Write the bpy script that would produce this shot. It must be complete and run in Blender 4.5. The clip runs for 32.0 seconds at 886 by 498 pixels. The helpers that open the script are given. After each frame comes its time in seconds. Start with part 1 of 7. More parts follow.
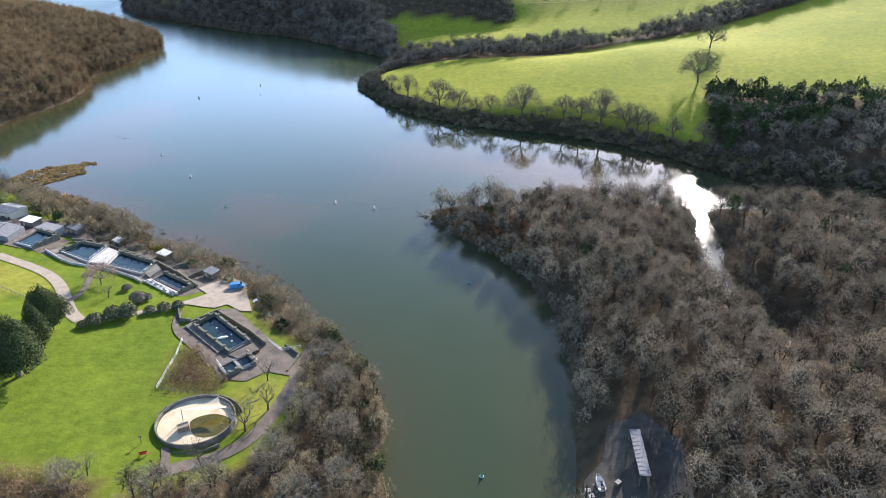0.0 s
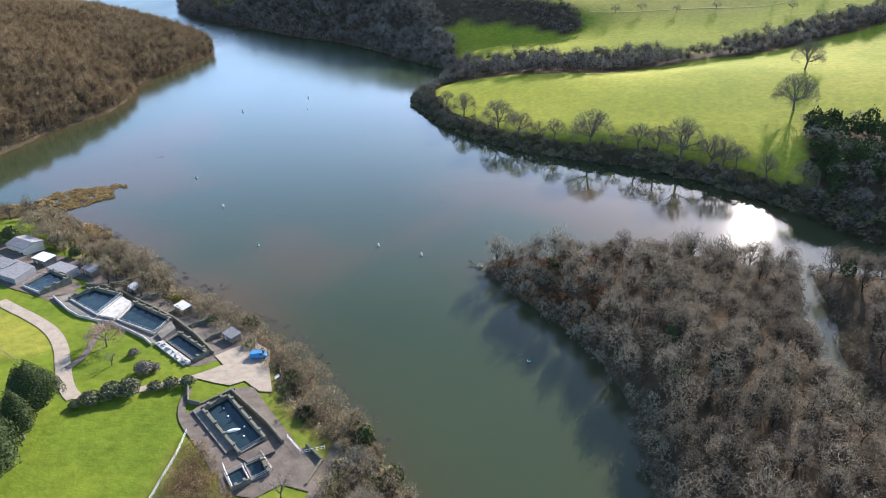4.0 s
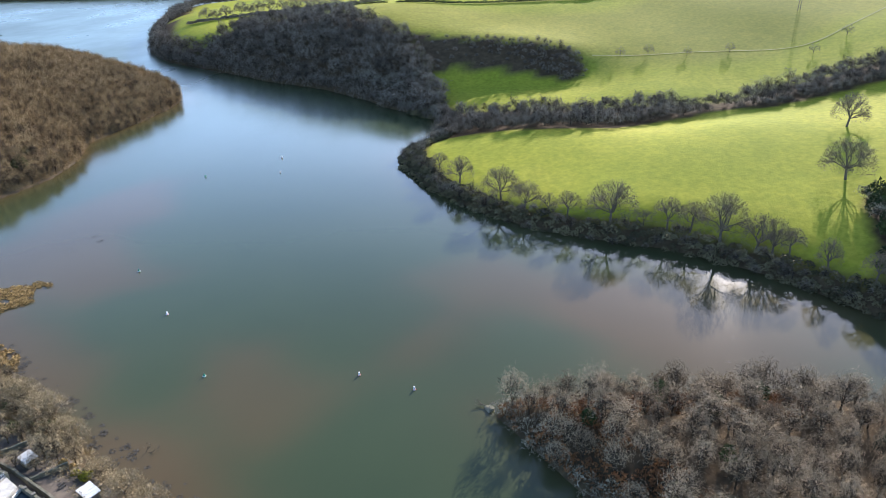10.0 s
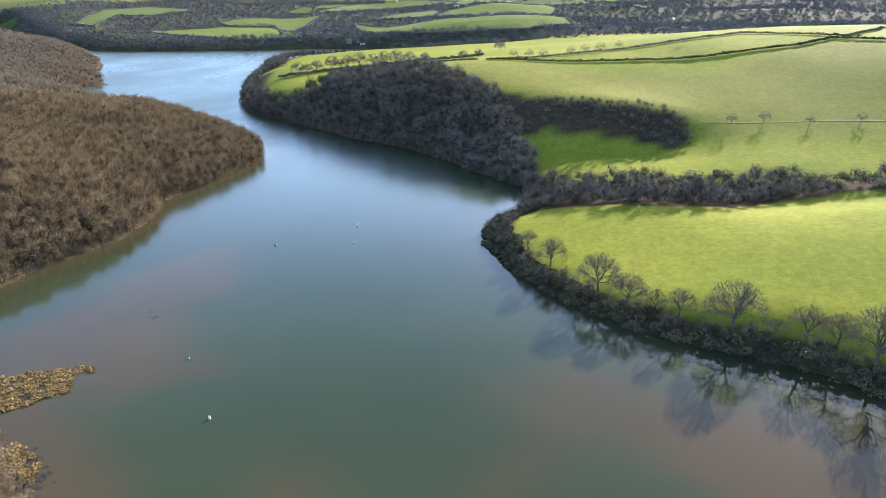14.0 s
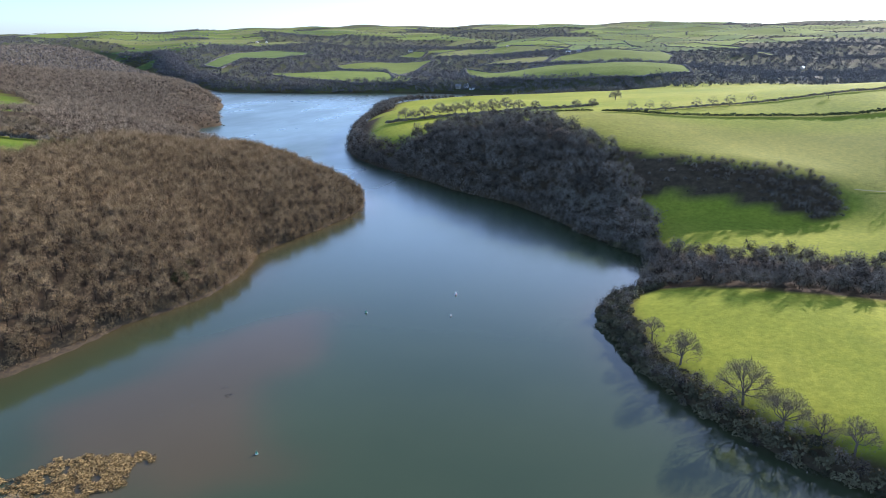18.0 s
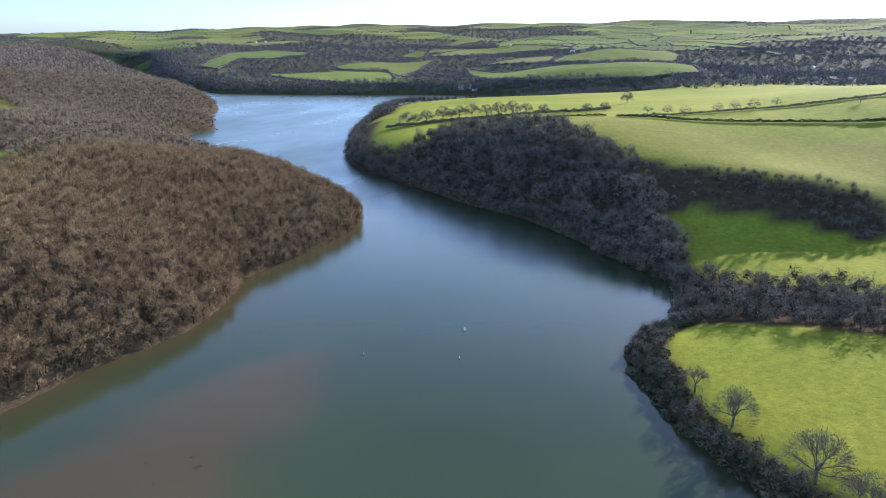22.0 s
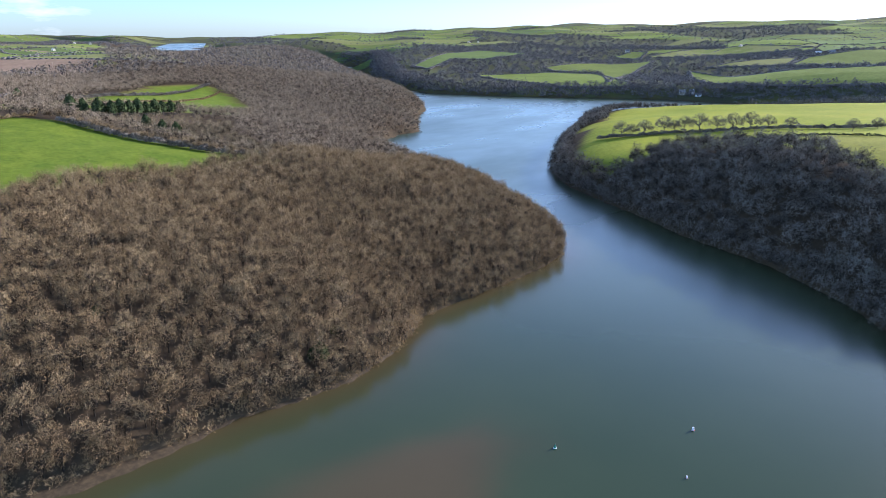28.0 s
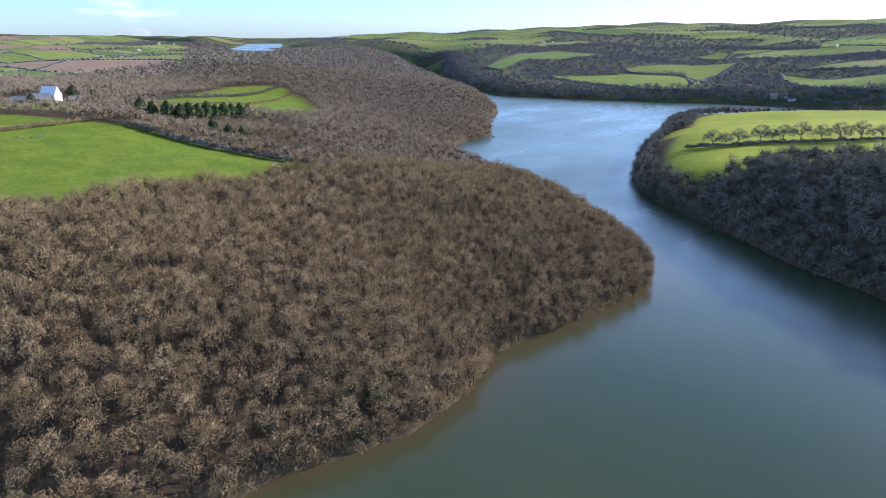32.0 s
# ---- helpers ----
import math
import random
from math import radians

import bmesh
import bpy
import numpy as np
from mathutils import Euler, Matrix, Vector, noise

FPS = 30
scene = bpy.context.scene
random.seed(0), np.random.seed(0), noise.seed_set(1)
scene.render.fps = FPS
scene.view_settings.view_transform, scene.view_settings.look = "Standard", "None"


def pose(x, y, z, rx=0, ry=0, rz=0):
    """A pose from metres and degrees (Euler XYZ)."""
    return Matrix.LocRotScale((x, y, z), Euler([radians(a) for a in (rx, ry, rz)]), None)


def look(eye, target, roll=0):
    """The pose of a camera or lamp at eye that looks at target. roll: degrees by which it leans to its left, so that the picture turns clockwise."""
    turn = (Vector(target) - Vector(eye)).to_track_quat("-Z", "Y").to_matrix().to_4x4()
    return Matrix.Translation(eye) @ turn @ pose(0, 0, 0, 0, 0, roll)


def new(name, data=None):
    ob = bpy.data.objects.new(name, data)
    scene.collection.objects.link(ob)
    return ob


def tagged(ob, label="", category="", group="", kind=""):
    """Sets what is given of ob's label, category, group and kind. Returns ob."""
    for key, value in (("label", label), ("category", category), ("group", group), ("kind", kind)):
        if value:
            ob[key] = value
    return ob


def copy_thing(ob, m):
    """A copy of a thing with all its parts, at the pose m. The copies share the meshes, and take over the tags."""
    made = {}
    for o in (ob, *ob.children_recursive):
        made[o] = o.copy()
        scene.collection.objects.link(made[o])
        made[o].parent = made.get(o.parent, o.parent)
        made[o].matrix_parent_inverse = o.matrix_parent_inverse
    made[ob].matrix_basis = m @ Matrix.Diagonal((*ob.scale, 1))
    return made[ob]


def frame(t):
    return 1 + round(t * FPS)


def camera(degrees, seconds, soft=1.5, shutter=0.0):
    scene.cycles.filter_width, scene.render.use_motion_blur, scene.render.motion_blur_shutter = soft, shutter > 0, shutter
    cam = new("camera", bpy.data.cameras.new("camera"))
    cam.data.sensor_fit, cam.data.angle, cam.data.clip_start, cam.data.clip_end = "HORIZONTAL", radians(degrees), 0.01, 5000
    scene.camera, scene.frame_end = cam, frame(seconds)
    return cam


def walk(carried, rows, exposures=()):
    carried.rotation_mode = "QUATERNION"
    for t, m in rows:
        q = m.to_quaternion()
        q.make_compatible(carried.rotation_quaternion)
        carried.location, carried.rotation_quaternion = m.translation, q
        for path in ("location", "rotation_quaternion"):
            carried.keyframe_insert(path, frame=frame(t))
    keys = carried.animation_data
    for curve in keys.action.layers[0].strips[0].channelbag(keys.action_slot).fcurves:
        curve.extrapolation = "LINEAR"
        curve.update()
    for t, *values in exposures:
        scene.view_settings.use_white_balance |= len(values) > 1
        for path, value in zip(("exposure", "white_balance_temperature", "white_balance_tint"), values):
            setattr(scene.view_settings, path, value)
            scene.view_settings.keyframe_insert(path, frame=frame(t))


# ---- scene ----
cam = camera(66.86, 32.0, 0.65)
# seconds, place of the drone, then heading (to the left of north), pitch and lean in degrees
PATH = [
    (0, 0.14, 0.02, 109.98, 0.803, -27.345, -0.001),
    (0.5, -0.02, 4.76, 110.17, 2.539, -27.321, 0.078),
    (1, -0.17, 9.48, 110.39, 4.122, -27.325, 0.126),
    (1.5, -0.48, 14.28, 110.67, 5.526, -27.358, 0.142),
    (2, -0.83, 19.03, 110.97, 6.103, -27.360, 0.152),
    (2.5, -1.33, 23.94, 111.32, 5.949, -27.418, 0.165),
    (3, -1.96, 28.71, 111.71, 5.730, -27.490, 0.234),
    (3.5, -2.59, 33.52, 112.09, 5.614, -27.514, 0.165),
    (5.5, -5.43, 52.60, 112.98, 5.096, -27.641, 0.169),
    (6, -6.20, 57.66, 113.25, 5.021, -27.751, 0.145),
    (6.5, -6.98, 62.71, 113.54, 4.898, -27.352, 0.168),
    (7, -7.73, 67.63, 113.59, 4.793, -26.825, 0.153),
    (7.5, -8.39, 72.34, 113.54, 4.748, -26.318, 0.111),
    (8, -9.07, 77.20, 113.82, 4.665, -26.303, 0.068),
    (8.5, -9.88, 82.12, 114.15, 4.554, -26.487, 0.067),
    (9, -10.46, 87.08, 114.29, 4.460, -26.186, 0.036),
    (9.5, -10.90, 91.88, 114.30, 4.453, -25.653, -0.016),
    (10, -11.43, 96.74, 114.68, 4.397, -25.233, -0.008),
    (10.5, -12.20, 101.68, 115.14, 4.290, -24.807, -0.014),
    (11, -12.97, 106.57, 115.54, 4.186, -24.367, 0.001),
    (11.5, -13.61, 111.42, 115.95, 4.083, -23.943, 0.017),
    (12, -14.26, 116.32, 116.16, 3.998, -23.481, -0.026),
    (12.5, -14.93, 121.19, 116.20, 3.882, -22.930, -0.069),
    (13, -15.97, 125.95, 116.14, 4.037, -22.407, -0.093),
    (13.5, -17.29, 130.49, 116.25, 6.661, -21.809, -0.013),
    (14, -18.51, 135.25, 116.29, 11.626, -21.247, 0.033),
    (14.5, -19.42, 139.95, 116.28, 13.387, -20.726, 0.014),
    (15, -20.57, 144.64, 116.72, 14.595, -20.162, -0.099),
    (15.5, -21.74, 149.27, 117.12, 16.216, -19.819, -0.021),
    (17.5, -29.19, 166.36, 118.58, 20.547, -17.853, 0.247),
    (18, -31.16, 170.85, 118.71, 20.478, -17.854, 0.246),
    (18.5, -33.11, 175.32, 118.88, 20.437, -17.862, 0.229),
    (19, -35.23, 179.91, 118.94, 20.431, -17.895, 0.225),
    (19.5, -37.28, 184.39, 119.12, 20.641, -17.863, 0.273),
    (20, -39.31, 188.88, 119.24, 20.796, -17.895, 0.144),
    (20.5, -41.20, 193.42, 119.45, 20.707, -17.903, 0.172),
    (21, -43.19, 198.03, 119.56, 20.713, -17.914, 0.112),
    (21.5, -45.15, 202.48, 119.65, 20.652, -17.926, 0.162),
    (22, -47.22, 206.75, 119.73, 20.576, -17.946, 0.173),
    (22.5, -49.25, 211.28, 119.85, 20.944, -17.947, 0.050),
    (23, -51.49, 216.27, 119.76, 22.264, -17.967, 0.016),
    (23.5, -53.70, 221.40, 119.66, 23.649, -17.973, -0.091),
    (24, -55.96, 226.29, 119.60, 25.204, -18.003, -0.125),
    (24.5, -58.32, 230.65, 119.79, 26.876, -17.995, -0.170),
    (25, -60.74, 234.37, 120.22, 28.476, -18.013, -0.188),
    (25.5, -63.15, 238.13, 120.67, 30.166, -18.047, -0.270),
    (27.5, -75.49, 254.30, 120.50, 36.420, -17.999, -0.248),
    (28, -78.92, 258.14, 120.33, 37.809, -17.960, -0.189),
    (28.5, -82.37, 262.08, 120.12, 39.221, -17.957, -0.206),
    (29, -85.65, 265.63, 120.25, 40.487, -17.975, -0.236),
    (29.5, -88.97, 269.10, 120.38, 40.905, -17.981, -0.214),
    (30, -92.13, 272.44, 120.55, 41.130, -17.997, -0.271),
    (30.5, -95.31, 275.72, 120.70, 41.575, -17.987, -0.260),
    (31, -98.07, 278.23, 121.02, 41.955, -17.941, -0.232),
    (31.5, -100.14, 279.98, 121.22, 42.776, -17.945, -0.237),
    (32, -102.23, 281.80, 121.43, 43.763, -17.954, -0.345),
]
walk(cam, [(t, pose(x, y, z, 90 + pitch, 0, yaw) @ pose(0, 0, 0, 0, 0, lean)) for t, x, y, z, yaw, pitch, lean in PATH],
     exposures=[(0, 1.36, 6400, 18), (9, 1.41, 6380, 18), (15.5, 1.43, 6280, 19), (17.5, 1.17, 5960, 22), (24, 1.10, 5860, 23), (32, 1.08, 5720, 22)])

# ---------------------------------------------------------------- sun, sky
SUN_TURN, SUN_HIGH = radians(21.5), radians(21.4)
world = bpy.data.worlds.new("sky")
scene.world = world
world.use_nodes = True
wn, wl = world.node_tree.nodes, world.node_tree.links
sky = wn.new("ShaderNodeTexSky")
sky.sky_type = "NISHITA"
sky.sun_disc = False
sky.sun_elevation, sky.sun_rotation = SUN_HIGH, SUN_TURN
sky.altitude, sky.air_density, sky.dust_density, sky.ozone_density = 100, 1.0, 0.3, 4.0
# thin broken cloud, thicker low over the horizon
way = wn.new("ShaderNodeTexCoord")
part_way = wn.new("ShaderNodeSeparateXYZ")
wl.new(way.outputs["Generated"], part_way.inputs[0])
stretch = wn.new("ShaderNodeMapping")
stretch.inputs["Scale"].default_value = (2.2, 2.2, 9.0)
wl.new(way.outputs["Generated"], stretch.inputs["Vector"])
puff = wn.new("ShaderNodeTexNoise")
puff.inputs["Scale"].default_value, puff.inputs["Detail"].default_value, puff.inputs["Roughness"].default_value = 1.6, 6, 0.58
wl.new(stretch.outputs[0], puff.inputs["Vector"])
cover = wn.new("ShaderNodeMapRange")
cover.inputs["From Min"].default_value, cover.inputs["From Max"].default_value = 0.60, 0.84
wl.new(puff.outputs["Fac"], cover.inputs["Value"])
cloud = wn.new("ShaderNodeMix")
cloud.data_type = "RGBA"
cloud.inputs["B"].default_value = (6.4, 6.7, 7.0, 1)
soft = wn.new("ShaderNodeMath")
soft.operation = "MULTIPLY"
low = wn.new("ShaderNodeMapRange")
low.inputs["From Min"].default_value, low.inputs["From Max"].default_value = 0.30, 0.06
wl.new(part_way.outputs["Z"], low.inputs["Value"])
wl.new(low.outputs[0], soft.inputs[1])
wl.new(cover.outputs[0], soft.inputs[0])
wl.new(soft.outputs[0], cloud.inputs["Factor"])
clear = wn.new("ShaderNodeMix")
clear.data_type, clear.blend_type = "RGBA", "MULTIPLY"
clear.inputs["Factor"].default_value = 1.0
haze = wn.new("ShaderNodeValToRGB")
haze.color_ramp.elements[0].position, haze.color_ramp.elements[0].color = 0.0, (0.52, 0.66, 0.84, 1)
haze.color_ramp.elements[1].position, haze.color_ramp.elements[1].color = 0.55, (1.05, 0.96, 0.84, 1)
middle_air = haze.color_ramp.elements.new(0.045)
middle_air.color = (0.54, 0.70, 0.93, 1)
lower_air = haze.color_ramp.elements.new(0.12)
lower_air.color = (1.15, 1.20, 1.28, 1)
upper_air = haze.color_ramp.elements.new(0.24)
upper_air.color = (2.05, 1.82, 1.62, 1)
wl.new(part_way.outputs["Z"], haze.inputs["Fac"])
wl.new(haze.outputs[0], clear.inputs["B"])
wl.new(sky.outputs[0], clear.inputs["A"])
wl.new(clear.outputs["Result"], cloud.inputs["A"])
wl.new(cloud.outputs["Result"], wn["Background"].inputs["Color"])
wn["Background"].inputs["Strength"].default_value = 0.145

sun = new("sun", bpy.data.lights.new("sun", "SUN"))
sun.data.energy, sun.data.angle, sun.data.color = 5.0, radians(0.55), (1.0, 0.93, 0.82)
sun.matrix_world = look((0, 0, 300), Vector((0, 0, 300)) - Vector((math.sin(SUN_TURN) * math.cos(SUN_HIGH),
                                                                   math.cos(SUN_TURN) * math.cos(SUN_HIGH), math.sin(SUN_HIGH))))

# ---------------------------------------------------------------- materials
def material(name, rough=0.8, metal=0.0):
    m = bpy.data.materials.new(name)
    m.use_nodes = True
    b = m.node_tree.nodes["Principled BSDF"]
    b.inputs["Roughness"].default_value, b.inputs["Metallic"].default_value = rough, metal
    b.inputs["Specular IOR Level"].default_value = 0.25
    return m, m.node_tree.nodes, m.node_tree.links, b


def noise_node(n, l, scale, detail=4, rough=0.55, stretch=None, where="Object"):
    c = n.new("ShaderNodeTexCoord")
    t = n.new("ShaderNodeTexNoise")
    t.inputs["Scale"].default_value, t.inputs["Detail"].default_value, t.inputs["Roughness"].default_value = scale, detail, rough
    if stretch:
        g = n.new("ShaderNodeMapping")
        g.inputs["Scale"].default_value = stretch
        l.new(c.outputs[where], g.inputs["Vector"])
        l.new(g.outputs[0], t.inputs["Vector"])
    else:
        l.new(c.outputs[where], t.inputs["Vector"])
    return t.outputs["Fac"]


def ramp(n, l, value, stops):
    r = n.new("ShaderNodeValToRGB")
    while len(r.color_ramp.elements) < len(stops):
        r.color_ramp.elements.new(0.5)
    for e, (at, colour) in zip(r.color_ramp.elements, stops):
        e.position, e.color = at, (*colour, 1)
    l.new(value, r.inputs["Fac"])
    return r.outputs["Color"]


def mixed(n, l, factor, a, b, blend="MIX"):
    m = n.new("ShaderNodeMix")
    m.data_type, m.blend_type = "RGBA", blend
    for key, v in (("Factor", factor), ("A", a), ("B", b)):
        if isinstance(v, (int, float)):
            m.inputs[key].default_value = v
        elif isinstance(v, tuple):
            m.inputs[key].default_value = (*v, 1)
        else:
            l.new(v, m.inputs[key])
    return m.outputs["Result"]


def reading(n, name):
    a = n.new("ShaderNodeAttribute")
    a.attribute_name = name
    return a.outputs["Fac"]


def bump(n, l, b, value, strength=0.4, distance=0.1):
    u = n.new("ShaderNodeBump")
    u.inputs["Strength"].default_value, u.inputs["Distance"].default_value = strength, distance
    l.new(value, u.inputs["Height"])
    l.new(u.outputs[0], b.inputs["Normal"])


def plain(name, light, dark, scale=3.0, rough=0.8, metal=0.0, relief=0.2, each=0.0):
    """A surface of two tones with grain and blotches; each: how far one piece differs from the next."""
    m, n, l, b = material(name, rough, metal)
    c = ramp(n, l, noise_node(n, l, scale, 5, 0.6), [(0.3, dark), (0.7, light)])
    c = mixed(n, l, 0.25, c, ramp(n, l, noise_node(n, l, scale * 9, 3), [(0.3, (0.2, 0.2, 0.2)), (0.7, (0.8, 0.8, 0.8))]), "OVERLAY")
    if each:
        o = n.new("ShaderNodeObjectInfo")
        h = n.new("ShaderNodeHueSaturation")
        k = n.new("ShaderNodeMapRange")
        k.inputs["To Min"].default_value, k.inputs["To Max"].default_value = 1 - each, 1 + each
        l.new(o.outputs["Random"], k.inputs["Value"])
        l.new(k.outputs[0], h.inputs["Value"])
        l.new(c, h.inputs["Color"])
        c = h.outputs[0]
    l.new(c, b.inputs["Base Color"])
    if relief:
        bump(n, l, b, noise_node(n, l, scale * 6, 3), relief, 0.03)
    return m


def twigs(name, light, dark):
    """Bare twigs and bark: the tone goes from tree to tree by the tint laid on the mesh, and from twig to twig."""
    m, n, l, b = material(name, 0.85)
    b.inputs["Specular IOR Level"].default_value = 0.05
    c = mixed(n, l, reading(n, "tint"), dark, light)
    g = n.new("ShaderNodeNewGeometry")
    c = mixed(n, l, 0.5, c, ramp(n, l, g.outputs["Random Per Island"], [(0.0, (0.40, 0.39, 0.38)), (1.0, (0.60, 0.59, 0.57))]), "OVERLAY")
    l.new(c, b.inputs["Base Color"])
    return m


TWIG_WEST = twigs("bare_oak_twigs", (0.36, 0.262, 0.140), (0.18, 0.125, 0.063))
TWIG_GREY = twigs("lichened_twigs", (0.33, 0.295, 0.220), (0.115, 0.102, 0.078))
TWIG_ISLE = twigs("point_oak_twigs", (0.42, 0.332, 0.222), (0.155, 0.118, 0.076))
BRACKEN = twigs("dead_bracken", (0.235, 0.115, 0.050), (0.12, 0.065, 0.034))
TWIG_OAK = twigs("dark_field_oak_twigs", (0.21, 0.175, 0.125), (0.10, 0.085, 0.062))
# Darker twig tone: the banks' shade put into the colour; also used for hedges.
TWIG_DARK = twigs("shade_darkened_twigs", (0.24, 0.212, 0.172), (0.095, 0.084, 0.069))
TWIG_FAWN = twigs("fawn_scrub_twigs", (0.37, 0.302, 0.185), (0.155, 0.122, 0.070))
# Greyer than near twigs: distance haze put into the base colour.
TWIG_HAZE = twigs("haze_grey_far_twigs", (0.200, 0.186, 0.172), (0.125, 0.118, 0.112))
TWIG_MID = twigs("river_wood_twigs", (0.335, 0.264, 0.176), (0.205, 0.160, 0.106))
TWIG_RIDGE = twigs("ridge_wood_twigs", (0.30, 0.245, 0.172), (0.20, 0.162, 0.114))
# Far inner boughs, greyed for distance haze in the base colour as well.
BOUGHS_HAZE = twigs("haze_grey_far_boughs", (0.125, 0.115, 0.110), (0.100, 0.094, 0.092))
# Inside of crowns: same bark, darkened to put the shade into the colour.
BOUGHS_SHADE = twigs("shade_dark_inner_boughs", (0.060, 0.048, 0.034), (0.035, 0.028, 0.021))
TWIG_MOSS = twigs("mossy_thorn_twigs", (0.27, 0.275, 0.10), (0.16, 0.16, 0.055))
EVERGREEN = twigs("evergreen_leaves", (0.06, 0.085, 0.03), (0.02, 0.032, 0.014))
CONIFER = twigs("cypress_sprays", (0.075, 0.10, 0.038), (0.026, 0.040, 0.018))
GORSE = twigs("gorse_in_flower", (0.42, 0.36, 0.04), (0.10, 0.12, 0.02))
IVY = twigs("ivy_and_bramble", (0.10, 0.12, 0.045), (0.035, 0.042, 0.018))
BANK_LEAF = twigs("brown_bank_bushes", (0.185, 0.165, 0.095), (0.055, 0.052, 0.031))
REED = twigs("dead_reeds", (0.36, 0.25, 0.10), (0.20, 0.135, 0.055))


def ground_material():
    m, n, l, b = material("land", 0.9)
    b.inputs["Specular IOR Level"].default_value = 0.03
    big, fine = noise_node(n, l, 0.012, 5), noise_node(n, l, 0.35, 5, 0.65)
    grass = ramp(n, l, big, [(0.3, (0.176, 0.208, 0.024)), (0.52, (0.230, 0.248, 0.030)), (0.72, (0.280, 0.276, 0.042))])
    lush = ramp(n, l, noise_node(n, l, 0.05, 4), [(0.3, (0.080, 0.122, 0.015)), (0.7, (0.122, 0.158, 0.020))])
    grass = mixed(n, l, reading(n, "lawn"), grass, lush)
    dry = ramp(n, l, big, [(0.3, (0.185, 0.185, 0.034)), (0.7, (0.235, 0.225, 0.046))])
    grass = mixed(n, l, reading(n, "dry"), grass, dry)
    grass = mixed(n, l, 0.35, grass, ramp(n, l, noise_node(n, l, 0.09, 6, 0.7), [(0.32, (0.36, 0.40, 0.36)), (0.68, (0.66, 0.62, 0.56))]), "OVERLAY")
    grass = mixed(n, l, 0.5, grass, ramp(n, l, fine, [(0.3, (0.28, 0.3, 0.25)), (0.7, (0.72, 0.7, 0.66))]), "OVERLAY")
    litter = ramp(n, l, noise_node(n, l, 0.22, 6, 0.7), [(0.3, (0.040, 0.030, 0.019)), (0.7, (0.095, 0.068, 0.040))])
    c = mixed(n, l, reading(n, "grass"), litter, grass)
    rough = ramp(n, l, noise_node(n, l, 0.01, 5), [(0.3, (0.06, 0.055, 0.035)), (0.7, (0.10, 0.11, 0.04))])
    c = mixed(n, l, reading(n, "patchwork"), c, rough)
    mud = ramp(n, l, noise_node(n, l, 0.4, 5), [(0.3, (0.045, 0.035, 0.022)), (0.7, (0.100, 0.076, 0.044))])
    c = mixed(n, l, reading(n, "mud"), c, mud)
    gravel = ramp(n, l, noise_node(n, l, 1.2, 6, 0.7), [(0.3, (0.36, 0.31, 0.25)), (0.7, (0.50, 0.44, 0.36))])
    c = mixed(n, l, reading(n, "path"), c, gravel)
    l.new(c, b.inputs["Base Color"])
    bump(n, l, b, noise_node(n, l, 0.8, 6, 0.7), 0.55, 0.35)
    return m


def water_material():
    m, n, l, b = material("creek_water", 0.07)
    b.inputs["IOR"].default_value, b.inputs["Specular IOR Level"].default_value = 1.33, 0.5
    drift = noise_node(n, l, 0.011, 3, 0.5)
    deep = ramp(n, l, drift, [(0.3, (0.027, 0.043, 0.020)), (0.7, (0.037, 0.053, 0.024))])
    silt = ramp(n, l, drift, [(0.3, (0.058, 0.043, 0.020)), (0.7, (0.076, 0.056, 0.027))])
    c = mixed(n, l, reading(n, "silt"), deep, silt)
    l.new(c, b.inputs["Base Color"])
    # wind: smooth under the near banks, ruffled out in the reach, in long streaks
    gust = n.new("ShaderNodeMapRange")
    gust.inputs["From Min"].default_value, gust.inputs["From Max"].default_value = 0.35, 0.65
    gust.inputs["To Min"].default_value, gust.inputs["To Max"].default_value = 0.8, 1.2
    l.new(noise_node(n, l, 0.010, 4, 0.6, (1.0, 0.45, 1.0)), gust.inputs["Value"])
    still = n.new("ShaderNodeMapRange")
    still.inputs["To Min"].default_value, still.inputs["To Max"].default_value = 0.30, 0.055
    l.new(reading(n, "calm"), still.inputs["Value"])
    rough = n.new("ShaderNodeMath")
    rough.operation = "MULTIPLY"
    l.new(still.outputs[0], rough.inputs[0])
    l.new(gust.outputs[0], rough.inputs[1])
    l.new(rough.outputs[0], b.inputs["Roughness"])
    ripple = noise_node(n, l, 1.6, 3, 0.5)
    bump(n, l, b, ripple, 0.07, 0.06)
    return m


LAND, WATER = ground_material(), water_material()

# ---------------------------------------------------------------- the lie of the land
# Shores of the creek, land on the left hand of each outline's way round, metres, water at z = 0
SHORE_WEST = [(-3500, 150), (-700, 195), (-450, 215), (-330, 250), (-278, 288), (-262, 311), (-254, 340), (-250, 368),
              (-243, 390), (-239, 410), (-241, 435), (-247, 455), (-254, 468), (-252, 488), (-247, 525), (-244, 560),
              (-247, 585), (-257, 606), (-280, 630), (-320, 659), (-395, 699), (-465, 727), (-532, 752), (-582, 795), (-612, 838),
              (-628, 880), (-622, 910), (-640, 930), (-690, 985), (-740, 1050), (-775, 1108), (-830, 1165), (-930, 1255),
              (-1100, 1370), (-1300, 1500), (-1500, 1640), (-1700, 1800), (-1950, 1930), (-2150, 1980), (-2300, 2000)]
SHORE_PONDS = [(-3500, -300), (-3500, 60), (-700, 120), (-330, 180), (-235, 235), (-200, 262), (-182, 268), (-165, 258),
               (-147, 245), (-110, 219), (-95, 209), (-80, 201), (-65, 191), (-52, 179), (-45, 167), (-33, 157), (-25, 145),
               (-17, 133), (-14, 120), (-16, 110), (-13, 100), (-10, 60), (-20, 0), (-25, -300)]
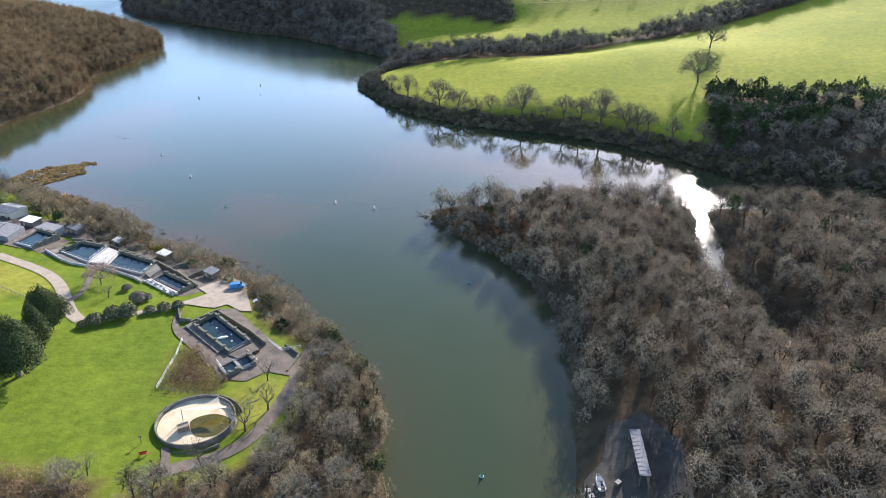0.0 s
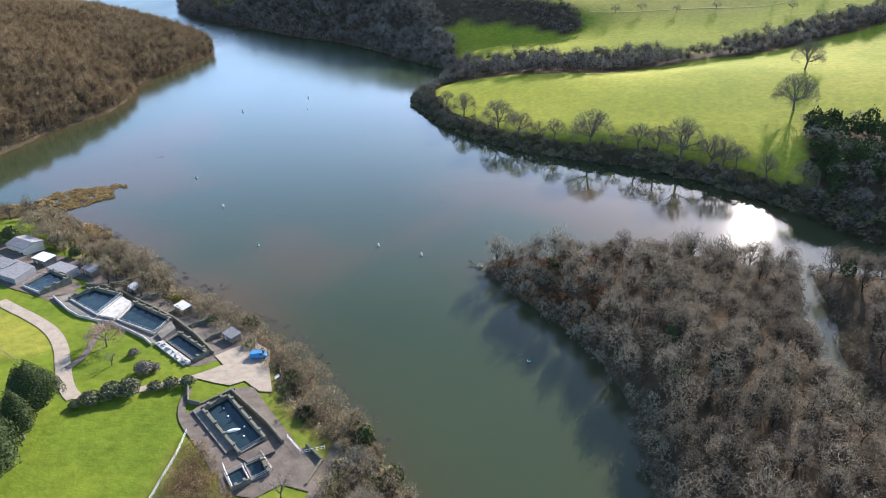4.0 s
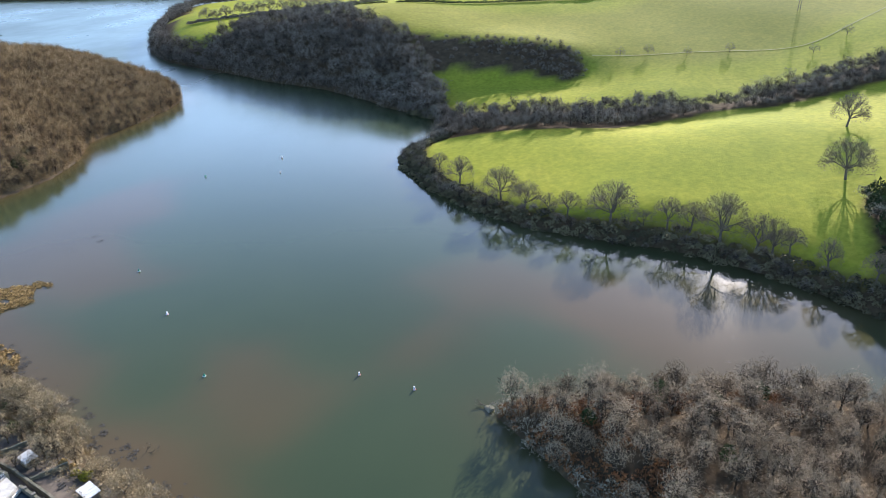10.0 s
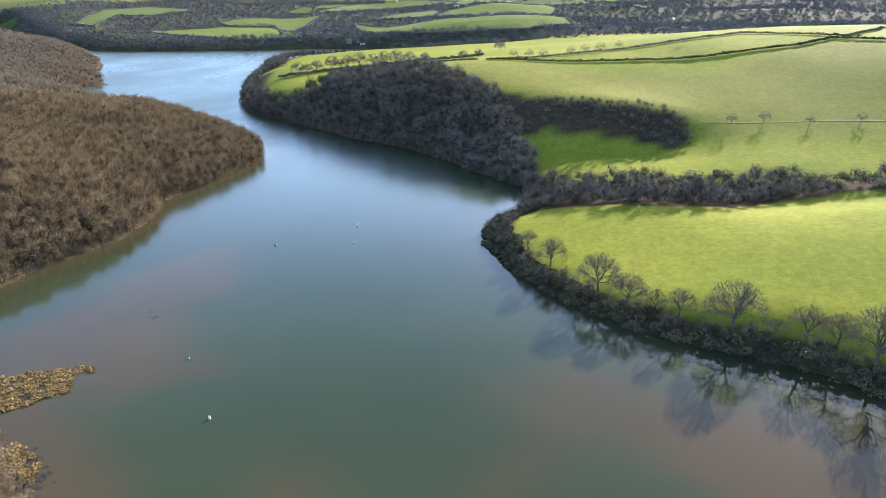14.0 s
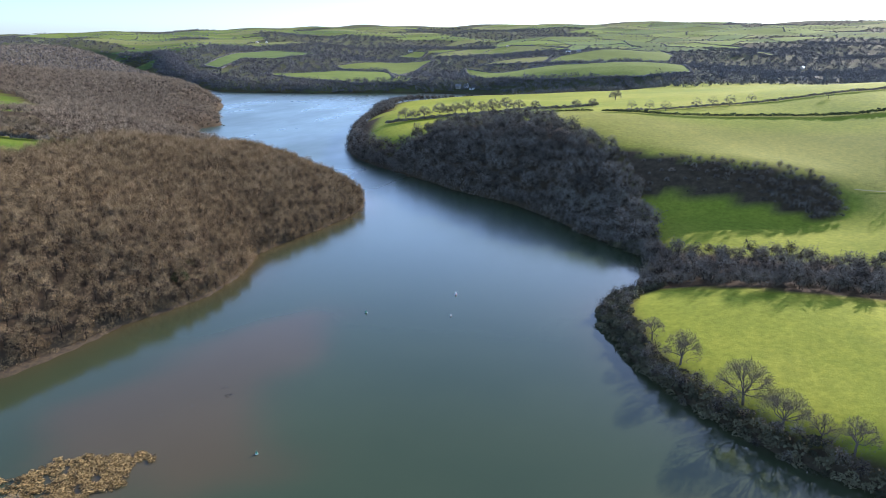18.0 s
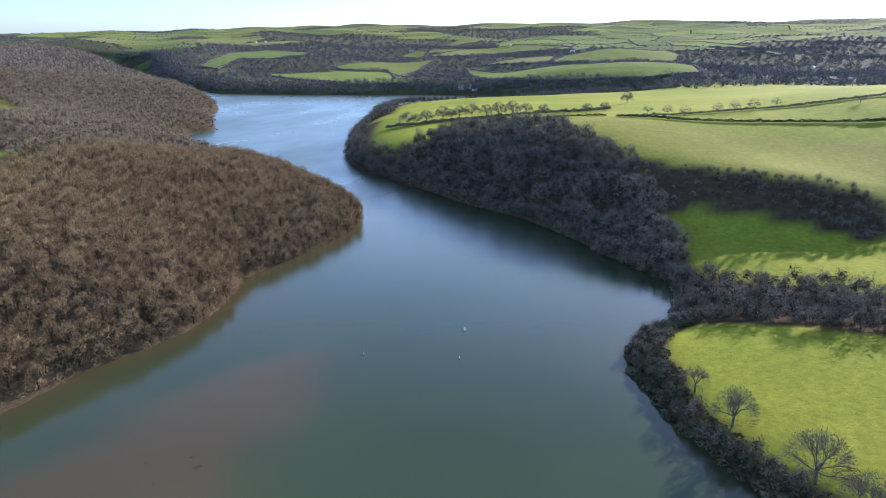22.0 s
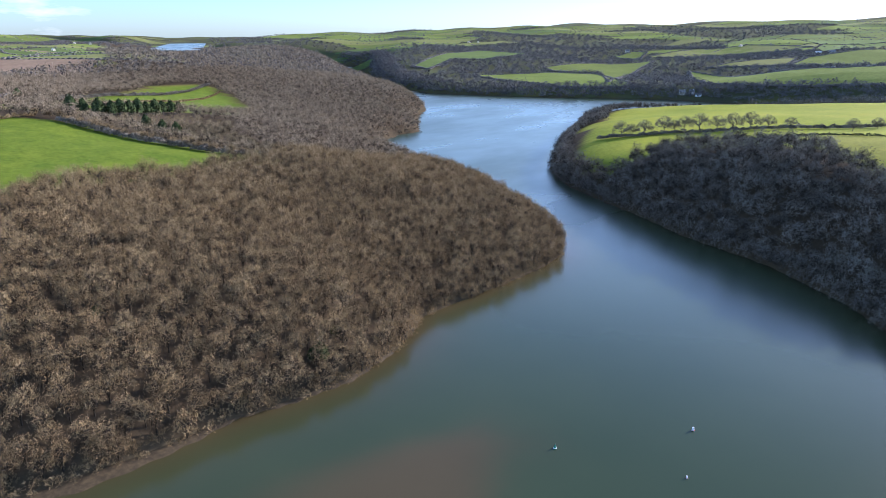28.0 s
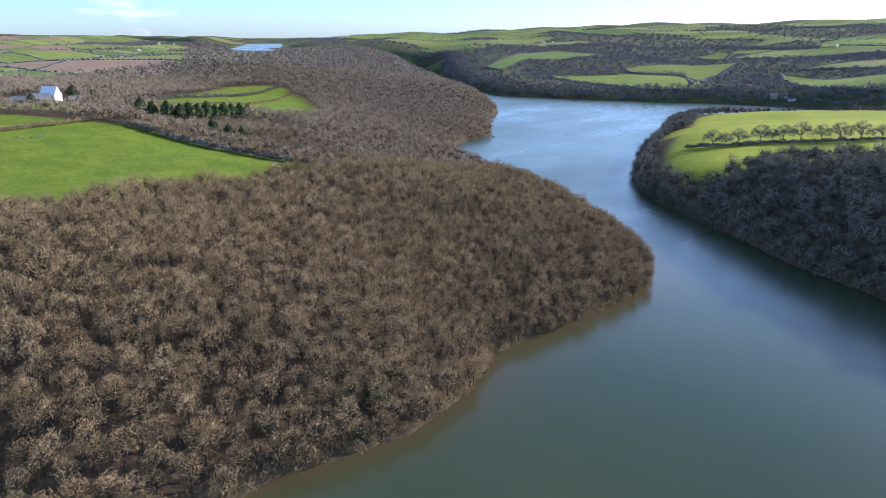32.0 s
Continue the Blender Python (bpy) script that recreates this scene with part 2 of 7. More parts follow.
SHORE_ISLE = [(2, -300), (10, 0), (18, 60), (26, 100), (30, 125), (32, 138), (32, 152), (32, 169), (28, 186), (20, 202),
              (10, 214), (-3, 231), (-11, 241), (8, 246), (30, 249), (60, 252), (97, 251), (95, 236), (91, 226), (87, 214),
              (84.5, 202), (83, 190), (84, 178), (88, 168), (90, 158), (93, 147), (98, 147), (98, 158), (96.5, 168), (93.5, 178), (92, 190), (93, 202), (97.5, 214), (99.5, 226), (100, 236), (103, 250), (108, 247),
              (140, 243), (165, 228), (210, 205), (300, 190), (4000, 60), (4000, -300)]
SHORE_EAST = [(4000, 90), (300, 207), (215, 222), (170, 248), (144, 266), (132, 278), (122, 292), (111, 305), (101, 317),
              (88, 328.5), (73, 339), (57, 347), (38, 352), (20, 357.5), (2, 366), (-22, 385), (-44, 411), (-58, 440), (-62, 456),
              (-58, 476), (-47, 492), (-45, 520), (-49, 542), (-67, 558), (-92, 577), (-107, 598), (-150, 635),
              (-205, 662), (-243, 690), (-276, 710), (-328, 746), (-358, 780), (-378, 805), (-398, 850), (-425, 905),
              (-445, 955), (-470, 1040), (-500, 1110), (-528, 1190), (-520, 1255), (-470, 1305), (-400, 1345)]
SHORE_NORTH = [(-300, 1375), (-170, 1415), (-150, 1435), (-300, 1475), (-400, 1500), (-513, 1497), (-630, 1453),
               (-728, 1408), (-840, 1372), (-960, 1352), (-1100, 1408), (-1200, 1470), (-1350, 1590), (-1480, 1720),
               (-1620, 1860), (-1800, 2020), (-2000, 2080), (-2290, 2030), (-5200, 2030), (-5200, 5200), (5200, 5200), (5200, 90)]
LANDS = [np.array(SHORE_WEST + [(-5200, 2000), (-5200, 150)], float), np.array(SHORE_PONDS, float),
         np.array(SHORE_ISLE, float), np.array(SHORE_EAST + SHORE_NORTH, float)]

# Heights that the hills pass through: x, y, z
HILL_WEST = [(-400, 475, 43), (-380, 395, 46), (-330, 345, 38), (-580, 469, 61), (-530, 515, 50), (-385, 523, 41),
             (-300, 450, 24), (-316, 494, 22), (-300, 560, 15), (-298, 629, 7), (-340, 642, 12), (-383, 634, 22), (-402, 611, 26), (-425, 658, 17), (-352, 560, 29), (-775, 482, 66), (-854, 626, 55), (-940, 830, 38), (-1282, 862, 78),
             (-1192, 785, 62), (-1535, 727, 66), (-1417, 1193, 64), (-1249, 1248, 46), (-1038, 1230, 30), (-880, 1080, 32),
             (-1313, 593, 64), (-2155, 1072, 67), (-2521, 913, 65), (-700, 800, 26), (-500, 660, 29), (-440, 690, 14), (-380, 677, 11), (-700, 650, 44)]
HILL_PONDS = [(-134, 197, 4.5), (-98, 184, 3.4), (-67, 180, 2.2), (-75, 160, 4.5), (-65, 122, 6.5), (-100, 140, 8),
              (-140, 150, 10), (-180, 200, 8), (-40, 135, 4), (-35, 105, 5), (-60, 80, 8), (-160, 80, 16), (-300, 60, 30)]
HILL_ISLE = [(40, 200, 9), (60, 225, 6), (55, 170, 9), (70, 130, 9), (60, 100, 8), (140, 200, 10), (140, 140, 14),
             (160, 80, 16), (300, 100, 30), (900, 0, 50), (40, 90, 3)]
HILL_EAST = [(135, 376, 20), (155, 425, 27), (38, 358, 5.5), (77, 345, 6.5), (105, 325, 7), (20, 385, 9), (70, 375, 13), (-20, 425, 7), (-20, 455, 9), (-10, 466, 11), (50, 455, 17),
             (110, 455, 23), (-25, 500, 5), (56, 500, 12), (103, 500, 13), (170, 480, 26), (200, 520, 28), (230, 470, 36),
             (73, 612, 31), (144, 598, 33), (40, 627, 37.5), (15, 632, 38.5), (-14, 637, 39.5), (-43, 649, 39), (-82, 661, 40), (44, 652, 39), (15, 660, 41), (-14, 668, 42), (-43, 682, 43), (73, 640, 37), (0, 720, 48), (60, 690, 45), (52, 594, 20), (25, 598, 18), (-6, 602, 16.5), (-34, 606, 15.5), (-53, 600, 14), (-64, 612, 18), (37, 545, 15), (20, 551, 14), (97, 540, 21), (-11, 562, 12), (-4, 536, 10), (150, 545, 24), (214, 606, 44), (260, 540, 44)]
HILL_EAST_BACK = [(-80, 662, 40), (-3, 913, 60), (85, 864, 72), (-124, 1028, 42), (-177, 782, 45), (-237, 782, 34),
                  (-258, 837, 28), (-337, 867, 24), (-298, 900, 28), (-350, 1031, 26), (-420, 1150, 12), (-250, 1200, 26),
                  (0, 1200, 46), (220, 740, 72), (400, 700, 78), (420, 430, 55), (300, 330, 38), (600, 900, 80), (300, 1200, 60)]
HILL_NORTH = [(-78, 1500, 42), (-100, 1640, 62), (-504, 1814, 22), (-347, 1700, 50), (-867, 1832, 29), (-907, 1639, 22),
              (-717, 1682, 19), (33, 1829, 30), (286, 1747, 35), (-437, 2088, 42), (-135, 2278, 56), (118, 2274, 45),
              (301, 2151, 53), (-882, 2318, 44), (-1165, 1891, 55), (-1700, 2150, 62), (-1703, 2553, 89), (-2034, 2417, 77)]
HILL_FAR = [(-410, 2854, 86), (-889, 3056, 80), (-1444, 2828, 78), (-139, 3178, 84), (174, 3173, 87), (458, 3139, 90),
            (-3500, 3594, 104), (-3449, 3509, 112), (-3142, 3798, 120), (-2728, 4117, 134), (-2354, 4348, 154), (-2020, 4517, 148), (-1726, 4640, 152),
            (-1309, 4776, 160), (-947, 4861, 174), (-414, 4934, 184), (90, 4946, 186), (554, 4910, 184), (862, 4861, 188), (1800, 4600, 190), (-2358, 2300, 79)]
HILL_COAST = [(-4211, 1532, 110), (-4108, 1830, 103), (-3905, 2277, 100), (-4150, 2800, 60), (-3746, 3173, 94), (-4800, 1700, 108), (-4700, 2900, 80),
              (-3155, 1243, 79), (-3062, 1741, 71), (-3600, 2300, 48), (-2540, 1880, 56)]

ESTUARY = [(-2120, 1430), (-2320, 1726), (-3980, 2857), (-4065, 2685), (-2726, 1760)]


def inland(x, y, only=None):
    """Metres from the nearest shore, more than 0 on land."""
    x, y = np.asarray(x, float), np.asarray(y, float)
    near, inside = np.full(x.shape, 1e9), np.zeros(x.shape, bool)
    for ring in (LANDS if only is None else [LANDS[only]]):
        within = np.zeros(x.shape, bool)
        for (ax, ay), (bx, by) in zip(ring, np.roll(ring, -1, 0)):
            dx, dy = bx - ax, by - ay
            k = np.clip(((x - ax) * dx + (y - ay) * dy) / (dx * dx + dy * dy + 1e-9), 0, 1)
            near = np.minimum(near, (x - ax - k * dx) ** 2 + (y - ay - k * dy) ** 2)
            if ay != by:
                within ^= ((ay > y) != (by > y)) & (x < dx * (y - ay) / dy + ax)
        inside |= within
    near = np.sqrt(near)
    return np.where(inside, near, -near)


def fringe(x, y):
    """How wide the bushy bank is along the eastern shore: narrow below the field on the point."""
    narrow = 1 / (1 + np.exp(-np.clip((x + 40) / 8, -30, 30))) / (1 + np.exp(np.clip((y - 430) / 10, -30, 30))) / (1 + np.exp(np.clip((x - 122) / 5, -30, 30)))
    return 11 - 5.5 * narrow


def beyond(x, y, ring):
    """Metres inside a ring of points (less than 0 outside)."""
    ring = np.array(ring, float)
    near, within = np.full(np.shape(x), 1e9), np.zeros(np.shape(x), bool)
    for (ax, ay), (bx, by) in zip(ring, np.roll(ring, -1, 0)):
        dx, dy = bx - ax, by - ay
        k = np.clip(((x - ax) * dx + (y - ay) * dy) / (dx * dx + dy * dy + 1e-9), 0, 1)
        near = np.minimum(near, (x - ax - k * dx) ** 2 + (y - ay - k * dy) ** 2)
        if ay != by:
            within ^= ((ay > y) != (by > y)) & (x < dx * (y - ay) / dy + ax)
    near = np.sqrt(near)
    return np.where(within, near, -near)


def swell(x, y):
    """Low rolling of the ground, stronger far away."""
    far = np.clip((np.hypot(x + 50, y - 250) - 700) / 1500, 0, 1)
    return far * (9 * np.sin(x / 170 + 1.3 * np.sin(y / 260)) * np.sin(y / 210 + 0.7) + 5 * np.sin(x / 83 + y / 97)) \
        + 0.5 * np.sin(x / 19 + 0.8) * np.sin(y / 23) * np.clip(np.hypot(x + 80, y - 160) / 150 - 0.6, 0, 1)


def rise(d, x, y):
    """How fast the banks climb from the water: short and steep below the field on the point, longer elsewhere."""
    short = 1 / (1 + np.exp(-np.clip((x + 75) / 10, -30, 30))) / (1 + np.exp(np.clip((y - 495) / 12, -30, 30)))
    return 1 - np.exp(-np.maximum(d, 0) / (32.0 - 22.0 * short))


SPOTS = np.array(HILL_WEST + HILL_PONDS + HILL_ISLE + HILL_EAST + HILL_EAST_BACK + HILL_NORTH + HILL_FAR + HILL_COAST, float)
SPOT_FULL = SPOTS[:, 2] / np.maximum(rise(inland(SPOTS[:, 0], SPOTS[:, 1]), SPOTS[:, 0], SPOTS[:, 1]), 0.25)


def plate(x, y):
    """Columns of a thin plate, one for each of the given heights, and a plane."""
    r2 = ((x[:, None] - SPOTS[None, :, 0]) ** 2 + (y[:, None] - SPOTS[None, :, 1]) ** 2) / 1e4
    return np.concatenate([0.5 * r2 * np.log(r2 + 1e-9), np.ones((len(x), 1)), x[:, None] / 1e3, y[:, None] / 1e3], 1)


count = len(SPOTS)
system = np.zeros((count + 3, count + 3))
system[:count] = plate(SPOTS[:, 0], SPOTS[:, 1])
system[count:, :count] = system[:count, count:].T
system[:count, :count] += np.diag(0.02 + 0.05 * (np.hypot(SPOTS[:, 0], SPOTS[:, 1]) / 1000) ** 2)
PLATE = np.linalg.solve(system, np.r_[SPOT_FULL, 0, 0, 0])


def height(x, y, d=None):
    """Ground level at a place."""
    x, y = np.asarray(x, float), np.asarray(y, float)
    d = inland(x, y) if d is None else d
    flat_x, flat_y = x.ravel(), y.ravel()
    top = np.concatenate([plate(flat_x[k:k + 20000], flat_y[k:k + 20000]) @ PLATE for k in range(0, max(len(flat_x), 1), 20000)]).reshape(x.shape)
    top = np.maximum(top, 1.5)
    land = top * rise(d, x, y) + swell(x, y) * np.clip(d / 60, 0, 1) + 0.5 * np.clip(d / 3, 0, 1)
    dip = np.clip(beyond(x, y, ESTUARY) / 50 + 0.5, 0, 1)
    land = land - dip * np.maximum(land - 60, 0)
    return np.where(d > 0, land, np.maximum(d * 0.9, -4.0))

# ---------------------------------------------------------------- building blocks
def soup(name, verts, faces, mats, index=None, tint=None, smooth=False):
    """A mesh from arrays of triangles (or quads)."""
    faces = np.asarray(faces, np.int32)
    count, sides = faces.shape
    me = bpy.data.meshes.new(name)
    me.vertices.add(len(verts))
    me.vertices.foreach_set("co", np.asarray(verts, np.float32).ravel())
    me.loops.add(count * sides)
    me.loops.foreach_set("vertex_index", faces.ravel())
    me.polygons.add(count)
    me.polygons.foreach_set("loop_start", np.arange(0, count * sides, sides, dtype=np.int32))
    for m in mats:
        me.materials.append(m)
    if index is not None:
        me.polygons.foreach_set("material_index", np.asarray(index, np.int32))
    if smooth:
        me.polygons.foreach_set("use_smooth", np.ones(count, bool))
    me.update(calc_edges=True)
    if tint is not None:
        me.attributes.new("tint", "FLOAT", "POINT").data.foreach_set("value", np.asarray(tint, np.float32))
    return me


def along(x, y, line):
    """Metres from a line of points."""
    near = np.full(np.shape(x), 1e9)
    for (ax, ay), (bx, by) in zip(line[:-1], line[1:]):
        dx, dy = bx - ax, by - ay
        k = np.clip(((x - ax) * dx + (y - ay) * dy) / (dx * dx + dy * dy + 1e-9), 0, 1)
        near = np.minimum(near, (x - ax - k * dx) ** 2 + (y - ay - k * dy) ** 2)
    return np.sqrt(near)


def level(x, y):
    return float(height(np.array([x]), np.array([y]))[0])


# Open ground, by name
FIELD_WEST = [(-405, 300), (-414, 346), (-404, 362), (-405, 378), (-412, 400), (-408, 426), (-407, 451), (-415, 483), (-411, 510), (-411, 535),
              (-461, 512), (-500, 496), (-548, 482), (-578, 467), (-617, 435), (-648, 408), (-700, 330), (-600, 250)]
FIELD_CHURCH = [(-690, 419), (-673, 452), (-670, 484), (-729, 460), (-766, 439), (-800, 360), (-730, 360)]
FIELD_GLADE = [(-690, 505), (-680, 575), (-675, 650), (-700, 720), (-893, 834), (-1016, 869), (-1004, 777), (-829, 614)]
FIELD_PLOUGH = [(-2100, 540), (-1190, 500), (-1160, 580), (-1230, 690), (-1230, 834), (-1834, 1132), (-2900, 1200), (-2900, 700)]
WOOD_EAST = [(-60, 530), (-42, 540), (-43, 560), (-50, 580), (-56, 596), (-61, 612), (-68, 628), (-78, 645), (-84, 664), (-92, 668),
             (-145, 745), (-177, 766), (-215, 780), (-254, 800), (-266, 788), (-276, 762), (-290, 744), (-318, 753), (-345, 778), (-390, 790), (-345, 720),
             (-230, 650), (-160, 600), (-120, 570)]
BANK_EAST = [(-84, 663), (-43, 650), (-14, 641), (15, 633), (44, 627), (54, 610), (53, 593), (38, 590), (11, 602), (-20, 612), (-44, 616), (-58, 610), (-62, 614), (-68, 628), (-78, 645)]
SCRUB_EAST = [(-40, 646), (-14, 640), (15, 633), (44, 627), (55, 610), (54, 590), (38, 586), (24, 600), (5, 612), (-15, 624), (-34, 634)]
WOOD_VALLEY = [(-52, 488), (-30, 482), (-8, 478), (24, 472), (55, 472), (89, 497), (122, 509), (150, 502), (206, 521), (330, 548),
               (330, 590), (226, 556), (184, 544), (128, 522), (97, 528), (46, 522), (16, 527), (-4, 530), (-29, 542), (-50, 540)]
WOOD_FIRS = [(121, 308), (128, 332), (136, 360), (176, 347), (211, 325), (320, 333), (900, 380), (900, 180), (215, 228), (144, 270)]
WOOD_POINT = [(-365, 782), (-345, 795), (-385, 890), (-405, 950), (-440, 965), (-420, 905)]
WOOD_NORTH_POINT = [(-462, 1040), (-440, 1060), (-470, 1130), (-490, 1200), (-470, 1280), (-520, 1260), (-528, 1190), (-500, 1110)]


THICKET = [(-30, 170), (-37, 152), (-36, 130), (-37, 112), (-45, 100), (-64, 93), (-62, 40), (0, 40), (0, 170)]
SCRUB_BANK = [(-69, 126), (-70.5, 144), (-60, 137), (-56, 125)]
BRAMBLES = [(-122, 74), (-116, 90), (-104, 96), (-92, 97.5), (-80, 98), (-69, 95), (-66, 88), (-70, 78), (-84, 73), (-102, 70)]


def cover_of(x, y, d):
    """What grows or lies where: shares of grass, lawn, dry grass, far fields, mud and gravel."""
    land = [inland(x, y, k) for k in range(4)]
    edge = lambda v, w=3.0: np.clip(v / w + 0.5, 0, 1)
    far = np.clip((np.hypot(x + 50, y - 250) - 1150) / 60, 0, 1) * (land[3] > 0)
    far = np.maximum(far, np.clip((np.hypot(x + 50, y - 250) - 1500) / 80, 0, 1) * (land[0] > 0) * (beyond(x, y, FIELD_PLOUGH) > -400))
    east = (land[3] > 0) * edge(d - fringe(x, y) - 1.5)
    for ring in (WOOD_EAST, BANK_EAST, WOOD_VALLEY, WOOD_FIRS, WOOD_POINT, WOOD_NORTH_POINT):
        east = east * edge(-beyond(x, y, ring))
    west = np.zeros(np.shape(x))
    for ring in (FIELD_WEST, FIELD_CHURCH, FIELD_GLADE, FIELD_PLOUGH):
        west = np.maximum(west, edge(beyond(x, y, ring)))
    lawn = (land[1] > 0) * edge(d - 12, 4)
    for ring in (THICKET, SCRUB_BANK, BRAMBLES):
        lawn = lawn * edge(-beyond(x, y, ring), 3)
    return dict(grass=np.clip(east + west * (land[0] > 0) + lawn, 0, 1), lawn=np.clip(lawn + 1.0 * west * (land[0] > 0), 0, 1),
                dry=np.maximum(np.maximum(0.85 * edge(beyond(x, y, BIG_PASTURE), 25), 0.8 * edge(beyond(x, y, [(-160, 150), (-118, 172), (-125, 182), (-150, 192), (-190, 180)]), 4)), 0.7 * edge(beyond(x, y, [(-53, 123), (-49, 132), (-40, 130), (-39, 121), (-43, 111), (-49, 112)]), 3)), patchwork=far, mud=np.clip(1.2 - np.maximum(d, 0) / 4, 0, 1) * (far < 0.5), path=np.zeros(np.shape(x)))


BIG_PASTURE = [(-180, 800), (-145, 751), (-92, 671), (-40, 645), (36, 615), (72, 600), (136, 592), (181, 596), (251, 645), (600, 690),
               (313, 741), (170, 787), (90, 720), (-5, 732), (-96, 780), (-150, 825)]


def axis(lo, hi, mid, fine, growth):
    """Steps that are fine about the middle and widen outwards."""
    out = [mid]
    for end, sign in ((hi, 1), (lo, -1)):
        at, step = mid, fine
        while (at < end) if sign > 0 else (at > end):
            near = 260 if sign > 0 or mid < 0 else 200
            at += sign * step
            if abs(at - mid) > near:
                step *= growth
            out.append(at)
    return np.array(sorted(out))


GX, GY = axis(-4900, 3300, -110, 4.0, 1.03), axis(-140, 4950, 190, 4.0, 1.024)
mx, my = np.meshgrid(GX, GY)
fx, fy = mx.ravel(), my.ravel()
fd = inland(fx, fy)
fz = height(fx, fy, fd)
nx, ny = len(GX), len(GY)
corner = (np.arange(ny - 1)[:, None] * nx + np.arange(nx - 1)[None]).ravel()
quads = np.stack([corner, corner + 1, corner + nx + 1, corner + nx], 1)
me = soup("ground", np.stack([fx, fy, fz], 1), quads, [LAND], smooth=True)
for key, share in cover_of(fx, fy, fd).items():
    me.attributes.new(key, "FLOAT", "POINT").data.foreach_set("value", share.astype(np.float32))
ground = tagged(new("ground", me), "rolling green fields, brown woodland floor and muddy shore", "ground", kind="structure")

# the creek: one sheet, siltier over the shoals
wx, wy = np.meshgrid(np.linspace(-420, 320, 149), np.linspace(-140, 900, 209))
wx, wy = wx.ravel(), wy.ravel()
wd = inland(wx, wy)
SHOALS = [([(-172, 410), (-186, 414), (-199, 392), (-204, 355), (-212, 310), (-200, 285), (-150, 283), (-134, 303), (-144, 322), (-158, 352), (-168, 385)], 0.9, 8),
          ([(-94, 262), (-100, 230), (-66, 224), (-62, 244), (-78, 266)], 0.75, 10), ([(-33, 268), (-36, 312), (-8, 328), (40, 322), (58, 298), (30, 284), (-2, 288)], 0.8, 13),
          ([(-170, 275), (-146, 270), (-118, 243), (-60, 205), (-60, 190), (-180, 250)], 0.7, 8), ([(20, 262), (30, 300), (60, 318), (90, 305), (125, 262)], 0.9, 12)]
wander = 5 * np.sin(wx / 17 + 2 * np.sin(wy / 23)) + 4 * np.sin(wy / 9.5 + 1.5 * np.sin(wx / 13))
# Browner along the west shore: shallows, plus the wood's reflection put into colour.
silt = sum(k / (1 + np.exp(-np.clip((beyond(wx, wy, ring) + wander) / w * 2, -30, 30))) for ring, k, w in SHOALS) + 0.48 * np.exp(wd / 10.0) + 0.5 * np.exp(np.minimum(inland(wx, wy, 0), 0) / 13.0)
corner = (np.arange(208)[:, None] * 149 + np.arange(148)[None]).ravel()
me = soup("water", np.stack([wx, wy, 0 * wx], 1), np.stack([corner, corner + 1, corner + 150, corner + 149], 1), [WATER], smooth=True)
me.attributes.new("silt", "FLOAT", "POINT").data.foreach_set("value", np.clip(silt, 0, 1).astype(np.float32))
calm = np.clip(1.0 - (wy - 430) / 420 - 0.30 * np.clip((-20 - wx) / 160, 0, 1), 0.0, 1)
me.attributes.new("calm", "FLOAT", "POINT").data.foreach_set("value", calm.astype(np.float32))
tagged(new("water", me), "calm green and silt-brown tidal creek water", "water", kind="structure")
OUTER = [((-4900, 900), (320, 2700)), ((-4900, -140), (-420, 900)), ((320, -140), (3300, 900))]
bm = bmesh.new()
for (ax, ay), (bx, by) in OUTER:
    bm.faces.new([bm.verts.new((px, py, 0.0)) for px, py in ((ax, ay), (bx, ay), (bx, by), (ax, by))])
me = bpy.data.meshes.new("water_reach")
bm.to_mesh(me)
me.materials.append(WATER)
tagged(new("water_reach", me), "far reaches of the blue tidal river", "water", kind="structure")

# ---------------------------------------------------------------- trees
def bar(a, b, ra, rb, sides=3):
    """A tapered stick from a to b."""
    a, b = np.array(a, float), np.array(b, float)
    d = (b - a) / (np.linalg.norm(b - a) + 1e-9)
    u = np.cross(d, (0.3, 0.9, 0.2))
    u /= np.linalg.norm(u)
    v = np.cross(d, u)
    ang = 2 * np.pi * np.arange(sides) / sides
    ring = np.cos(ang)[:, None] * u + np.sin(ang)[:, None] * v
    pts = np.concatenate([a + ra * ring, b + rb * ring])
    k = np.arange(sides)
    j = (k + 1) % sides
    return pts, np.concatenate([np.stack([k, j, j + sides], 1), np.stack([k, j + sides, k + sides], 1)])


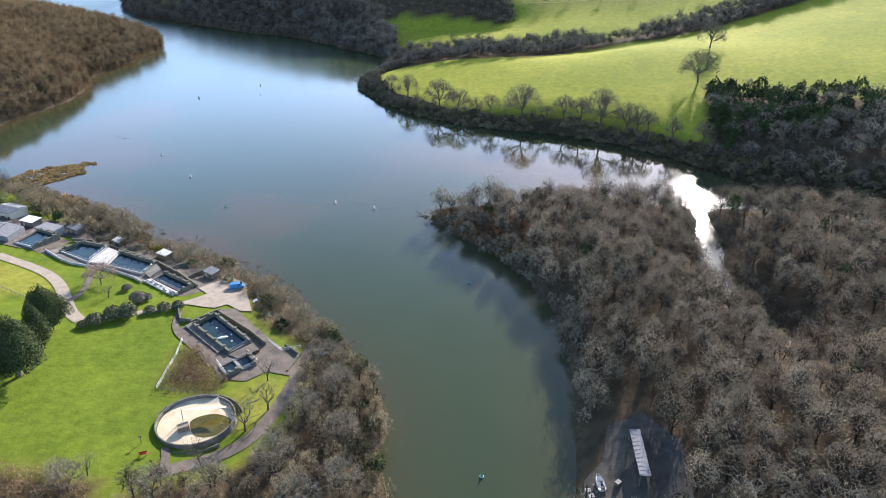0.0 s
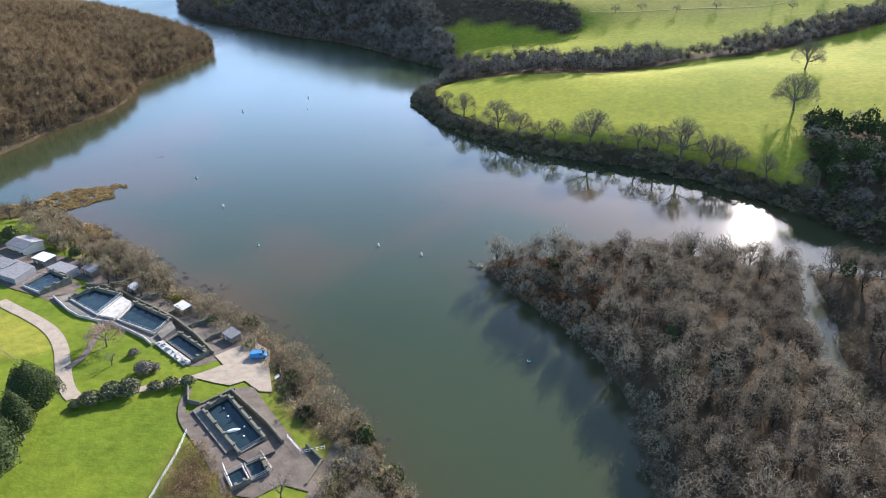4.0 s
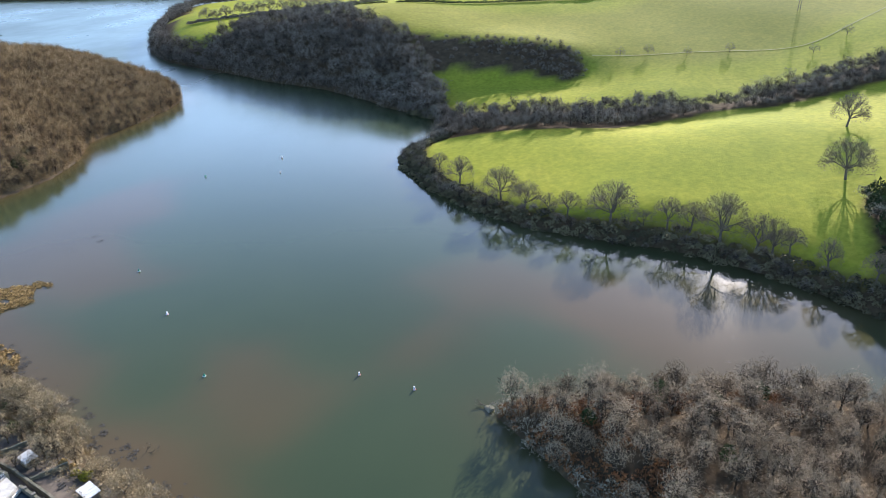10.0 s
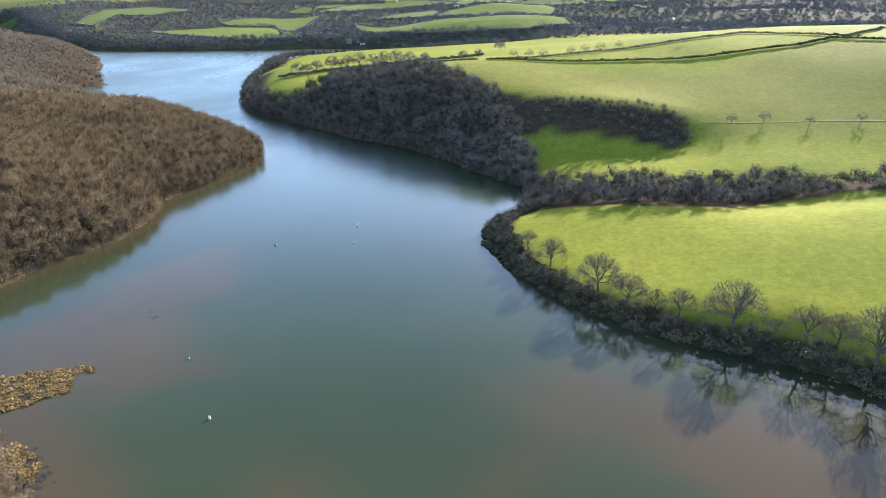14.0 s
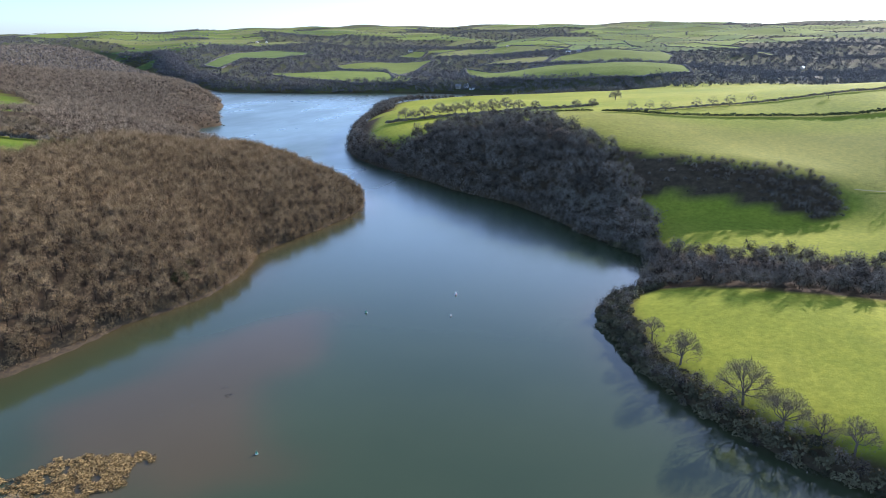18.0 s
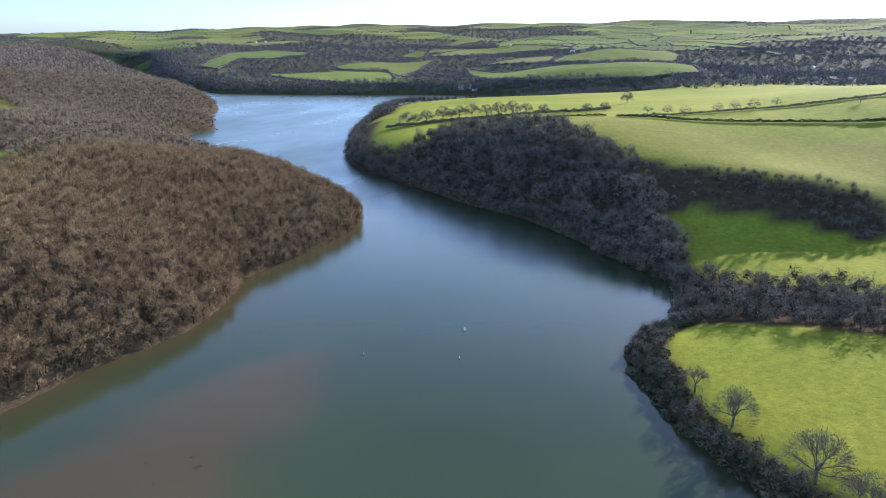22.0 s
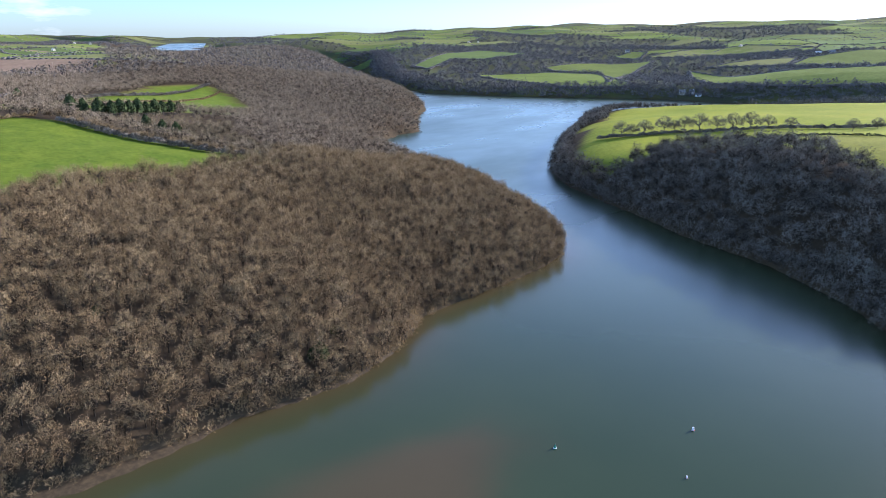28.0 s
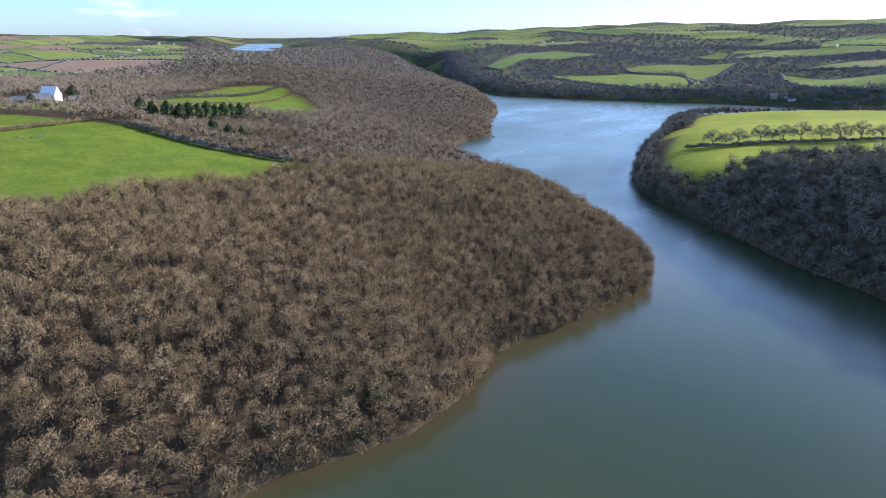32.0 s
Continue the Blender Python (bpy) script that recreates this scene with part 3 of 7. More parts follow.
def bare_tree(rng, high, wide, limbs=6, subs=5, sprays=12, thick=0.09, lean=0.0, low=0.25):
    """Trunk and limbs as tapered sticks, twigs as slivers that fill a domed crown. Returns points, triangles, and how many of them are wood."""
    pts, tri, base = [], [], 0

    def add(p, f):
        nonlocal base
        pts.append(p)
        tri.append(f + base)
        base += len(p)

    fork = np.array([lean * high * 0.2, 0, high * low])
    add(*bar((0, 0, -0.6), fork, high * 0.028, high * 0.02, 5))
    middle = np.array([lean * high * 0.3, 0, high * (low + 0.12)])
    ends = []
    for i in range(limbs):
        az = 2 * np.pi * (i + rng.uniform(-0.35, 0.35)) / limbs
        el = np.radians(rng.uniform(15, 75))
        reach = np.array([np.cos(az) * np.cos(el) * wide, np.sin(az) * np.cos(el) * wide, np.sin(el) * (high * (0.9 - low))])
        tip = middle + reach * rng.uniform(0.5, 0.65)
        add(*bar(fork, tip, high * 0.013, high * 0.006, 3))
        for _ in range(subs):
            start = fork + (tip - fork) * rng.uniform(0.45, 1.0)
            turn = rng.normal(0, 0.5, 3) * (wide, wide, high * 0.3)
            goal = middle + reach * rng.uniform(0.82, 0.98) + turn * 0.75
            away = (goal - middle) / (wide, wide, high * (0.88 - low))
            size = np.linalg.norm(away)
            goal = middle + (goal - middle) * min(1, 0.93 / max(size, 1e-3)) if size > 0.93 else goal
            goal[2] = max(goal[2], high * (low + 0.02))
            across = np.cross(goal - start, rng.normal(0, 1, 3))
            across *= high * 0.007 / (np.linalg.norm(across) + 1e-6)
            add(np.array([start - across, start + across, goal]), np.array([[0, 1, 2]]))
            ends.append((start, goal))
    wood = sum(len(f) for f in tri)
    # the crown: rounded heads of twigs that fan out from the limbs' ends
    heads = limbs * 3 + 1
    each = max(2, limbs * subs * sprays // heads)
    az = 2 * np.pi * (np.arange(heads) * 0.618 + rng.uniform(-0.08, 0.08, heads))
    el = np.arcsin(np.clip(np.linspace(-0.15, 0.97, heads) + rng.uniform(-0.08, 0.08, heads), -0.25, 1))
    out = np.stack([np.cos(az) * np.cos(el), np.sin(az) * np.cos(el), np.sin(el)], 1)
    seat = middle + out * rng.uniform(0.56, 0.74, (heads, 1)) * (wide, wide, high * (0.88 - low))
    ball = rng.uniform(0.26, 0.40, heads) * wide
    out, seat, ball = np.repeat(out, each, 0), np.repeat(seat, each, 0), np.repeat(ball, each)[:, None]
    count = heads * each
    way = out * 0.5 + (0, 0, 0.3) + rng.normal(0, 0.6, (count, 3))
    way /= np.linalg.norm(way, axis=1, keepdims=True)
    start = rng.uniform(-0.2, 0.6, (count, 1))
    root = seat + way * ball * start + rng.normal(0, 0.16, (count, 3)) * ball
    tip = root + way * ball * rng.uniform(0.45, 0.85, (count, 1)) + rng.normal(0, 0.08, (count, 3)) * ball
    root[:, 2], tip[:, 2] = np.maximum(root[:, 2], high * 0.05), np.maximum(tip[:, 2], high * 0.06)
    side = np.cross(way, rng.normal(0, 1, (count, 3)))
    side /= np.linalg.norm(side, axis=1, keepdims=True)
    broad = thick * rng.uniform(0.45, 1.2, (count, 1))
    slivers = np.stack([root - side * broad, root + side * broad, tip], 1).reshape(-1, 3)
    add(slivers, np.arange(count * 3).reshape(-1, 3))
    return np.concatenate(pts), np.concatenate(tri), wood


def clump(rng, high, wide, count, size, flat=0.0):
    """A rounded mass of leaf tufts or of far twigs with an uneven outline."""
    az, el = rng.uniform(0, 2 * np.pi, count), np.arcsin(rng.uniform(-0.15, 1, count))
    way = np.stack([np.cos(az) * np.cos(el), np.sin(az) * np.cos(el), np.sin(el)], 1)
    lump = 0.82 + 0.16 * np.sin(3 * az + rng.uniform(0, 6)) * np.cos(2 * el) + rng.uniform(-0.15, 0.12, count)
    root = way * lump[:, None] * (wide, wide, high * 0.62) + (0, 0, high * 0.36)
    root[:, 2] = np.maximum(root[:, 2], 0.05 * high)
    turn = rng.normal(0, 1, (count, 3))
    a = np.cross(way, turn)
    a /= np.linalg.norm(a, axis=1, keepdims=True)
    b = way * (1 - flat) * 0.8 + np.cross(way, a) * 0.6 + rng.normal(0, 0.3, (count, 3))
    b /= np.linalg.norm(b, axis=1, keepdims=True)
    s = size * rng.uniform(0.6, 1.3, (count, 1))
    tri = np.stack([root - a * s * 0.5 - b * s * 0.3, root + a * s * 0.5 - b * s * 0.3, root + b * s * 0.8], 1).reshape(-1, 3)
    return tri, np.arange(count * 3).reshape(-1, 3), 0


def twig_shell(rng, count, middle, size, reach, broad, long, rise_by=0.12, lumps=9):
    """Slivers that lie on a lumpy dome, from reach[0] to reach[1] of its size, and point out and up."""
    bumps = rng.normal(0, 1, (lumps, 3))
    bumps[:, 2] = np.abs(bumps[:, 2]) * 0.8
    bumps /= np.linalg.norm(bumps, axis=1, keepdims=True)
    az, el = rng.uniform(0, 2 * np.pi, count), np.arcsin(rng.uniform(-0.15, 1.0, count))
    out = np.stack([np.cos(az) * np.cos(el), np.sin(az) * np.cos(el), np.sin(el)], 1)
    swell_by = 0.74 + 0.32 * np.clip((out @ bumps.T).max(1), 0.4, 1) ** 7
    tip = middle + out * (swell_by * rng.uniform(*reach, count))[:, None] * size
    way = out * 0.5 + (0, 0, rise_by) + rng.normal(0, 0.5, (count, 3))
    way /= np.linalg.norm(way, axis=1, keepdims=True)
    root = tip - way * long * rng.uniform(0.5, 1.3, (count, 1))
    root[:, 2] = np.maximum(root[:, 2], 0.1)
    side = np.cross(way, rng.normal(0, 1, (count, 3)))
    side *= broad * rng.uniform(0.5, 1.3, (count, 1)) / np.linalg.norm(side, axis=1, keepdims=True)
    return np.stack([root - side, root + side, tip], 1).reshape(-1, 3)


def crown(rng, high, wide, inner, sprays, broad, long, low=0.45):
    """A bare crown: inner boughs in a tone darkened for shade, and paler twigs all over them."""
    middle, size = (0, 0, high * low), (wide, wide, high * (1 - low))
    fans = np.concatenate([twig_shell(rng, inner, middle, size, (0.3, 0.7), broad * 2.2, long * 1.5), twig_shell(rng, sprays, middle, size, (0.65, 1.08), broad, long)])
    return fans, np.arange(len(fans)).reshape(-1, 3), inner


def dome(rng, high, wide, heads, per, broad, core=0.6, low=0.52, around=7, head_size=0.42):
    """A bare crown far off: a lumpy inside, and rounded heads of twigs that fan out all over it."""
    size, middle = np.array((wide, wide, high * (1 - low))) , np.array((0, 0, high * low))
    pts, tri = [], []
    for r, el in enumerate((-0.5, 0.15, 0.75)):
        for k in range(around):
            az, s = 2 * np.pi * (k + 0.5 * (r % 2)) / around, core * (1 + rng.uniform(-0.2, 0.2))
            pts.append(middle + np.array((np.cos(az) * np.cos(el), np.sin(az) * np.cos(el), np.sin(el))) * size * s)
    pts.append(middle + size * (0, 0, core))
    for r in range(2):
        for k in range(around):
            a, b = r * around + k, r * around + (k + 1) % around
            tri += [(a, b, a + around), (b, b + around, a + around)]
    tri += [(2 * around + k, 2 * around + (k + 1) % around, 3 * around) for k in range(around)]
    pts = np.array(pts)
    pts[:, 2] = np.maximum(pts[:, 2], 0.08 * high)
    az = 2 * np.pi * (np.arange(heads) * 0.618 + rng.uniform(-0.1, 0.1, heads))
    el = np.arcsin(np.clip(np.linspace(-0.12, 0.96, heads) + rng.uniform(-0.1, 0.1, heads), -0.2, 1))
    out = np.stack([np.cos(az) * np.cos(el), np.sin(az) * np.cos(el), np.sin(el)], 1)
    seat = middle + out * rng.uniform(0.56, 0.74, (heads, 1)) * size
    ball = rng.uniform(0.8, 1.2, heads) * wide * head_size
    out, seat, ball = np.repeat(out, per, 0), np.repeat(seat, per, 0), np.repeat(ball, per)[:, None]
    count = heads * per
    way = out * 0.75 + rng.normal(0, 0.55, (count, 3)) + (0, 0, 0.12)
    way /= np.linalg.norm(way, axis=1, keepdims=True)
    root = seat + way * ball * rng.uniform(0.0, 0.5, (count, 1)) + rng.normal(0, 0.12, (count, 3)) * ball
    tip = seat + way * ball * rng.uniform(0.8, 1.15, (count, 1)) + rng.normal(0, 0.1, (count, 3)) * ball
    side = np.cross(way, rng.normal(0, 1, (count, 3)))
    side *= broad * rng.uniform(0.55, 1.25, (count, 1)) / np.linalg.norm(side, axis=1, keepdims=True)
    fans = np.stack([root - side, root + side, tip], 1).reshape(-1, 3)
    fans[:, 2] = np.maximum(fans[:, 2], 0.04 * high)
    return np.concatenate([pts, fans]), np.concatenate([np.array(tri), np.arange(len(fans)).reshape(-1, 3) + len(pts)]), 0


def scatter(rng, ring_box, gap, keep, all_round=False):
    """Jittered places, gap metres apart, within a box where keep(x, y, d) holds."""
    (ax, ay), (bx, by) = ring_box
    x, y = np.meshgrid(np.arange(ax, bx, gap), np.arange(ay, by, gap))
    x = x + (np.arange(x.shape[0]) % 2)[:, None] * gap * 0.5
    x, y = x.ravel() + rng.uniform(-0.33, 0.33, x.size) * gap, y.ravel() + rng.uniform(-0.33, 0.33, x.size) * gap
    seen = all_round | (x < 0.70 * y + 45) & ((x > -300) | (y > 255 + 0.20 * (-x - 102)))
    x, y = x[seen], y[seen]
    d = inland(x, y)
    k = keep(x, y, d)
    return x[k], y[k], height(x[k], y[k], d[k])


def grove(name, label, rng, places, kinds, mats, sizes=(0.75, 1.25), category="woodland", sink=0.0, tints=(0.0, 1.0)):
    """Many trees of a few kinds joined into one object, each turned, sized and toned differently."""
    px, py, pz = places
    n = len(px)
    pick, turn, size = rng.integers(0, len(kinds), n), rng.uniform(0, 2 * np.pi, n), rng.uniform(*sizes, n)
    tone = rng.uniform(*tints, n)
    V, F, T, M, base = [], [], [], [], 0
    for k, (pts, tri, wood) in enumerate(kinds):
        s = np.where(pick == k)[0]
        if not len(s):
            continue
        c, v = np.cos(turn[s])[:, None], np.sin(turn[s])[:, None]
        sx = size[s][:, None]
        sz = sx * rng.uniform(0.85, 1.15, (len(s), 1))
        q = np.stack([px[s][:, None] + sx * (c * pts[:, 0] - v * pts[:, 1]), py[s][:, None] + sx * (v * pts[:, 0] + c * pts[:, 1]),
                      pz[s][:, None] - sink + sz * pts[:, 2]], -1)
        V.append(q.reshape(-1, 3))
        F.append((tri[None] + (np.arange(len(s)) * len(pts))[:, None, None]).reshape(-1, 3) + base)
        T.append(np.repeat(tone[s], len(pts)))
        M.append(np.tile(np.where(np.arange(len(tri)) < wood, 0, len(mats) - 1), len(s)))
        base += len(s) * len(pts)
    me = soup(name, np.concatenate(V), np.concatenate(F), mats, np.concatenate(M), np.concatenate(T))
    return tagged(new(name, me), label, category, kind="stuff")


rng = np.random.default_rng(7)
def near_tree(high, wide, inner, sprays, broad, long):
    """Trunk and limbs under a domed crown."""
    pts, tri, wood = bare_tree(rng, high, wide, 5, 2, 1, 0.06, low=0.14)
    pts, tri = pts[:tri[:wood].max() + 1], tri[:wood]
    p, f, n = crown(rng, high, wide, inner, sprays, broad, long)
    return np.concatenate([pts, p]), np.concatenate([tri, f + len(pts)]), len(tri) + n


NEAR_KINDS = [near_tree(rng.uniform(9.5, 11.5), rng.uniform(3.9, 4.7), 80, 430, 0.062, 1.6) for _ in range(10)]
ISLE_KINDS = [near_tree(rng.uniform(10, 12.5), rng.uniform(4.2, 5.2), 120, 620, 0.05, 1.5) for _ in range(9)]
MID_KINDS = [crown(rng, rng.uniform(8.5, 10.5), rng.uniform(4.6, 5.6), 20, 100, 0.16, 1.9, 0.5) for _ in range(8)]
BANK_KINDS = [crown(rng, rng.uniform(10, 13), rng.uniform(4.8, 6.0), 60, 230, 0.11, 1.9) for _ in range(8)]
FAR_KINDS = [crown(rng, rng.uniform(8, 10.5), rng.uniform(7.5, 9), 10, 40, 0.42, 3.2) for _ in range(6)]
BUSH_KINDS = [clump(rng, rng.uniform(2.2, 3.4), rng.uniform(1.8, 2.6), 100, 0.75) for _ in range(5)]
SCRUB_KINDS = [bare_tree(rng, rng.uniform(3.0, 4.4), rng.uniform(2.0, 2.8), 5, 3, 10, 0.09, low=0.04) for _ in range(6)]


def west_wood(x, y, d):
    k = (inland(x, y, 0) > -1.0)
    for ring in (FIELD_WEST, FIELD_CHURCH, FIELD_GLADE, FIELD_PLOUGH, YARD_WEST, ROUGH_WEST):
        k &= beyond(x, y, ring) < -1
    return k


YARD_WEST = [(-765, 440), (-700, 420), (-700, 470), (-735, 500), (-775, 500)]
ROUGH_WEST = [(-560, 495), (-425, 540), (-450, 562), (-520, 570), (-590, 615), (-640, 590), (-650, 520), (-610, 490)]
close_by = lambda x, y: (x > -430) & (y < 680) & (y > 285)
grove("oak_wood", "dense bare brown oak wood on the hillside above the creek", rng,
      scatter(rng, ((-430, 285), (-235, 680)), 6.0, lambda x, y, d: west_wood(x, y, d)), NEAR_KINDS, [BOUGHS_SHADE, TWIG_WEST], (0.88, 1.12), tints=(0.15, 0.95))
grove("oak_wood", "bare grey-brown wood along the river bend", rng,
      scatter(rng, ((-1120, 280), (-235, 1240)), 9.2, lambda x, y, d: west_wood(x, y, d) & ~close_by(x, y)), MID_KINDS, [BOUGHS_SHADE, TWIG_MID], (0.85, 1.2), tints=(0.1, 0.9))
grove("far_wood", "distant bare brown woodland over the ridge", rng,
      scatter(rng, ((-2000, 300), (-1120, 1900)), 15, lambda x, y, d: west_wood(x, y, d) & (beyond(x, y, [(-1450, 950), (-2120, 1430), (-4000, 2700), (-3980, 2860), (-2320, 1726), (-1600, 1250)]) < -5)), FAR_KINDS, [BOUGHS_HAZE, TWIG_RIDGE], (0.9, 1.4))
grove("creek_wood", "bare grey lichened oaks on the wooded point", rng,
      scatter(rng, ((-15, 60), (150, 262)), 6.4, lambda x, y, d: (inland(x, y, 2) > np.where((x > 74) & (x < 110) & (y > 140), np.where(y > 234, 1.0, 3.8), 0.8)) & ~((x < 47) & (y < 124))), ISLE_KINDS, [BOUGHS_SHADE, TWIG_ISLE], (0.7, 1.08), tints=(0.1, 1.0))
grove("bracken", "russet dead bracken under the trees of the wooded point", rng,
      scatter(rng, ((-12, 205), (70, 252)), 1.7, lambda x, y, d: (inland(x, y, 2) > 0.4) & (inland(x, y, 2) < 16) & (np.sin(x * 0.31 + 1.2) * np.sin(y * 0.37) > -0.35)), [clump(rng, 1.3, 1.2, 26, 0.6) for _ in range(4)], [BRACKEN], (0.6, 1.3), category="bracken")
grove("ivied_trees", "dark ivy-clad trees among the bare oaks of the point", rng,
      scatter(rng, ((0, 120), (150, 250)), 13.0, lambda x, y, d: (inland(x, y, 2) > 3.5) & (rng.random(x.shape) < 0.4)), [clump(rng, 7.5, 2.6, 260, 0.7) for _ in range(3)], [EVERGREEN], (0.7, 1.1), category="trees")
grove("creek_wood", "bare grey wood behind the wooded point", rng,
      scatter(rng, ((150, 20), (460, 230)), 8.5, lambda x, y, d: inland(x, y, 2) > 0.5), BANK_KINDS, [BOUGHS_SHADE, TWIG_GREY], (0.85, 1.3))
grove("creek_wood", "bare grey wood on the slope behind the boat yard", rng,
      scatter(rng, ((0, -130), (330, 92)), 11.0, lambda x, y, d: (inland(x, y, 2) > 3) & (x > 0.70 * y + 40) & ~((x < 52) & (y > 90)), True), BANK_KINDS, [BOUGHS_SHADE, TWIG_GREY], (0.8, 1.2))
grove("creek_wood", "bare grey trees beside the boat yard slip", rng,
      scatter(rng, ((18, -60), (100, 93)), 8.0, lambda x, y, d: (inland(x, y, 2) > 2) & (x < 0.70 * y + 42), True), BANK_KINDS, [BOUGHS_SHADE, TWIG_GREY], (0.7, 1.0))
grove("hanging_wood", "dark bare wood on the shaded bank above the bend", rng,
      scatter(rng, ((-400, 470), (-50, 840)), 6.6, lambda x, y, d: (d > -1.0) & (beyond(x, y, WOOD_EAST) > 0)), BANK_KINDS, [BOUGHS_SHADE, TWIG_DARK], (0.75, 1.3))
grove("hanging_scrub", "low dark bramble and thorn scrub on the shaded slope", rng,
      scatter(rng, ((-75, 570), (60, 660)), 4.6, lambda x, y, d: (d > 0.5) & (beyond(x, y, SCRUB_EAST) > 0)), BANK_KINDS, [BOUGHS_SHADE, TWIG_DARK], (0.30, 0.58))
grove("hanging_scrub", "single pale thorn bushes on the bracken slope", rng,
      scatter(rng, ((-90, 570), (60, 670)), 9.0, lambda x, y, d: (d > 0.5) & (beyond(x, y, BANK_EAST) > 2) & (beyond(x, y, SCRUB_EAST) < 1)), BANK_KINDS, [BOUGHS_SHADE, TWIG_DARK], (0.22, 0.5))
GREAT_KINDS = [crown(rng, rng.uniform(12, 14), rng.uniform(7.5, 9.0), 80, 700, 0.10, 2.0) for _ in range(4)]
hump_x, hump_y = np.array([-88, -78, -100, -68, -61, -112, -74, -56, -52.0]), np.array([596, 586, 606, 598, 576, 616, 607, 588, 566.0])
grove("hanging_wood", "broad domed grey oaks at the foot of the shaded bank", rng, (hump_x, hump_y, height(hump_x, hump_y) - 1), GREAT_KINDS, [BOUGHS_SHADE, TWIG_GREY], (0.85, 1.05), tints=(0.1, 0.5))
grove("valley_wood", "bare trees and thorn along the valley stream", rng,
      scatter(rng, ((-60, 470), (340, 600)), 5.2, lambda x, y, d: (d > 0.5) & (beyond(x, y, WOOD_VALLEY) > -1)), BANK_KINDS, [BOUGHS_SHADE, TWIG_DARK], (0.5, 1.0))
grove("fir_wood", "dark mixed plantation of firs and bare trees beside the field", rng,
      scatter(rng, ((110, 210), (460, 380)), 6.8, lambda x, y, d: (d > 0.5) & (beyond(x, y, WOOD_FIRS) > 0) & (rng.random(x.shape) < np.where(y < 300, 0.9, 0.35))), BANK_KINDS, [BOUGHS_SHADE, TWIG_GREY], (0.6, 1.0))
FIR_KINDS = [clump(rng, rng.uniform(8, 11), rng.uniform(3.0, 4.0), 300, 0.95) for _ in range(4)]
grove("fir_wood", "dark evergreen trees in the plantation", rng,
      scatter(rng, ((110, 210), (460, 380)), 5.6, lambda x, y, d: (d > 0.5) & (beyond(x, y, WOOD_FIRS) > 0) & (rng.random(x.shape) < np.where(y < 296, 0.06, 0.75))), FIR_KINDS, [EVERGREEN], (0.6, 1.1))
strip = lambda x, y, d: (inland(x, y, 3) > -1.8) & (d < fringe(x, y)) & (x < 340)
grove("shore_bushes", "dark ivy and bramble bushes along the field shore", rng,
      scatter(rng, ((-90, 200), (340, 560)), 2.7, strip), BUSH_KINDS, [BANK_LEAF], (0.65, 1.25))
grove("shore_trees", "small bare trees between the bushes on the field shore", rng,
      scatter(rng, ((-90, 200), (340, 560)), 5.5, strip), BANK_KINDS, [BOUGHS_SHADE, TWIG_DARK], (0.3, 0.7))
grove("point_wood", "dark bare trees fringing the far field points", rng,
      scatter(rng, ((-560, 700), (-300, 1330)), 7.0, lambda x, y, d: (d > 0.3) & (inland(x, y, 3) > 0) & ((d < 17) | (beyond(x, y, WOOD_NORTH_POINT) > 0))), BANK_KINDS, [BOUGHS_SHADE, TWIG_DARK], (0.7, 1.15))
# the ponds' shore
grove("shore_thicket", "fawn bare thorn thicket along the ponds shore", rng,
      scatter(rng, ((-260, 90), (0, 290)), 2.9, lambda x, y, d: (inland(x, y, 1) > -0.5) & (d < 10.5)), SCRUB_KINDS, [TWIG_FAWN], (0.6, 1.15))
grove("shore_thicket", "tangled grey bare trees on the slope below the lawn", rng,
      scatter(rng, ((-75, 40), (0, 172)), 4.3, lambda x, y, d: (inland(x, y, 1) > 0.5) & (beyond(x, y, THICKET) > 0)), NEAR_KINDS, [BOUGHS_SHADE, TWIG_FAWN], (0.42, 0.75))
grove("shore_thicket", "pale dense thorn trees by the water's edge", rng,
      scatter(rng, ((-215, 208), (-108, 275)), 4.4, lambda x, y, d: (inland(x, y, 1) > 0.5) & (d < 17) & (rng.random(x.shape) < 0.7)), NEAR_KINDS, [BOUGHS_SHADE, TWIG_FAWN], (0.42, 0.72))
grove("shore_evergreens", "green ivy and holly bushes in the shore thicket", rng,
      scatter(rng, ((-215, 60), (-8, 275)), 6.5, lambda x, y, d: (inland(x, y, 1) > 0.8) & (d < 9) & (rng.random(x.shape) < 0.45)), BUSH_KINDS, [IVY], (0.7, 1.2))
grove("bramble_bank", "brown bramble heap at the lawn's edge", rng,
      scatter(rng, ((-130, 60), (-60, 99)), 2.3, lambda x, y, d: beyond(x, y, BRAMBLES) > 0.5), SCRUB_KINDS, [TWIG_WEST], (0.5, 0.8))
grove("bramble_bank", "brown dead scrub inside the fenced bank", rng,
      scatter(rng, ((-71, 122), (-52, 147)), 1.35, lambda x, y, d: beyond(x, y, [(-68.5, 126), (-69.5, 145), (-65, 144), (-60, 136), (-54, 130), (-54, 125)]) > 0), SCRUB_KINDS, [TWIG_WEST], (0.35, 0.6))
SPIT = [(-232, 262), (-197, 277), (-194, 291), (-175, 297), (-167, 286), (-176, 275), (-183, 268), (-195, 262), (-225, 250)]
rx, ry, rz = scatter(rng, ((-232, 240), (-145, 305)), 1.25, lambda x, y, d: (((beyond(x, y, SPIT) > 0) | (beyond(x, y, [(-165, 262), (-152, 255), (-146, 247), (-160, 252)]) > 0))
                     & (np.sin(x * 0.55 + 1.5 * np.sin(y * 0.4)) * np.sin(y * 0.6) > -0.45)) | (np.hypot(x + 177, y - 292) < 5) | (np.hypot((x + 172) / 2, y - 298) < 2))
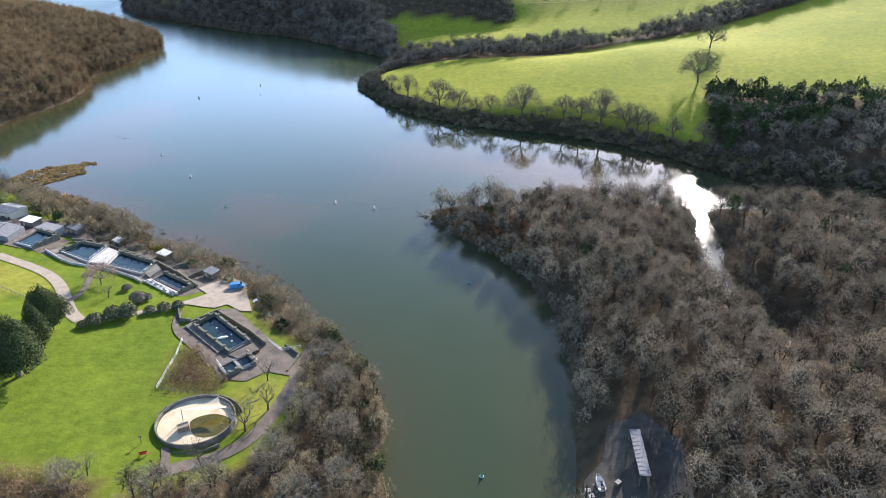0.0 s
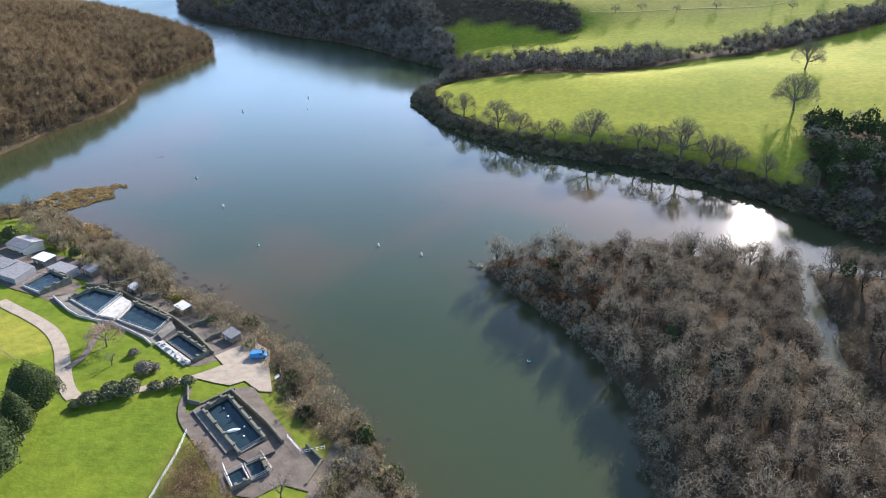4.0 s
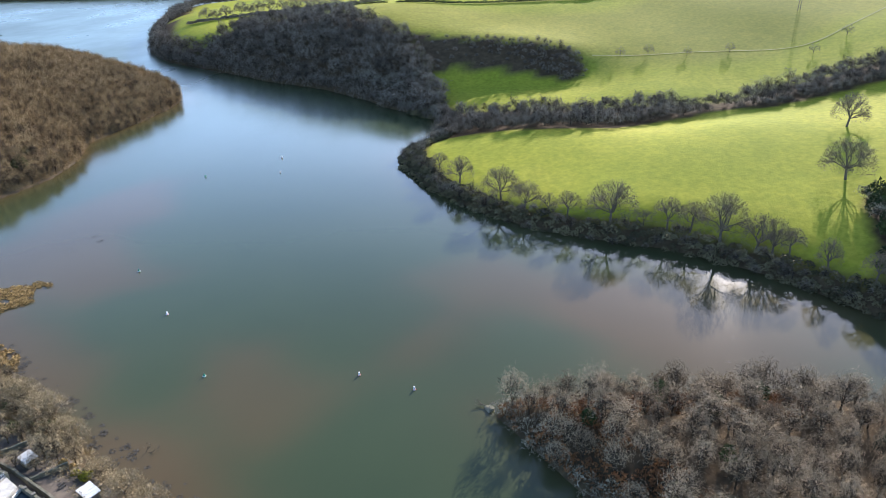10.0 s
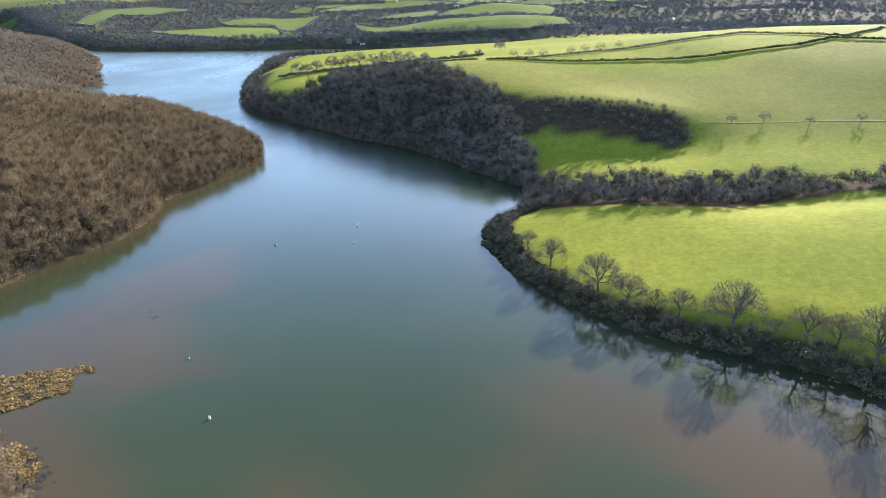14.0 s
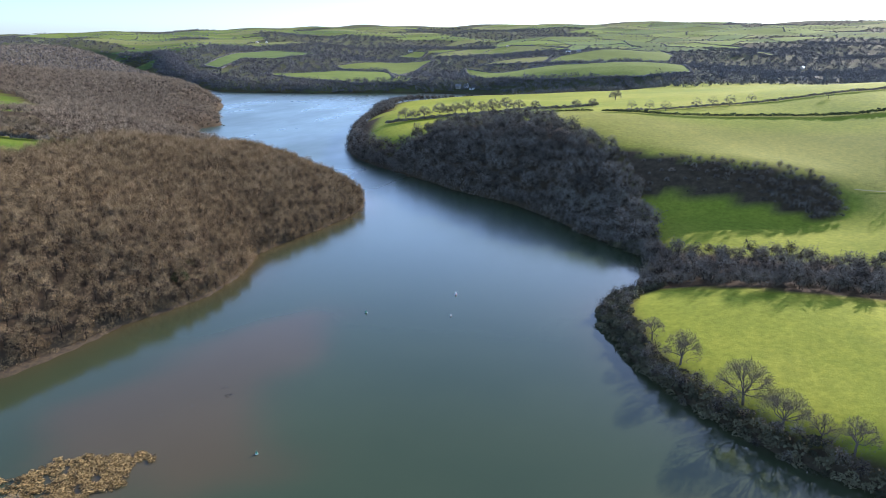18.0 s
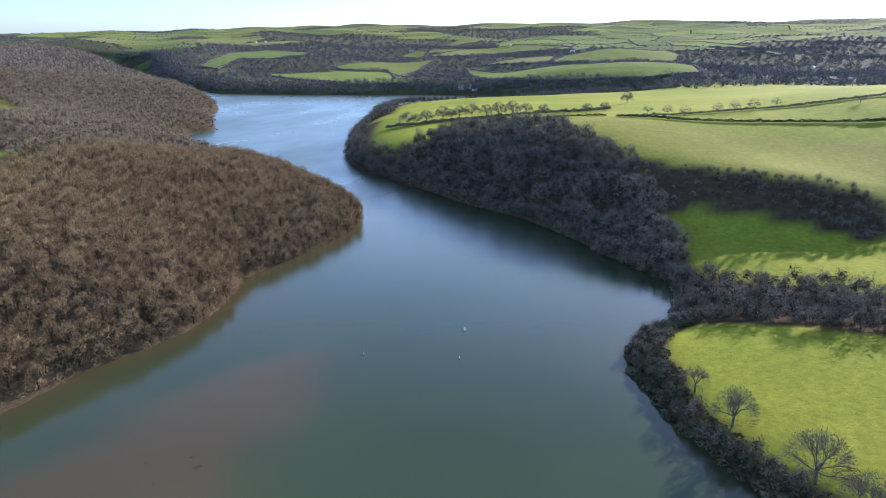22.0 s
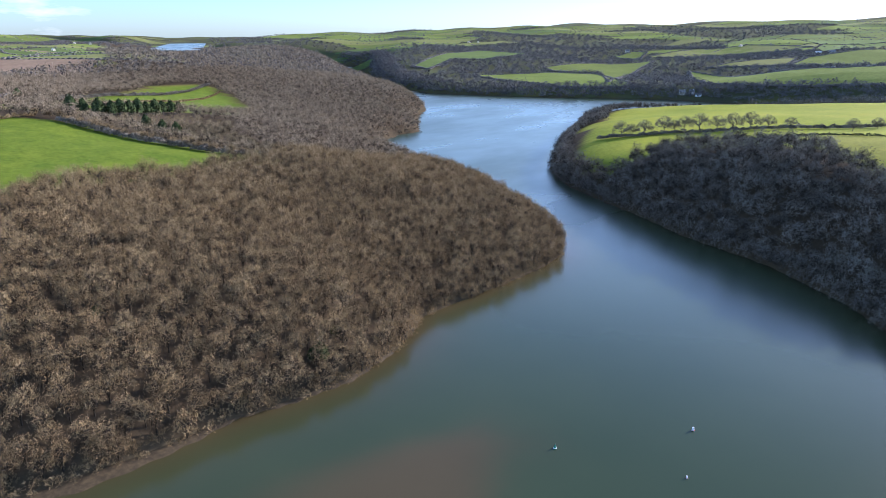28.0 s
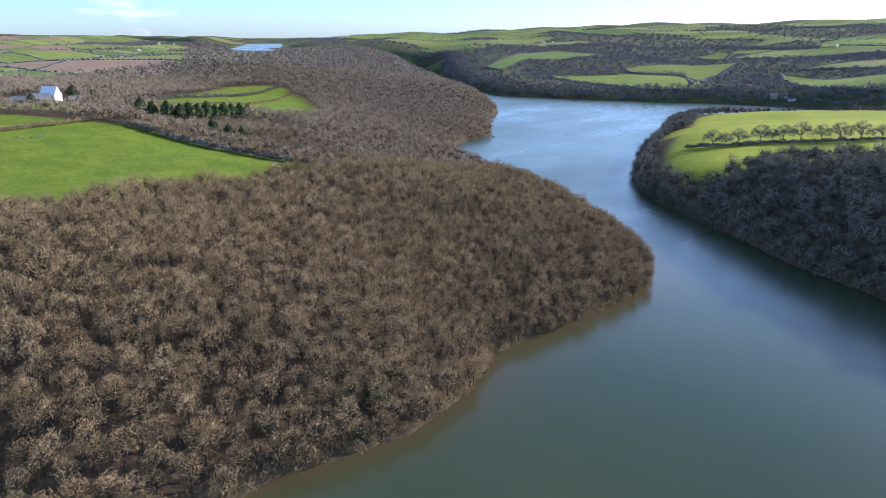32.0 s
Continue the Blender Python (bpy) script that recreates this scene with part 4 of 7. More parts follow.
grove("reed_bed", "orange-brown dead reeds and wrack on the tidal spit", rng, (rx, ry, np.maximum(rz, 0.02)), [(p * (1.1, 1.1, 0.55), f, w) for p, f, w in (clump(rng, 0.9, 1.1, 30, 0.55) for _ in range(4))], [REED], (0.6, 1.2))
grove("shore_skirt", "low bare brush overhanging the water's edge", rng,
      scatter(rng, ((-290, 285), (-225, 660)), 2.6, lambda x, y, d: (inland(x, y, 0) > -0.8) & (d < 4)), SCRUB_KINDS, [TWIG_WEST], (0.7, 1.2))
grove("shore_skirt", "grey brush overhanging the water under the point", rng,
      scatter(rng, ((-15, 80), (150, 262)), 2.8, lambda x, y, d: (inland(x, y, 2) > -0.8) & (d < 4) & ~((x < 47) & (y < 122))), SCRUB_KINDS, [TWIG_GREY], (0.7, 1.2))
grove("shore_skirt", "dark brush overhanging the water below the hanging wood", rng,
      scatter(rng, ((-400, 500), (-40, 810)), 3.8, lambda x, y, d: (inland(x, y, 3) > -0.8) & (d < 6)), SCRUB_KINDS, [TWIG_DARK], (1.3, 2.2))

# ---------------------------------------------------------------- far fields, hedges and woods
def part(name, bm, mat, parent, label=""):
    """Links a bmesh (or a mesh) as one object under a thing or a part."""
    if isinstance(bm, bpy.types.Mesh):
        me = bm
    else:
        bmesh.ops.recalc_face_normals(bm, faces=bm.faces)
        me = bpy.data.meshes.new(name)
        bm.to_mesh(me)
        bm.free()
    if not me.materials:
        me.materials.append(mat)
    ob = new(name, me)
    ob.parent = parent
    if label:
        ob["label"] = label
    return ob


def thing(name, label, category, x, y, z=None, turn=0.0, group=""):
    """An empty at a thing's base."""
    ob = new(name)
    ob.empty_display_size = 0.5
    ob.matrix_world = pose(x, y, level(x, y) if z is None else z, 0, 0, turn)
    return tagged(ob, label, category, group)


# Duller, bluer greens than the near grass: distance haze put into the tones.
FIELD_TONES = [plain("far_pasture", (0.165, 0.20, 0.05), (0.125, 0.16, 0.036), 0.02, 0.95, relief=0, each=0.22),
               plain("far_stubble", (0.20, 0.205, 0.075), (0.16, 0.17, 0.055), 0.02, 0.95, relief=0, each=0.15),
               plain("far_meadow", (0.125, 0.165, 0.052), (0.095, 0.13, 0.04), 0.02, 0.95, relief=0, each=0.2),
               plain("far_plough", (0.25, 0.175, 0.115), (0.19, 0.13, 0.085), 0.02, 0.95, relief=0, each=0.1)]
for m in FIELD_TONES:
    m.node_tree.nodes["Principled BSDF"].inputs["Specular IOR Level"].default_value = 0.02
far_rng = np.random.default_rng(23)
TURN = radians(17)
AX, AY = np.array([math.cos(TURN), math.sin(TURN)]), np.array([-math.sin(TURN), math.cos(TURN)])
CELL_X, CELL_Y = 235.0, 142.0
reach_i, reach_j = range(-23, 18), range(3, 38)
jog = {(i, j): (far_rng.uniform(-0.28, 0.28), far_rng.uniform(-0.25, 0.25)) for i in range(-24, 20) for j in range(2, 40)}


def lattice(i, j):
    u, v = jog[i, j]
    return AX * (i + u + 0.5 * (j % 2)) * CELL_X + AY * (j + v) * CELL_Y


hedge_at, wood_at, tall_at = [], [], []
RIVER_FIELDS = [[(-997, 1557), (-875, 1669), (-754, 1697), (-591, 1512), (-710, 1462), (-834, 1484)], [(-922, 1751), (-926, 2028), (-824, 2213), (-775, 1995), (-656, 1536), (-771, 1747), (-872, 1702)],
                [(-1199, 1580), (-1317, 1870), (-1352, 2088), (-1142, 2058), (-1141, 1838), (-1204, 1747), (-1129, 1560)], [(-633, 1941), (-440, 1760), (-274, 1657), (-70, 1680), (-51, 1552), (-137, 1508), (-283, 1520), (-482, 1576)],
                [(-604, 1985), (-489, 2189), (-450, 2200), (-432, 2003), (-487, 1982)], [(-428, 2020), (-428, 2213), (-167, 2555), (-114, 2309), (-120, 2108), (-260, 1960)]]
RIVER_FIELDS += [[(-890, 2322), (-841, 2554), (-689, 2645), (-478, 2533), (-555, 2462), (-643, 2478), (-756, 2301)], [(-1000, 2314), (-982, 2437), (-932, 2424), (-900, 2284)],
                 [(-458, 2407), (-468, 2615), (-318, 2794), (-240, 2690), (-401, 2336)], [(-202, 3157), (-74, 3140), (100, 2908), (79, 2840), (-159, 2728)], [(103, 2496), (134, 2504), (174, 2425), (144, 2414)]]
FIELD_MESH = []
for i in reach_i:
    for j in reach_j:
        q = [lattice(i, j), lattice(i + 1, j), lattice(i + 1, j + 1), lattice(i, j + 1)]
        c = np.mean(q, 0)
        off = np.hypot(c[0] + 50, c[1] - 250)
        north, west = beyond(c[0], c[1], LANDS[3]), beyond(c[0], c[1], FIELD_PLOUGH)
        ok = (north > 25 and c[1] > 1380 and off < 4700) or (c[0] < -1150 and west > 0 and off < 4700) or (c[0] < -2000 and c[1] > 700 and off < 4700 and beyond(c[0], c[1], LANDS[0]) > 20)
        ok = ok and beyond(c[0], c[1], ESTUARY) < -60
        if not ok or c[0] > 2600 or c[0] > 0.75 * (c[1] + 300):
            continue
        lie = 0.5 + 0.5 * math.sin(c[0] / 390 + 1.7 * math.sin(c[1] / 520)) * math.cos(c[1] / 330 + 0.6)
        far_out = min(1.0, off / 4500)
        wooded = (lie < 0.42 - 0.06 * far_out) or (north > 0 and north < 60 and c[1] < 2300) or far_rng.random() < 0.06
        by_river = north > 0 and c[1] < 2480 and -1500 < c[0] < 900 or north > 0 and c[0] > -150 + 0.2 * (3000 - c[1]) and c[1] < 3000
        wooded = wooded or by_river
        if west > -300 and c[1] < 1400 and c[0] < -1150:
            wooded = far_rng.random() < 0.1
        if wooded:
            step = 22 if off < 2600 else 36
            for a in np.arange(0.04, 1, step / CELL_X):
                for b in np.arange(0.04, 1, step / CELL_Y):
                    a2, b2 = a + far_rng.uniform(-0.04, 0.04), b + far_rng.uniform(-0.05, 0.05)
                    p = (q[0] * (1 - a2) + q[1] * a2) * (1 - b2) + (q[3] * (1 - a2) + q[2] * a2) * b2
                    wood_at.append((*p, 1.0))
            continue
        n = 5
        a, b = np.meshgrid(np.linspace(0.01, 0.99, n), np.linspace(0.01, 0.99, n))
        p = ((q[0][None, None] * (1 - a)[..., None] + q[1] * a[..., None]) * (1 - b)[..., None] + (q[3] * (1 - a)[..., None] + q[2] * a[..., None]) * b[..., None]).reshape(-1, 2)
        z = height(p[:, 0], p[:, 1]) + 1.6
        corner = (np.arange(n - 1)[:, None] * n + np.arange(n - 1)[None]).ravel()
        tone = FIELD_TONES[3] if c[0] < -1150 and c[1] < 1400 and far_rng.random() < 0.3 else FIELD_TONES[far_rng.choice(3, p=(0.5, 0.2, 0.3))]
        FIELD_MESH.append(soup("field", np.c_[p, z], np.stack([corner, corner + 1, corner + n + 1, corner + n], 1), [tone], smooth=True))
        for k in range(2):
            e0, e1 = q[k], q[(k + 1) % 4]
            if far_rng.random() < 0.85:
                count = int(np.linalg.norm(e1 - e0) / (10 if off < 2300 else 22))
                for s in np.linspace(0, 1, max(count, 2)):
                    hedge_at.append((*(e0 + (e1 - e0) * s), 1.0 if off < 2300 else 1.7))
                    if far_rng.random() < 0.10:
                        tall_at.append((*(e0 + (e1 - e0) * s), 1.0))
for k, ring in enumerate(RIVER_FIELDS):
    bm = bmesh.new()
    bm.faces.new([bm.verts.new((x, y, 0)) for x, y in ring])
    for no, axis_of in (((1, 0, 0), 0), ((0, 1, 0), 1)):
        for at in range(int(min(p[axis_of] for p in ring)) + 30, int(max(p[axis_of] for p in ring)), 50):
            bmesh.ops.bisect_plane(bm, geom=bm.verts[:] + bm.edges[:] + bm.faces[:], plane_co=(at, at, 0), plane_no=no)
    bmesh.ops.triangulate(bm, faces=bm.faces)
    p = np.array([v.co[:2] for v in bm.verts])
    for v, z in zip(bm.verts, height(p[:, 0], p[:, 1])):
        v.co.z = z + 1.8
        v.normal_update()
    me = bpy.data.meshes.new("field")
    bm.to_mesh(me)
    bm.free()
    me.materials.append(FIELD_TONES[(0, 0, 2, 0, 1, 0, 1, 0, 2, 0, 1)[k]])
    FIELD_MESH.append(me)
    for e0, e1 in zip(ring, ring[1:] + ring[:1]):
        e0, e1 = np.array(e0, float), np.array(e1, float)
        for s in np.arange(0, 1, 7 / np.linalg.norm(e1 - e0)):
            hedge_at.append((*(e0 + (e1 - e0) * s), 1.0))
            if far_rng.random() < 0.12:
                tall_at.append((*(e0 + (e1 - e0) * s), 1.0))
for me in FIELD_MESH:
    ob = new("field", me)
    ob.parent = ground


wood_at = np.array(wood_at)
for ring in RIVER_FIELDS:
    wood_at = wood_at[beyond(wood_at[:, 0], wood_at[:, 1], ring) <= -6]


def raised(rows, least=8):
    r = np.array(rows)
    d = inland(r[:, 0], r[:, 1])
    keep = (d > least) & (beyond(r[:, 0], r[:, 1], ESTUARY) < -10)
    return r[keep, 0], r[keep, 1], height(r[keep, 0], r[keep, 1], d[keep])


LUMP_KINDS = [crown(far_rng, 9.5, 10.5, 10, 38, 0.55, 3.4, 0.3) for _ in range(6)]
HEDGE_KINDS = [dome(far_rng, 4.4, 6.8, 3, 2, 0.5, 0.9, 0.12, around=4) for _ in range(4)]
grove("far_wood", "distant grey bare woods between the fields", far_rng, raised(wood_at, 3), LUMP_KINDS, [BOUGHS_HAZE, TWIG_HAZE], (0.8, 1.35))
grove("far_hedges", "distant dark hedges round the fields", far_rng, raised(hedge_at), HEDGE_KINDS, [BOUGHS_SHADE, TWIG_HAZE], (0.7, 1.1), category="hedge")
grove("far_trees", "distant hedgerow trees", far_rng, raised(tall_at), LUMP_KINDS, [BOUGHS_HAZE, TWIG_HAZE], (0.5, 0.9), category="trees")
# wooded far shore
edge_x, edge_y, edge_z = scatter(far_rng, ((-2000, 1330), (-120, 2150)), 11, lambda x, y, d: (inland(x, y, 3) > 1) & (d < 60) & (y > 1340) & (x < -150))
grove("far_shore_wood", "dark bare wood along the far shore", far_rng, (edge_x, edge_y, edge_z), FAR_KINDS, [BOUGHS_HAZE, TWIG_HAZE], (0.8, 1.3))


def row_of(line, gap, wide=1.0):
    """Places along a line, a little off it."""
    out = []
    for (ax, ay), (bx, by) in zip(line[:-1], line[1:]):
        for s in np.arange(0, 1, gap / math.hypot(bx - ax, by - ay)):
            out.append((ax + (bx - ax) * s + far_rng.uniform(-wide, wide), ay + (by - ay) * s + far_rng.uniform(-wide, wide)))
    return raised(out, 2)


HEDGES = [("clipped field hedge across the top of the pasture", [(-110, 790), (-61, 775), (-1, 768), (69, 766), (116, 772), (158, 777), (189, 795), (242, 758), (302, 720), (420, 690)], IVY, 0.6),
          ("field hedge with thorn trees", [(-100, 790), (-56, 801), (-11, 820), (36, 830), (105, 847), (126, 858)], TWIG_DARK, 0.55),
          ("field hedge beside the farm lane", [(126, 858), (146, 846), (203, 796)], IVY, 0.5),
          ("field hedge above the lane", [(203, 800), (235, 830), (245, 850), (290, 818), (342, 801), (450, 790)], TWIG_DARK, 0.55),
          ("low bank hedge between the river fields", [(-356, 860), (-323, 866), (-293, 897), (-248, 916), (-203, 926), (-130, 905)], TWIG_DARK, 0.85),
          ("low clipped hedge above the wood", [(-213, 838), (-185, 834), (-152, 816), (-121, 804)], IVY, 0.5),
          ("overgrown hedge along the field's top", [(-577, 467), (-537, 477), (-493, 490), (-459, 503), (-435, 518), (-405, 535)], TWIG_DARK, 1.0),
          ("hedge between the two green fields", [(-575, 391), (-587, 426), (-605, 461), (-660, 486)], TWIG_WEST, 0.7),
          ("hedge round the glade", [(-684, 490), (-740, 530), (-812, 615), (-905, 735), (-1010, 875)], TWIG_DARK, 0.9),
          ("thin hedge across the glade", [(-750, 590), (-800, 690), (-880, 780), (-950, 850)], TWIG_WEST, 0.6)]
for label, line, mat, size in HEDGES:
    grove("hedge", label, far_rng, row_of(line, 2.0 if line[0][0] > -450 else 2.6, 0.5), BUSH_KINDS, [mat], (size * 1.1, size * 1.7), category="hedge")
grove("field_edge_scrub", "olive mossy thorn bushes along the wood's top edge", far_rng,
      row_of([(-414, 346), (-404, 362), (-405, 378), (-412, 400), (-408, 426), (-407, 451), (-415, 483), (-411, 510)], 2.6, 4.0), NEAR_KINDS, [BOUGHS_SHADE, TWIG_MOSS], (0.55, 0.9))
grove("field_belt", "tall overgrown belt of bare trees along the field's top", far_rng,
      row_of([(-604, 468), (-578, 470), (-537, 480), (-493, 493), (-459, 506), (-435, 520), (-408, 538)], 3.4, 3.0), BANK_KINDS, [BOUGHS_SHADE, TWIG_WEST], (0.45, 0.75))
grove("rough_scrub", "fawn young trees over the rough clearing", far_rng,
      scatter(far_rng, ((-560, 495), (-415, 600)), 6.5, lambda x, y, d: (beyond(x, y, ROUGH_WEST) > 0) & (far_rng.random(x.shape) < 0.7)), BANK_KINDS, [BOUGHS_SHADE, TWIG_FAWN], (0.4, 0.7), tints=(0.0, 0.5))
grove("rough_scrub", "pale scrub and young trees in the rough clearing", far_rng,
      scatter(far_rng, ((-655, 485), (-420, 620)), 6.3, lambda x, y, d: (beyond(x, y, ROUGH_WEST) > 0) & (far_rng.random(x.shape) < 0.6)), SCRUB_KINDS, [TWIG_FAWN], (0.7, 1.6))

# ---------------------------------------------------------------- shapes
CONCRETE = plain("weathered_concrete", (0.20, 0.185, 0.155), (0.10, 0.093, 0.08), 0.5, 0.9, each=0.1)
PALE_WALL = plain("whitewashed_concrete", (0.56, 0.54, 0.49), (0.30, 0.285, 0.25), 0.6, 0.85, each=0.06)
PAVING = plain("worn_tarmac", (0.15, 0.125, 0.10), (0.075, 0.063, 0.052), 0.35, 0.92)
GRAVEL = plain("pale_gravel", (0.31, 0.265, 0.205), (0.22, 0.187, 0.145), 0.5, 0.95)
STONE = plain("mossy_stone", (0.18, 0.172, 0.13), (0.085, 0.085, 0.058), 0.9, 0.95, each=0.15)
TIMBER = plain("weathered_timber", (0.26, 0.21, 0.16), (0.14, 0.11, 0.08), 2.0, 0.85, each=0.15)
WHITE_PAINT = plain("white_paint", (0.80, 0.80, 0.78), (0.70, 0.70, 0.68), 1.0, 0.5, each=0.05)
ROOF_WHITE = plain("white_sheet_roof", (0.70, 0.70, 0.68), (0.56, 0.56, 0.54), 1.0, 0.75, each=0.08)
ROOF_GREY = plain("grey_felt_roof", (0.24, 0.24, 0.24), (0.15, 0.15, 0.155), 1.2, 0.8, each=0.15)
CREAM = plain("cream_render", (0.66, 0.58, 0.44), (0.54, 0.47, 0.36), 0.7, 0.85, each=0.08)
SAIL = plain("tan_sailcloth", (0.80, 0.63, 0.41), (0.74, 0.57, 0.36), 0.6, 0.8, relief=0.1)
SAND = plain("pale_sand_floor", (0.62, 0.52, 0.36), (0.46, 0.38, 0.25), 0.4, 0.95)
BLUE_PAINT = plain("bright_blue_car_paint", (0.06, 0.25, 0.50), (0.05, 0.22, 0.45), 0.5, 0.3, relief=0)
TYRE = plain("black_rubber", (0.03, 0.03, 0.03), (0.02, 0.02, 0.02), 4, 0.8)
GLASS_DARK = plain("dark_window_glass", (0.02, 0.025, 0.03), (0.015, 0.02, 0.025), 2, 0.08, relief=0)
STEEL = plain("galvanised_steel", (0.45, 0.46, 0.47), (0.33, 0.34, 0.35), 3, 0.45, 0.7)
RED_PAINT = plain("red_paint", (0.50, 0.05, 0.04), (0.40, 0.04, 0.03), 2, 0.5)
GREEN_PAINT = plain("sea_green_buoy_paint", (0.03, 0.24, 0.15), (0.025, 0.18, 0.11), 3, 0.5)
MURK = plain("brown_pool_water", (0.10, 0.085, 0.02), (0.06, 0.05, 0.012), 0.3, 0.1, relief=0)
WRACK = plain("dark_wrack", (0.045, 0.04, 0.03), (0.02, 0.018, 0.014), 1.0, 0.7)
LEAD_LIGHT = plain("lamp_lens", (0.75, 0.75, 0.70), (0.65, 0.65, 0.60), 3, 0.2, relief=0)


def pool_water():
    m, n, l, b = material("dark_pool_water", 0.06)
    b.inputs["IOR"].default_value, b.inputs["Specular IOR Level"].default_value = 1.33, 0.5
    l.new(ramp(n, l, noise_node(n, l, 0.25, 4), [(0.3, (0.012, 0.026, 0.034)), (0.7, (0.022, 0.045, 0.052))]), b.inputs["Base Color"])
    bump(n, l, b, noise_node(n, l, 2.2, 4), 0.12, 0.08)
    return m


POOL = pool_water()


def block(bm, size, at=(0, 0, 0), turn=0.0, bevel=0.0):
    """A box that stands on at, its long edges eased."""
    made = bmesh.ops.create_cube(bm, size=1.0, matrix=Matrix.Translation((at[0], at[1], at[2] + size[2] / 2)) @ Matrix.Rotation(turn, 4, "Z") @ Matrix.Diagonal((*size, 1)))
    if bevel:
        edges = {e for v in made["verts"] for e in v.link_edges}
        bmesh.ops.bevel(bm, geom=list(edges), offset=bevel, segments=1, affect="EDGES")
    return bm


def boxed(size, at=(0, 0, 0), turn=0.0, bevel=0.03):
    return block(bmesh.new(), size, at, turn, bevel)


def tube(bm, a, b, ra, rb=None, sides=8):
    p, f = bar(a, b, ra, ra if rb is None else rb, sides)
    vs = [bm.verts.new(v) for v in p]
    for t in f:
        bm.faces.new([vs[k] for k in t])
    bm.faces.new(vs[:sides][::-1])
    bm.faces.new(vs[sides:])
    return bm


def between(a, b, thick, high, z0, bevel=0.05):
    """A wall from a to b in plan."""
    length = math.hypot(b[0] - a[0], b[1] - a[1])
    return boxed((length + thick, thick, high), ((a[0] + b[0]) / 2, (a[1] + b[1]) / 2, z0), math.atan2(b[1] - a[1], b[0] - a[0]), bevel)


def draped(name, ring, mat, lift, label, category="paving", step=2.5):
    """A thin sheet with clean edges laid over the ground."""
    bm = bmesh.new()
    bm.faces.new([bm.verts.new((x, y, 0)) for x, y in ring])
    xs, ys = [p[0] for p in ring], [p[1] for p in ring]
    for lo, hi, no in ((min(xs), max(xs), (1, 0, 0)), (min(ys), max(ys), (0, 1, 0))):
        for k in np.arange(lo + step, hi, step):
            bmesh.ops.bisect_plane(bm, geom=bm.verts[:] + bm.edges[:] + bm.faces[:], plane_co=(k, k, 0), plane_no=no)
    bmesh.ops.triangulate(bm, faces=bm.faces)
    p = np.array([v.co[:2] for v in bm.verts])
    for v, z in zip(bm.verts, height(p[:, 0], p[:, 1])):
        v.co.z = z + lift
    me = bpy.data.meshes.new(name)
    bm.to_mesh(me)
    bm.free()
    me.materials.append(mat)
    return tagged(new(name, me), label, category, kind="structure")


def ribbon(name, line, wide, mat, lift, label):
    """A path laid over the ground, its bends rounded."""
    pts = np.array(line, float)
    for _ in range(3):
        a, b = pts[:-1], pts[1:]
        pts = np.concatenate([pts[:1], np.stack([a * 0.75 + b * 0.25, a * 0.25 + b * 0.75], 1).reshape(-1, 2), pts[-1:]])
    d = np.gradient(pts, axis=0)
    d /= np.linalg.norm(d, axis=1, keepdims=True)
    side = np.stack([-d[:, 1], d[:, 0]], 1) * wide / 2
    rows = np.stack([pts - side, pts - side * 0.33, pts + side * 0.33, pts + side], 1).reshape(-1, 2)
    z = height(rows[:, 0], rows[:, 1]) + lift
    k = (np.arange(len(pts) - 1)[:, None] * 4 + np.arange(3)[None]).ravel()
    me = soup(name, np.c_[rows, z], np.stack([k, k + 1, k + 5, k + 4], 1), [mat], smooth=True)
    return tagged(new(name, me), label, "path", kind="structure")


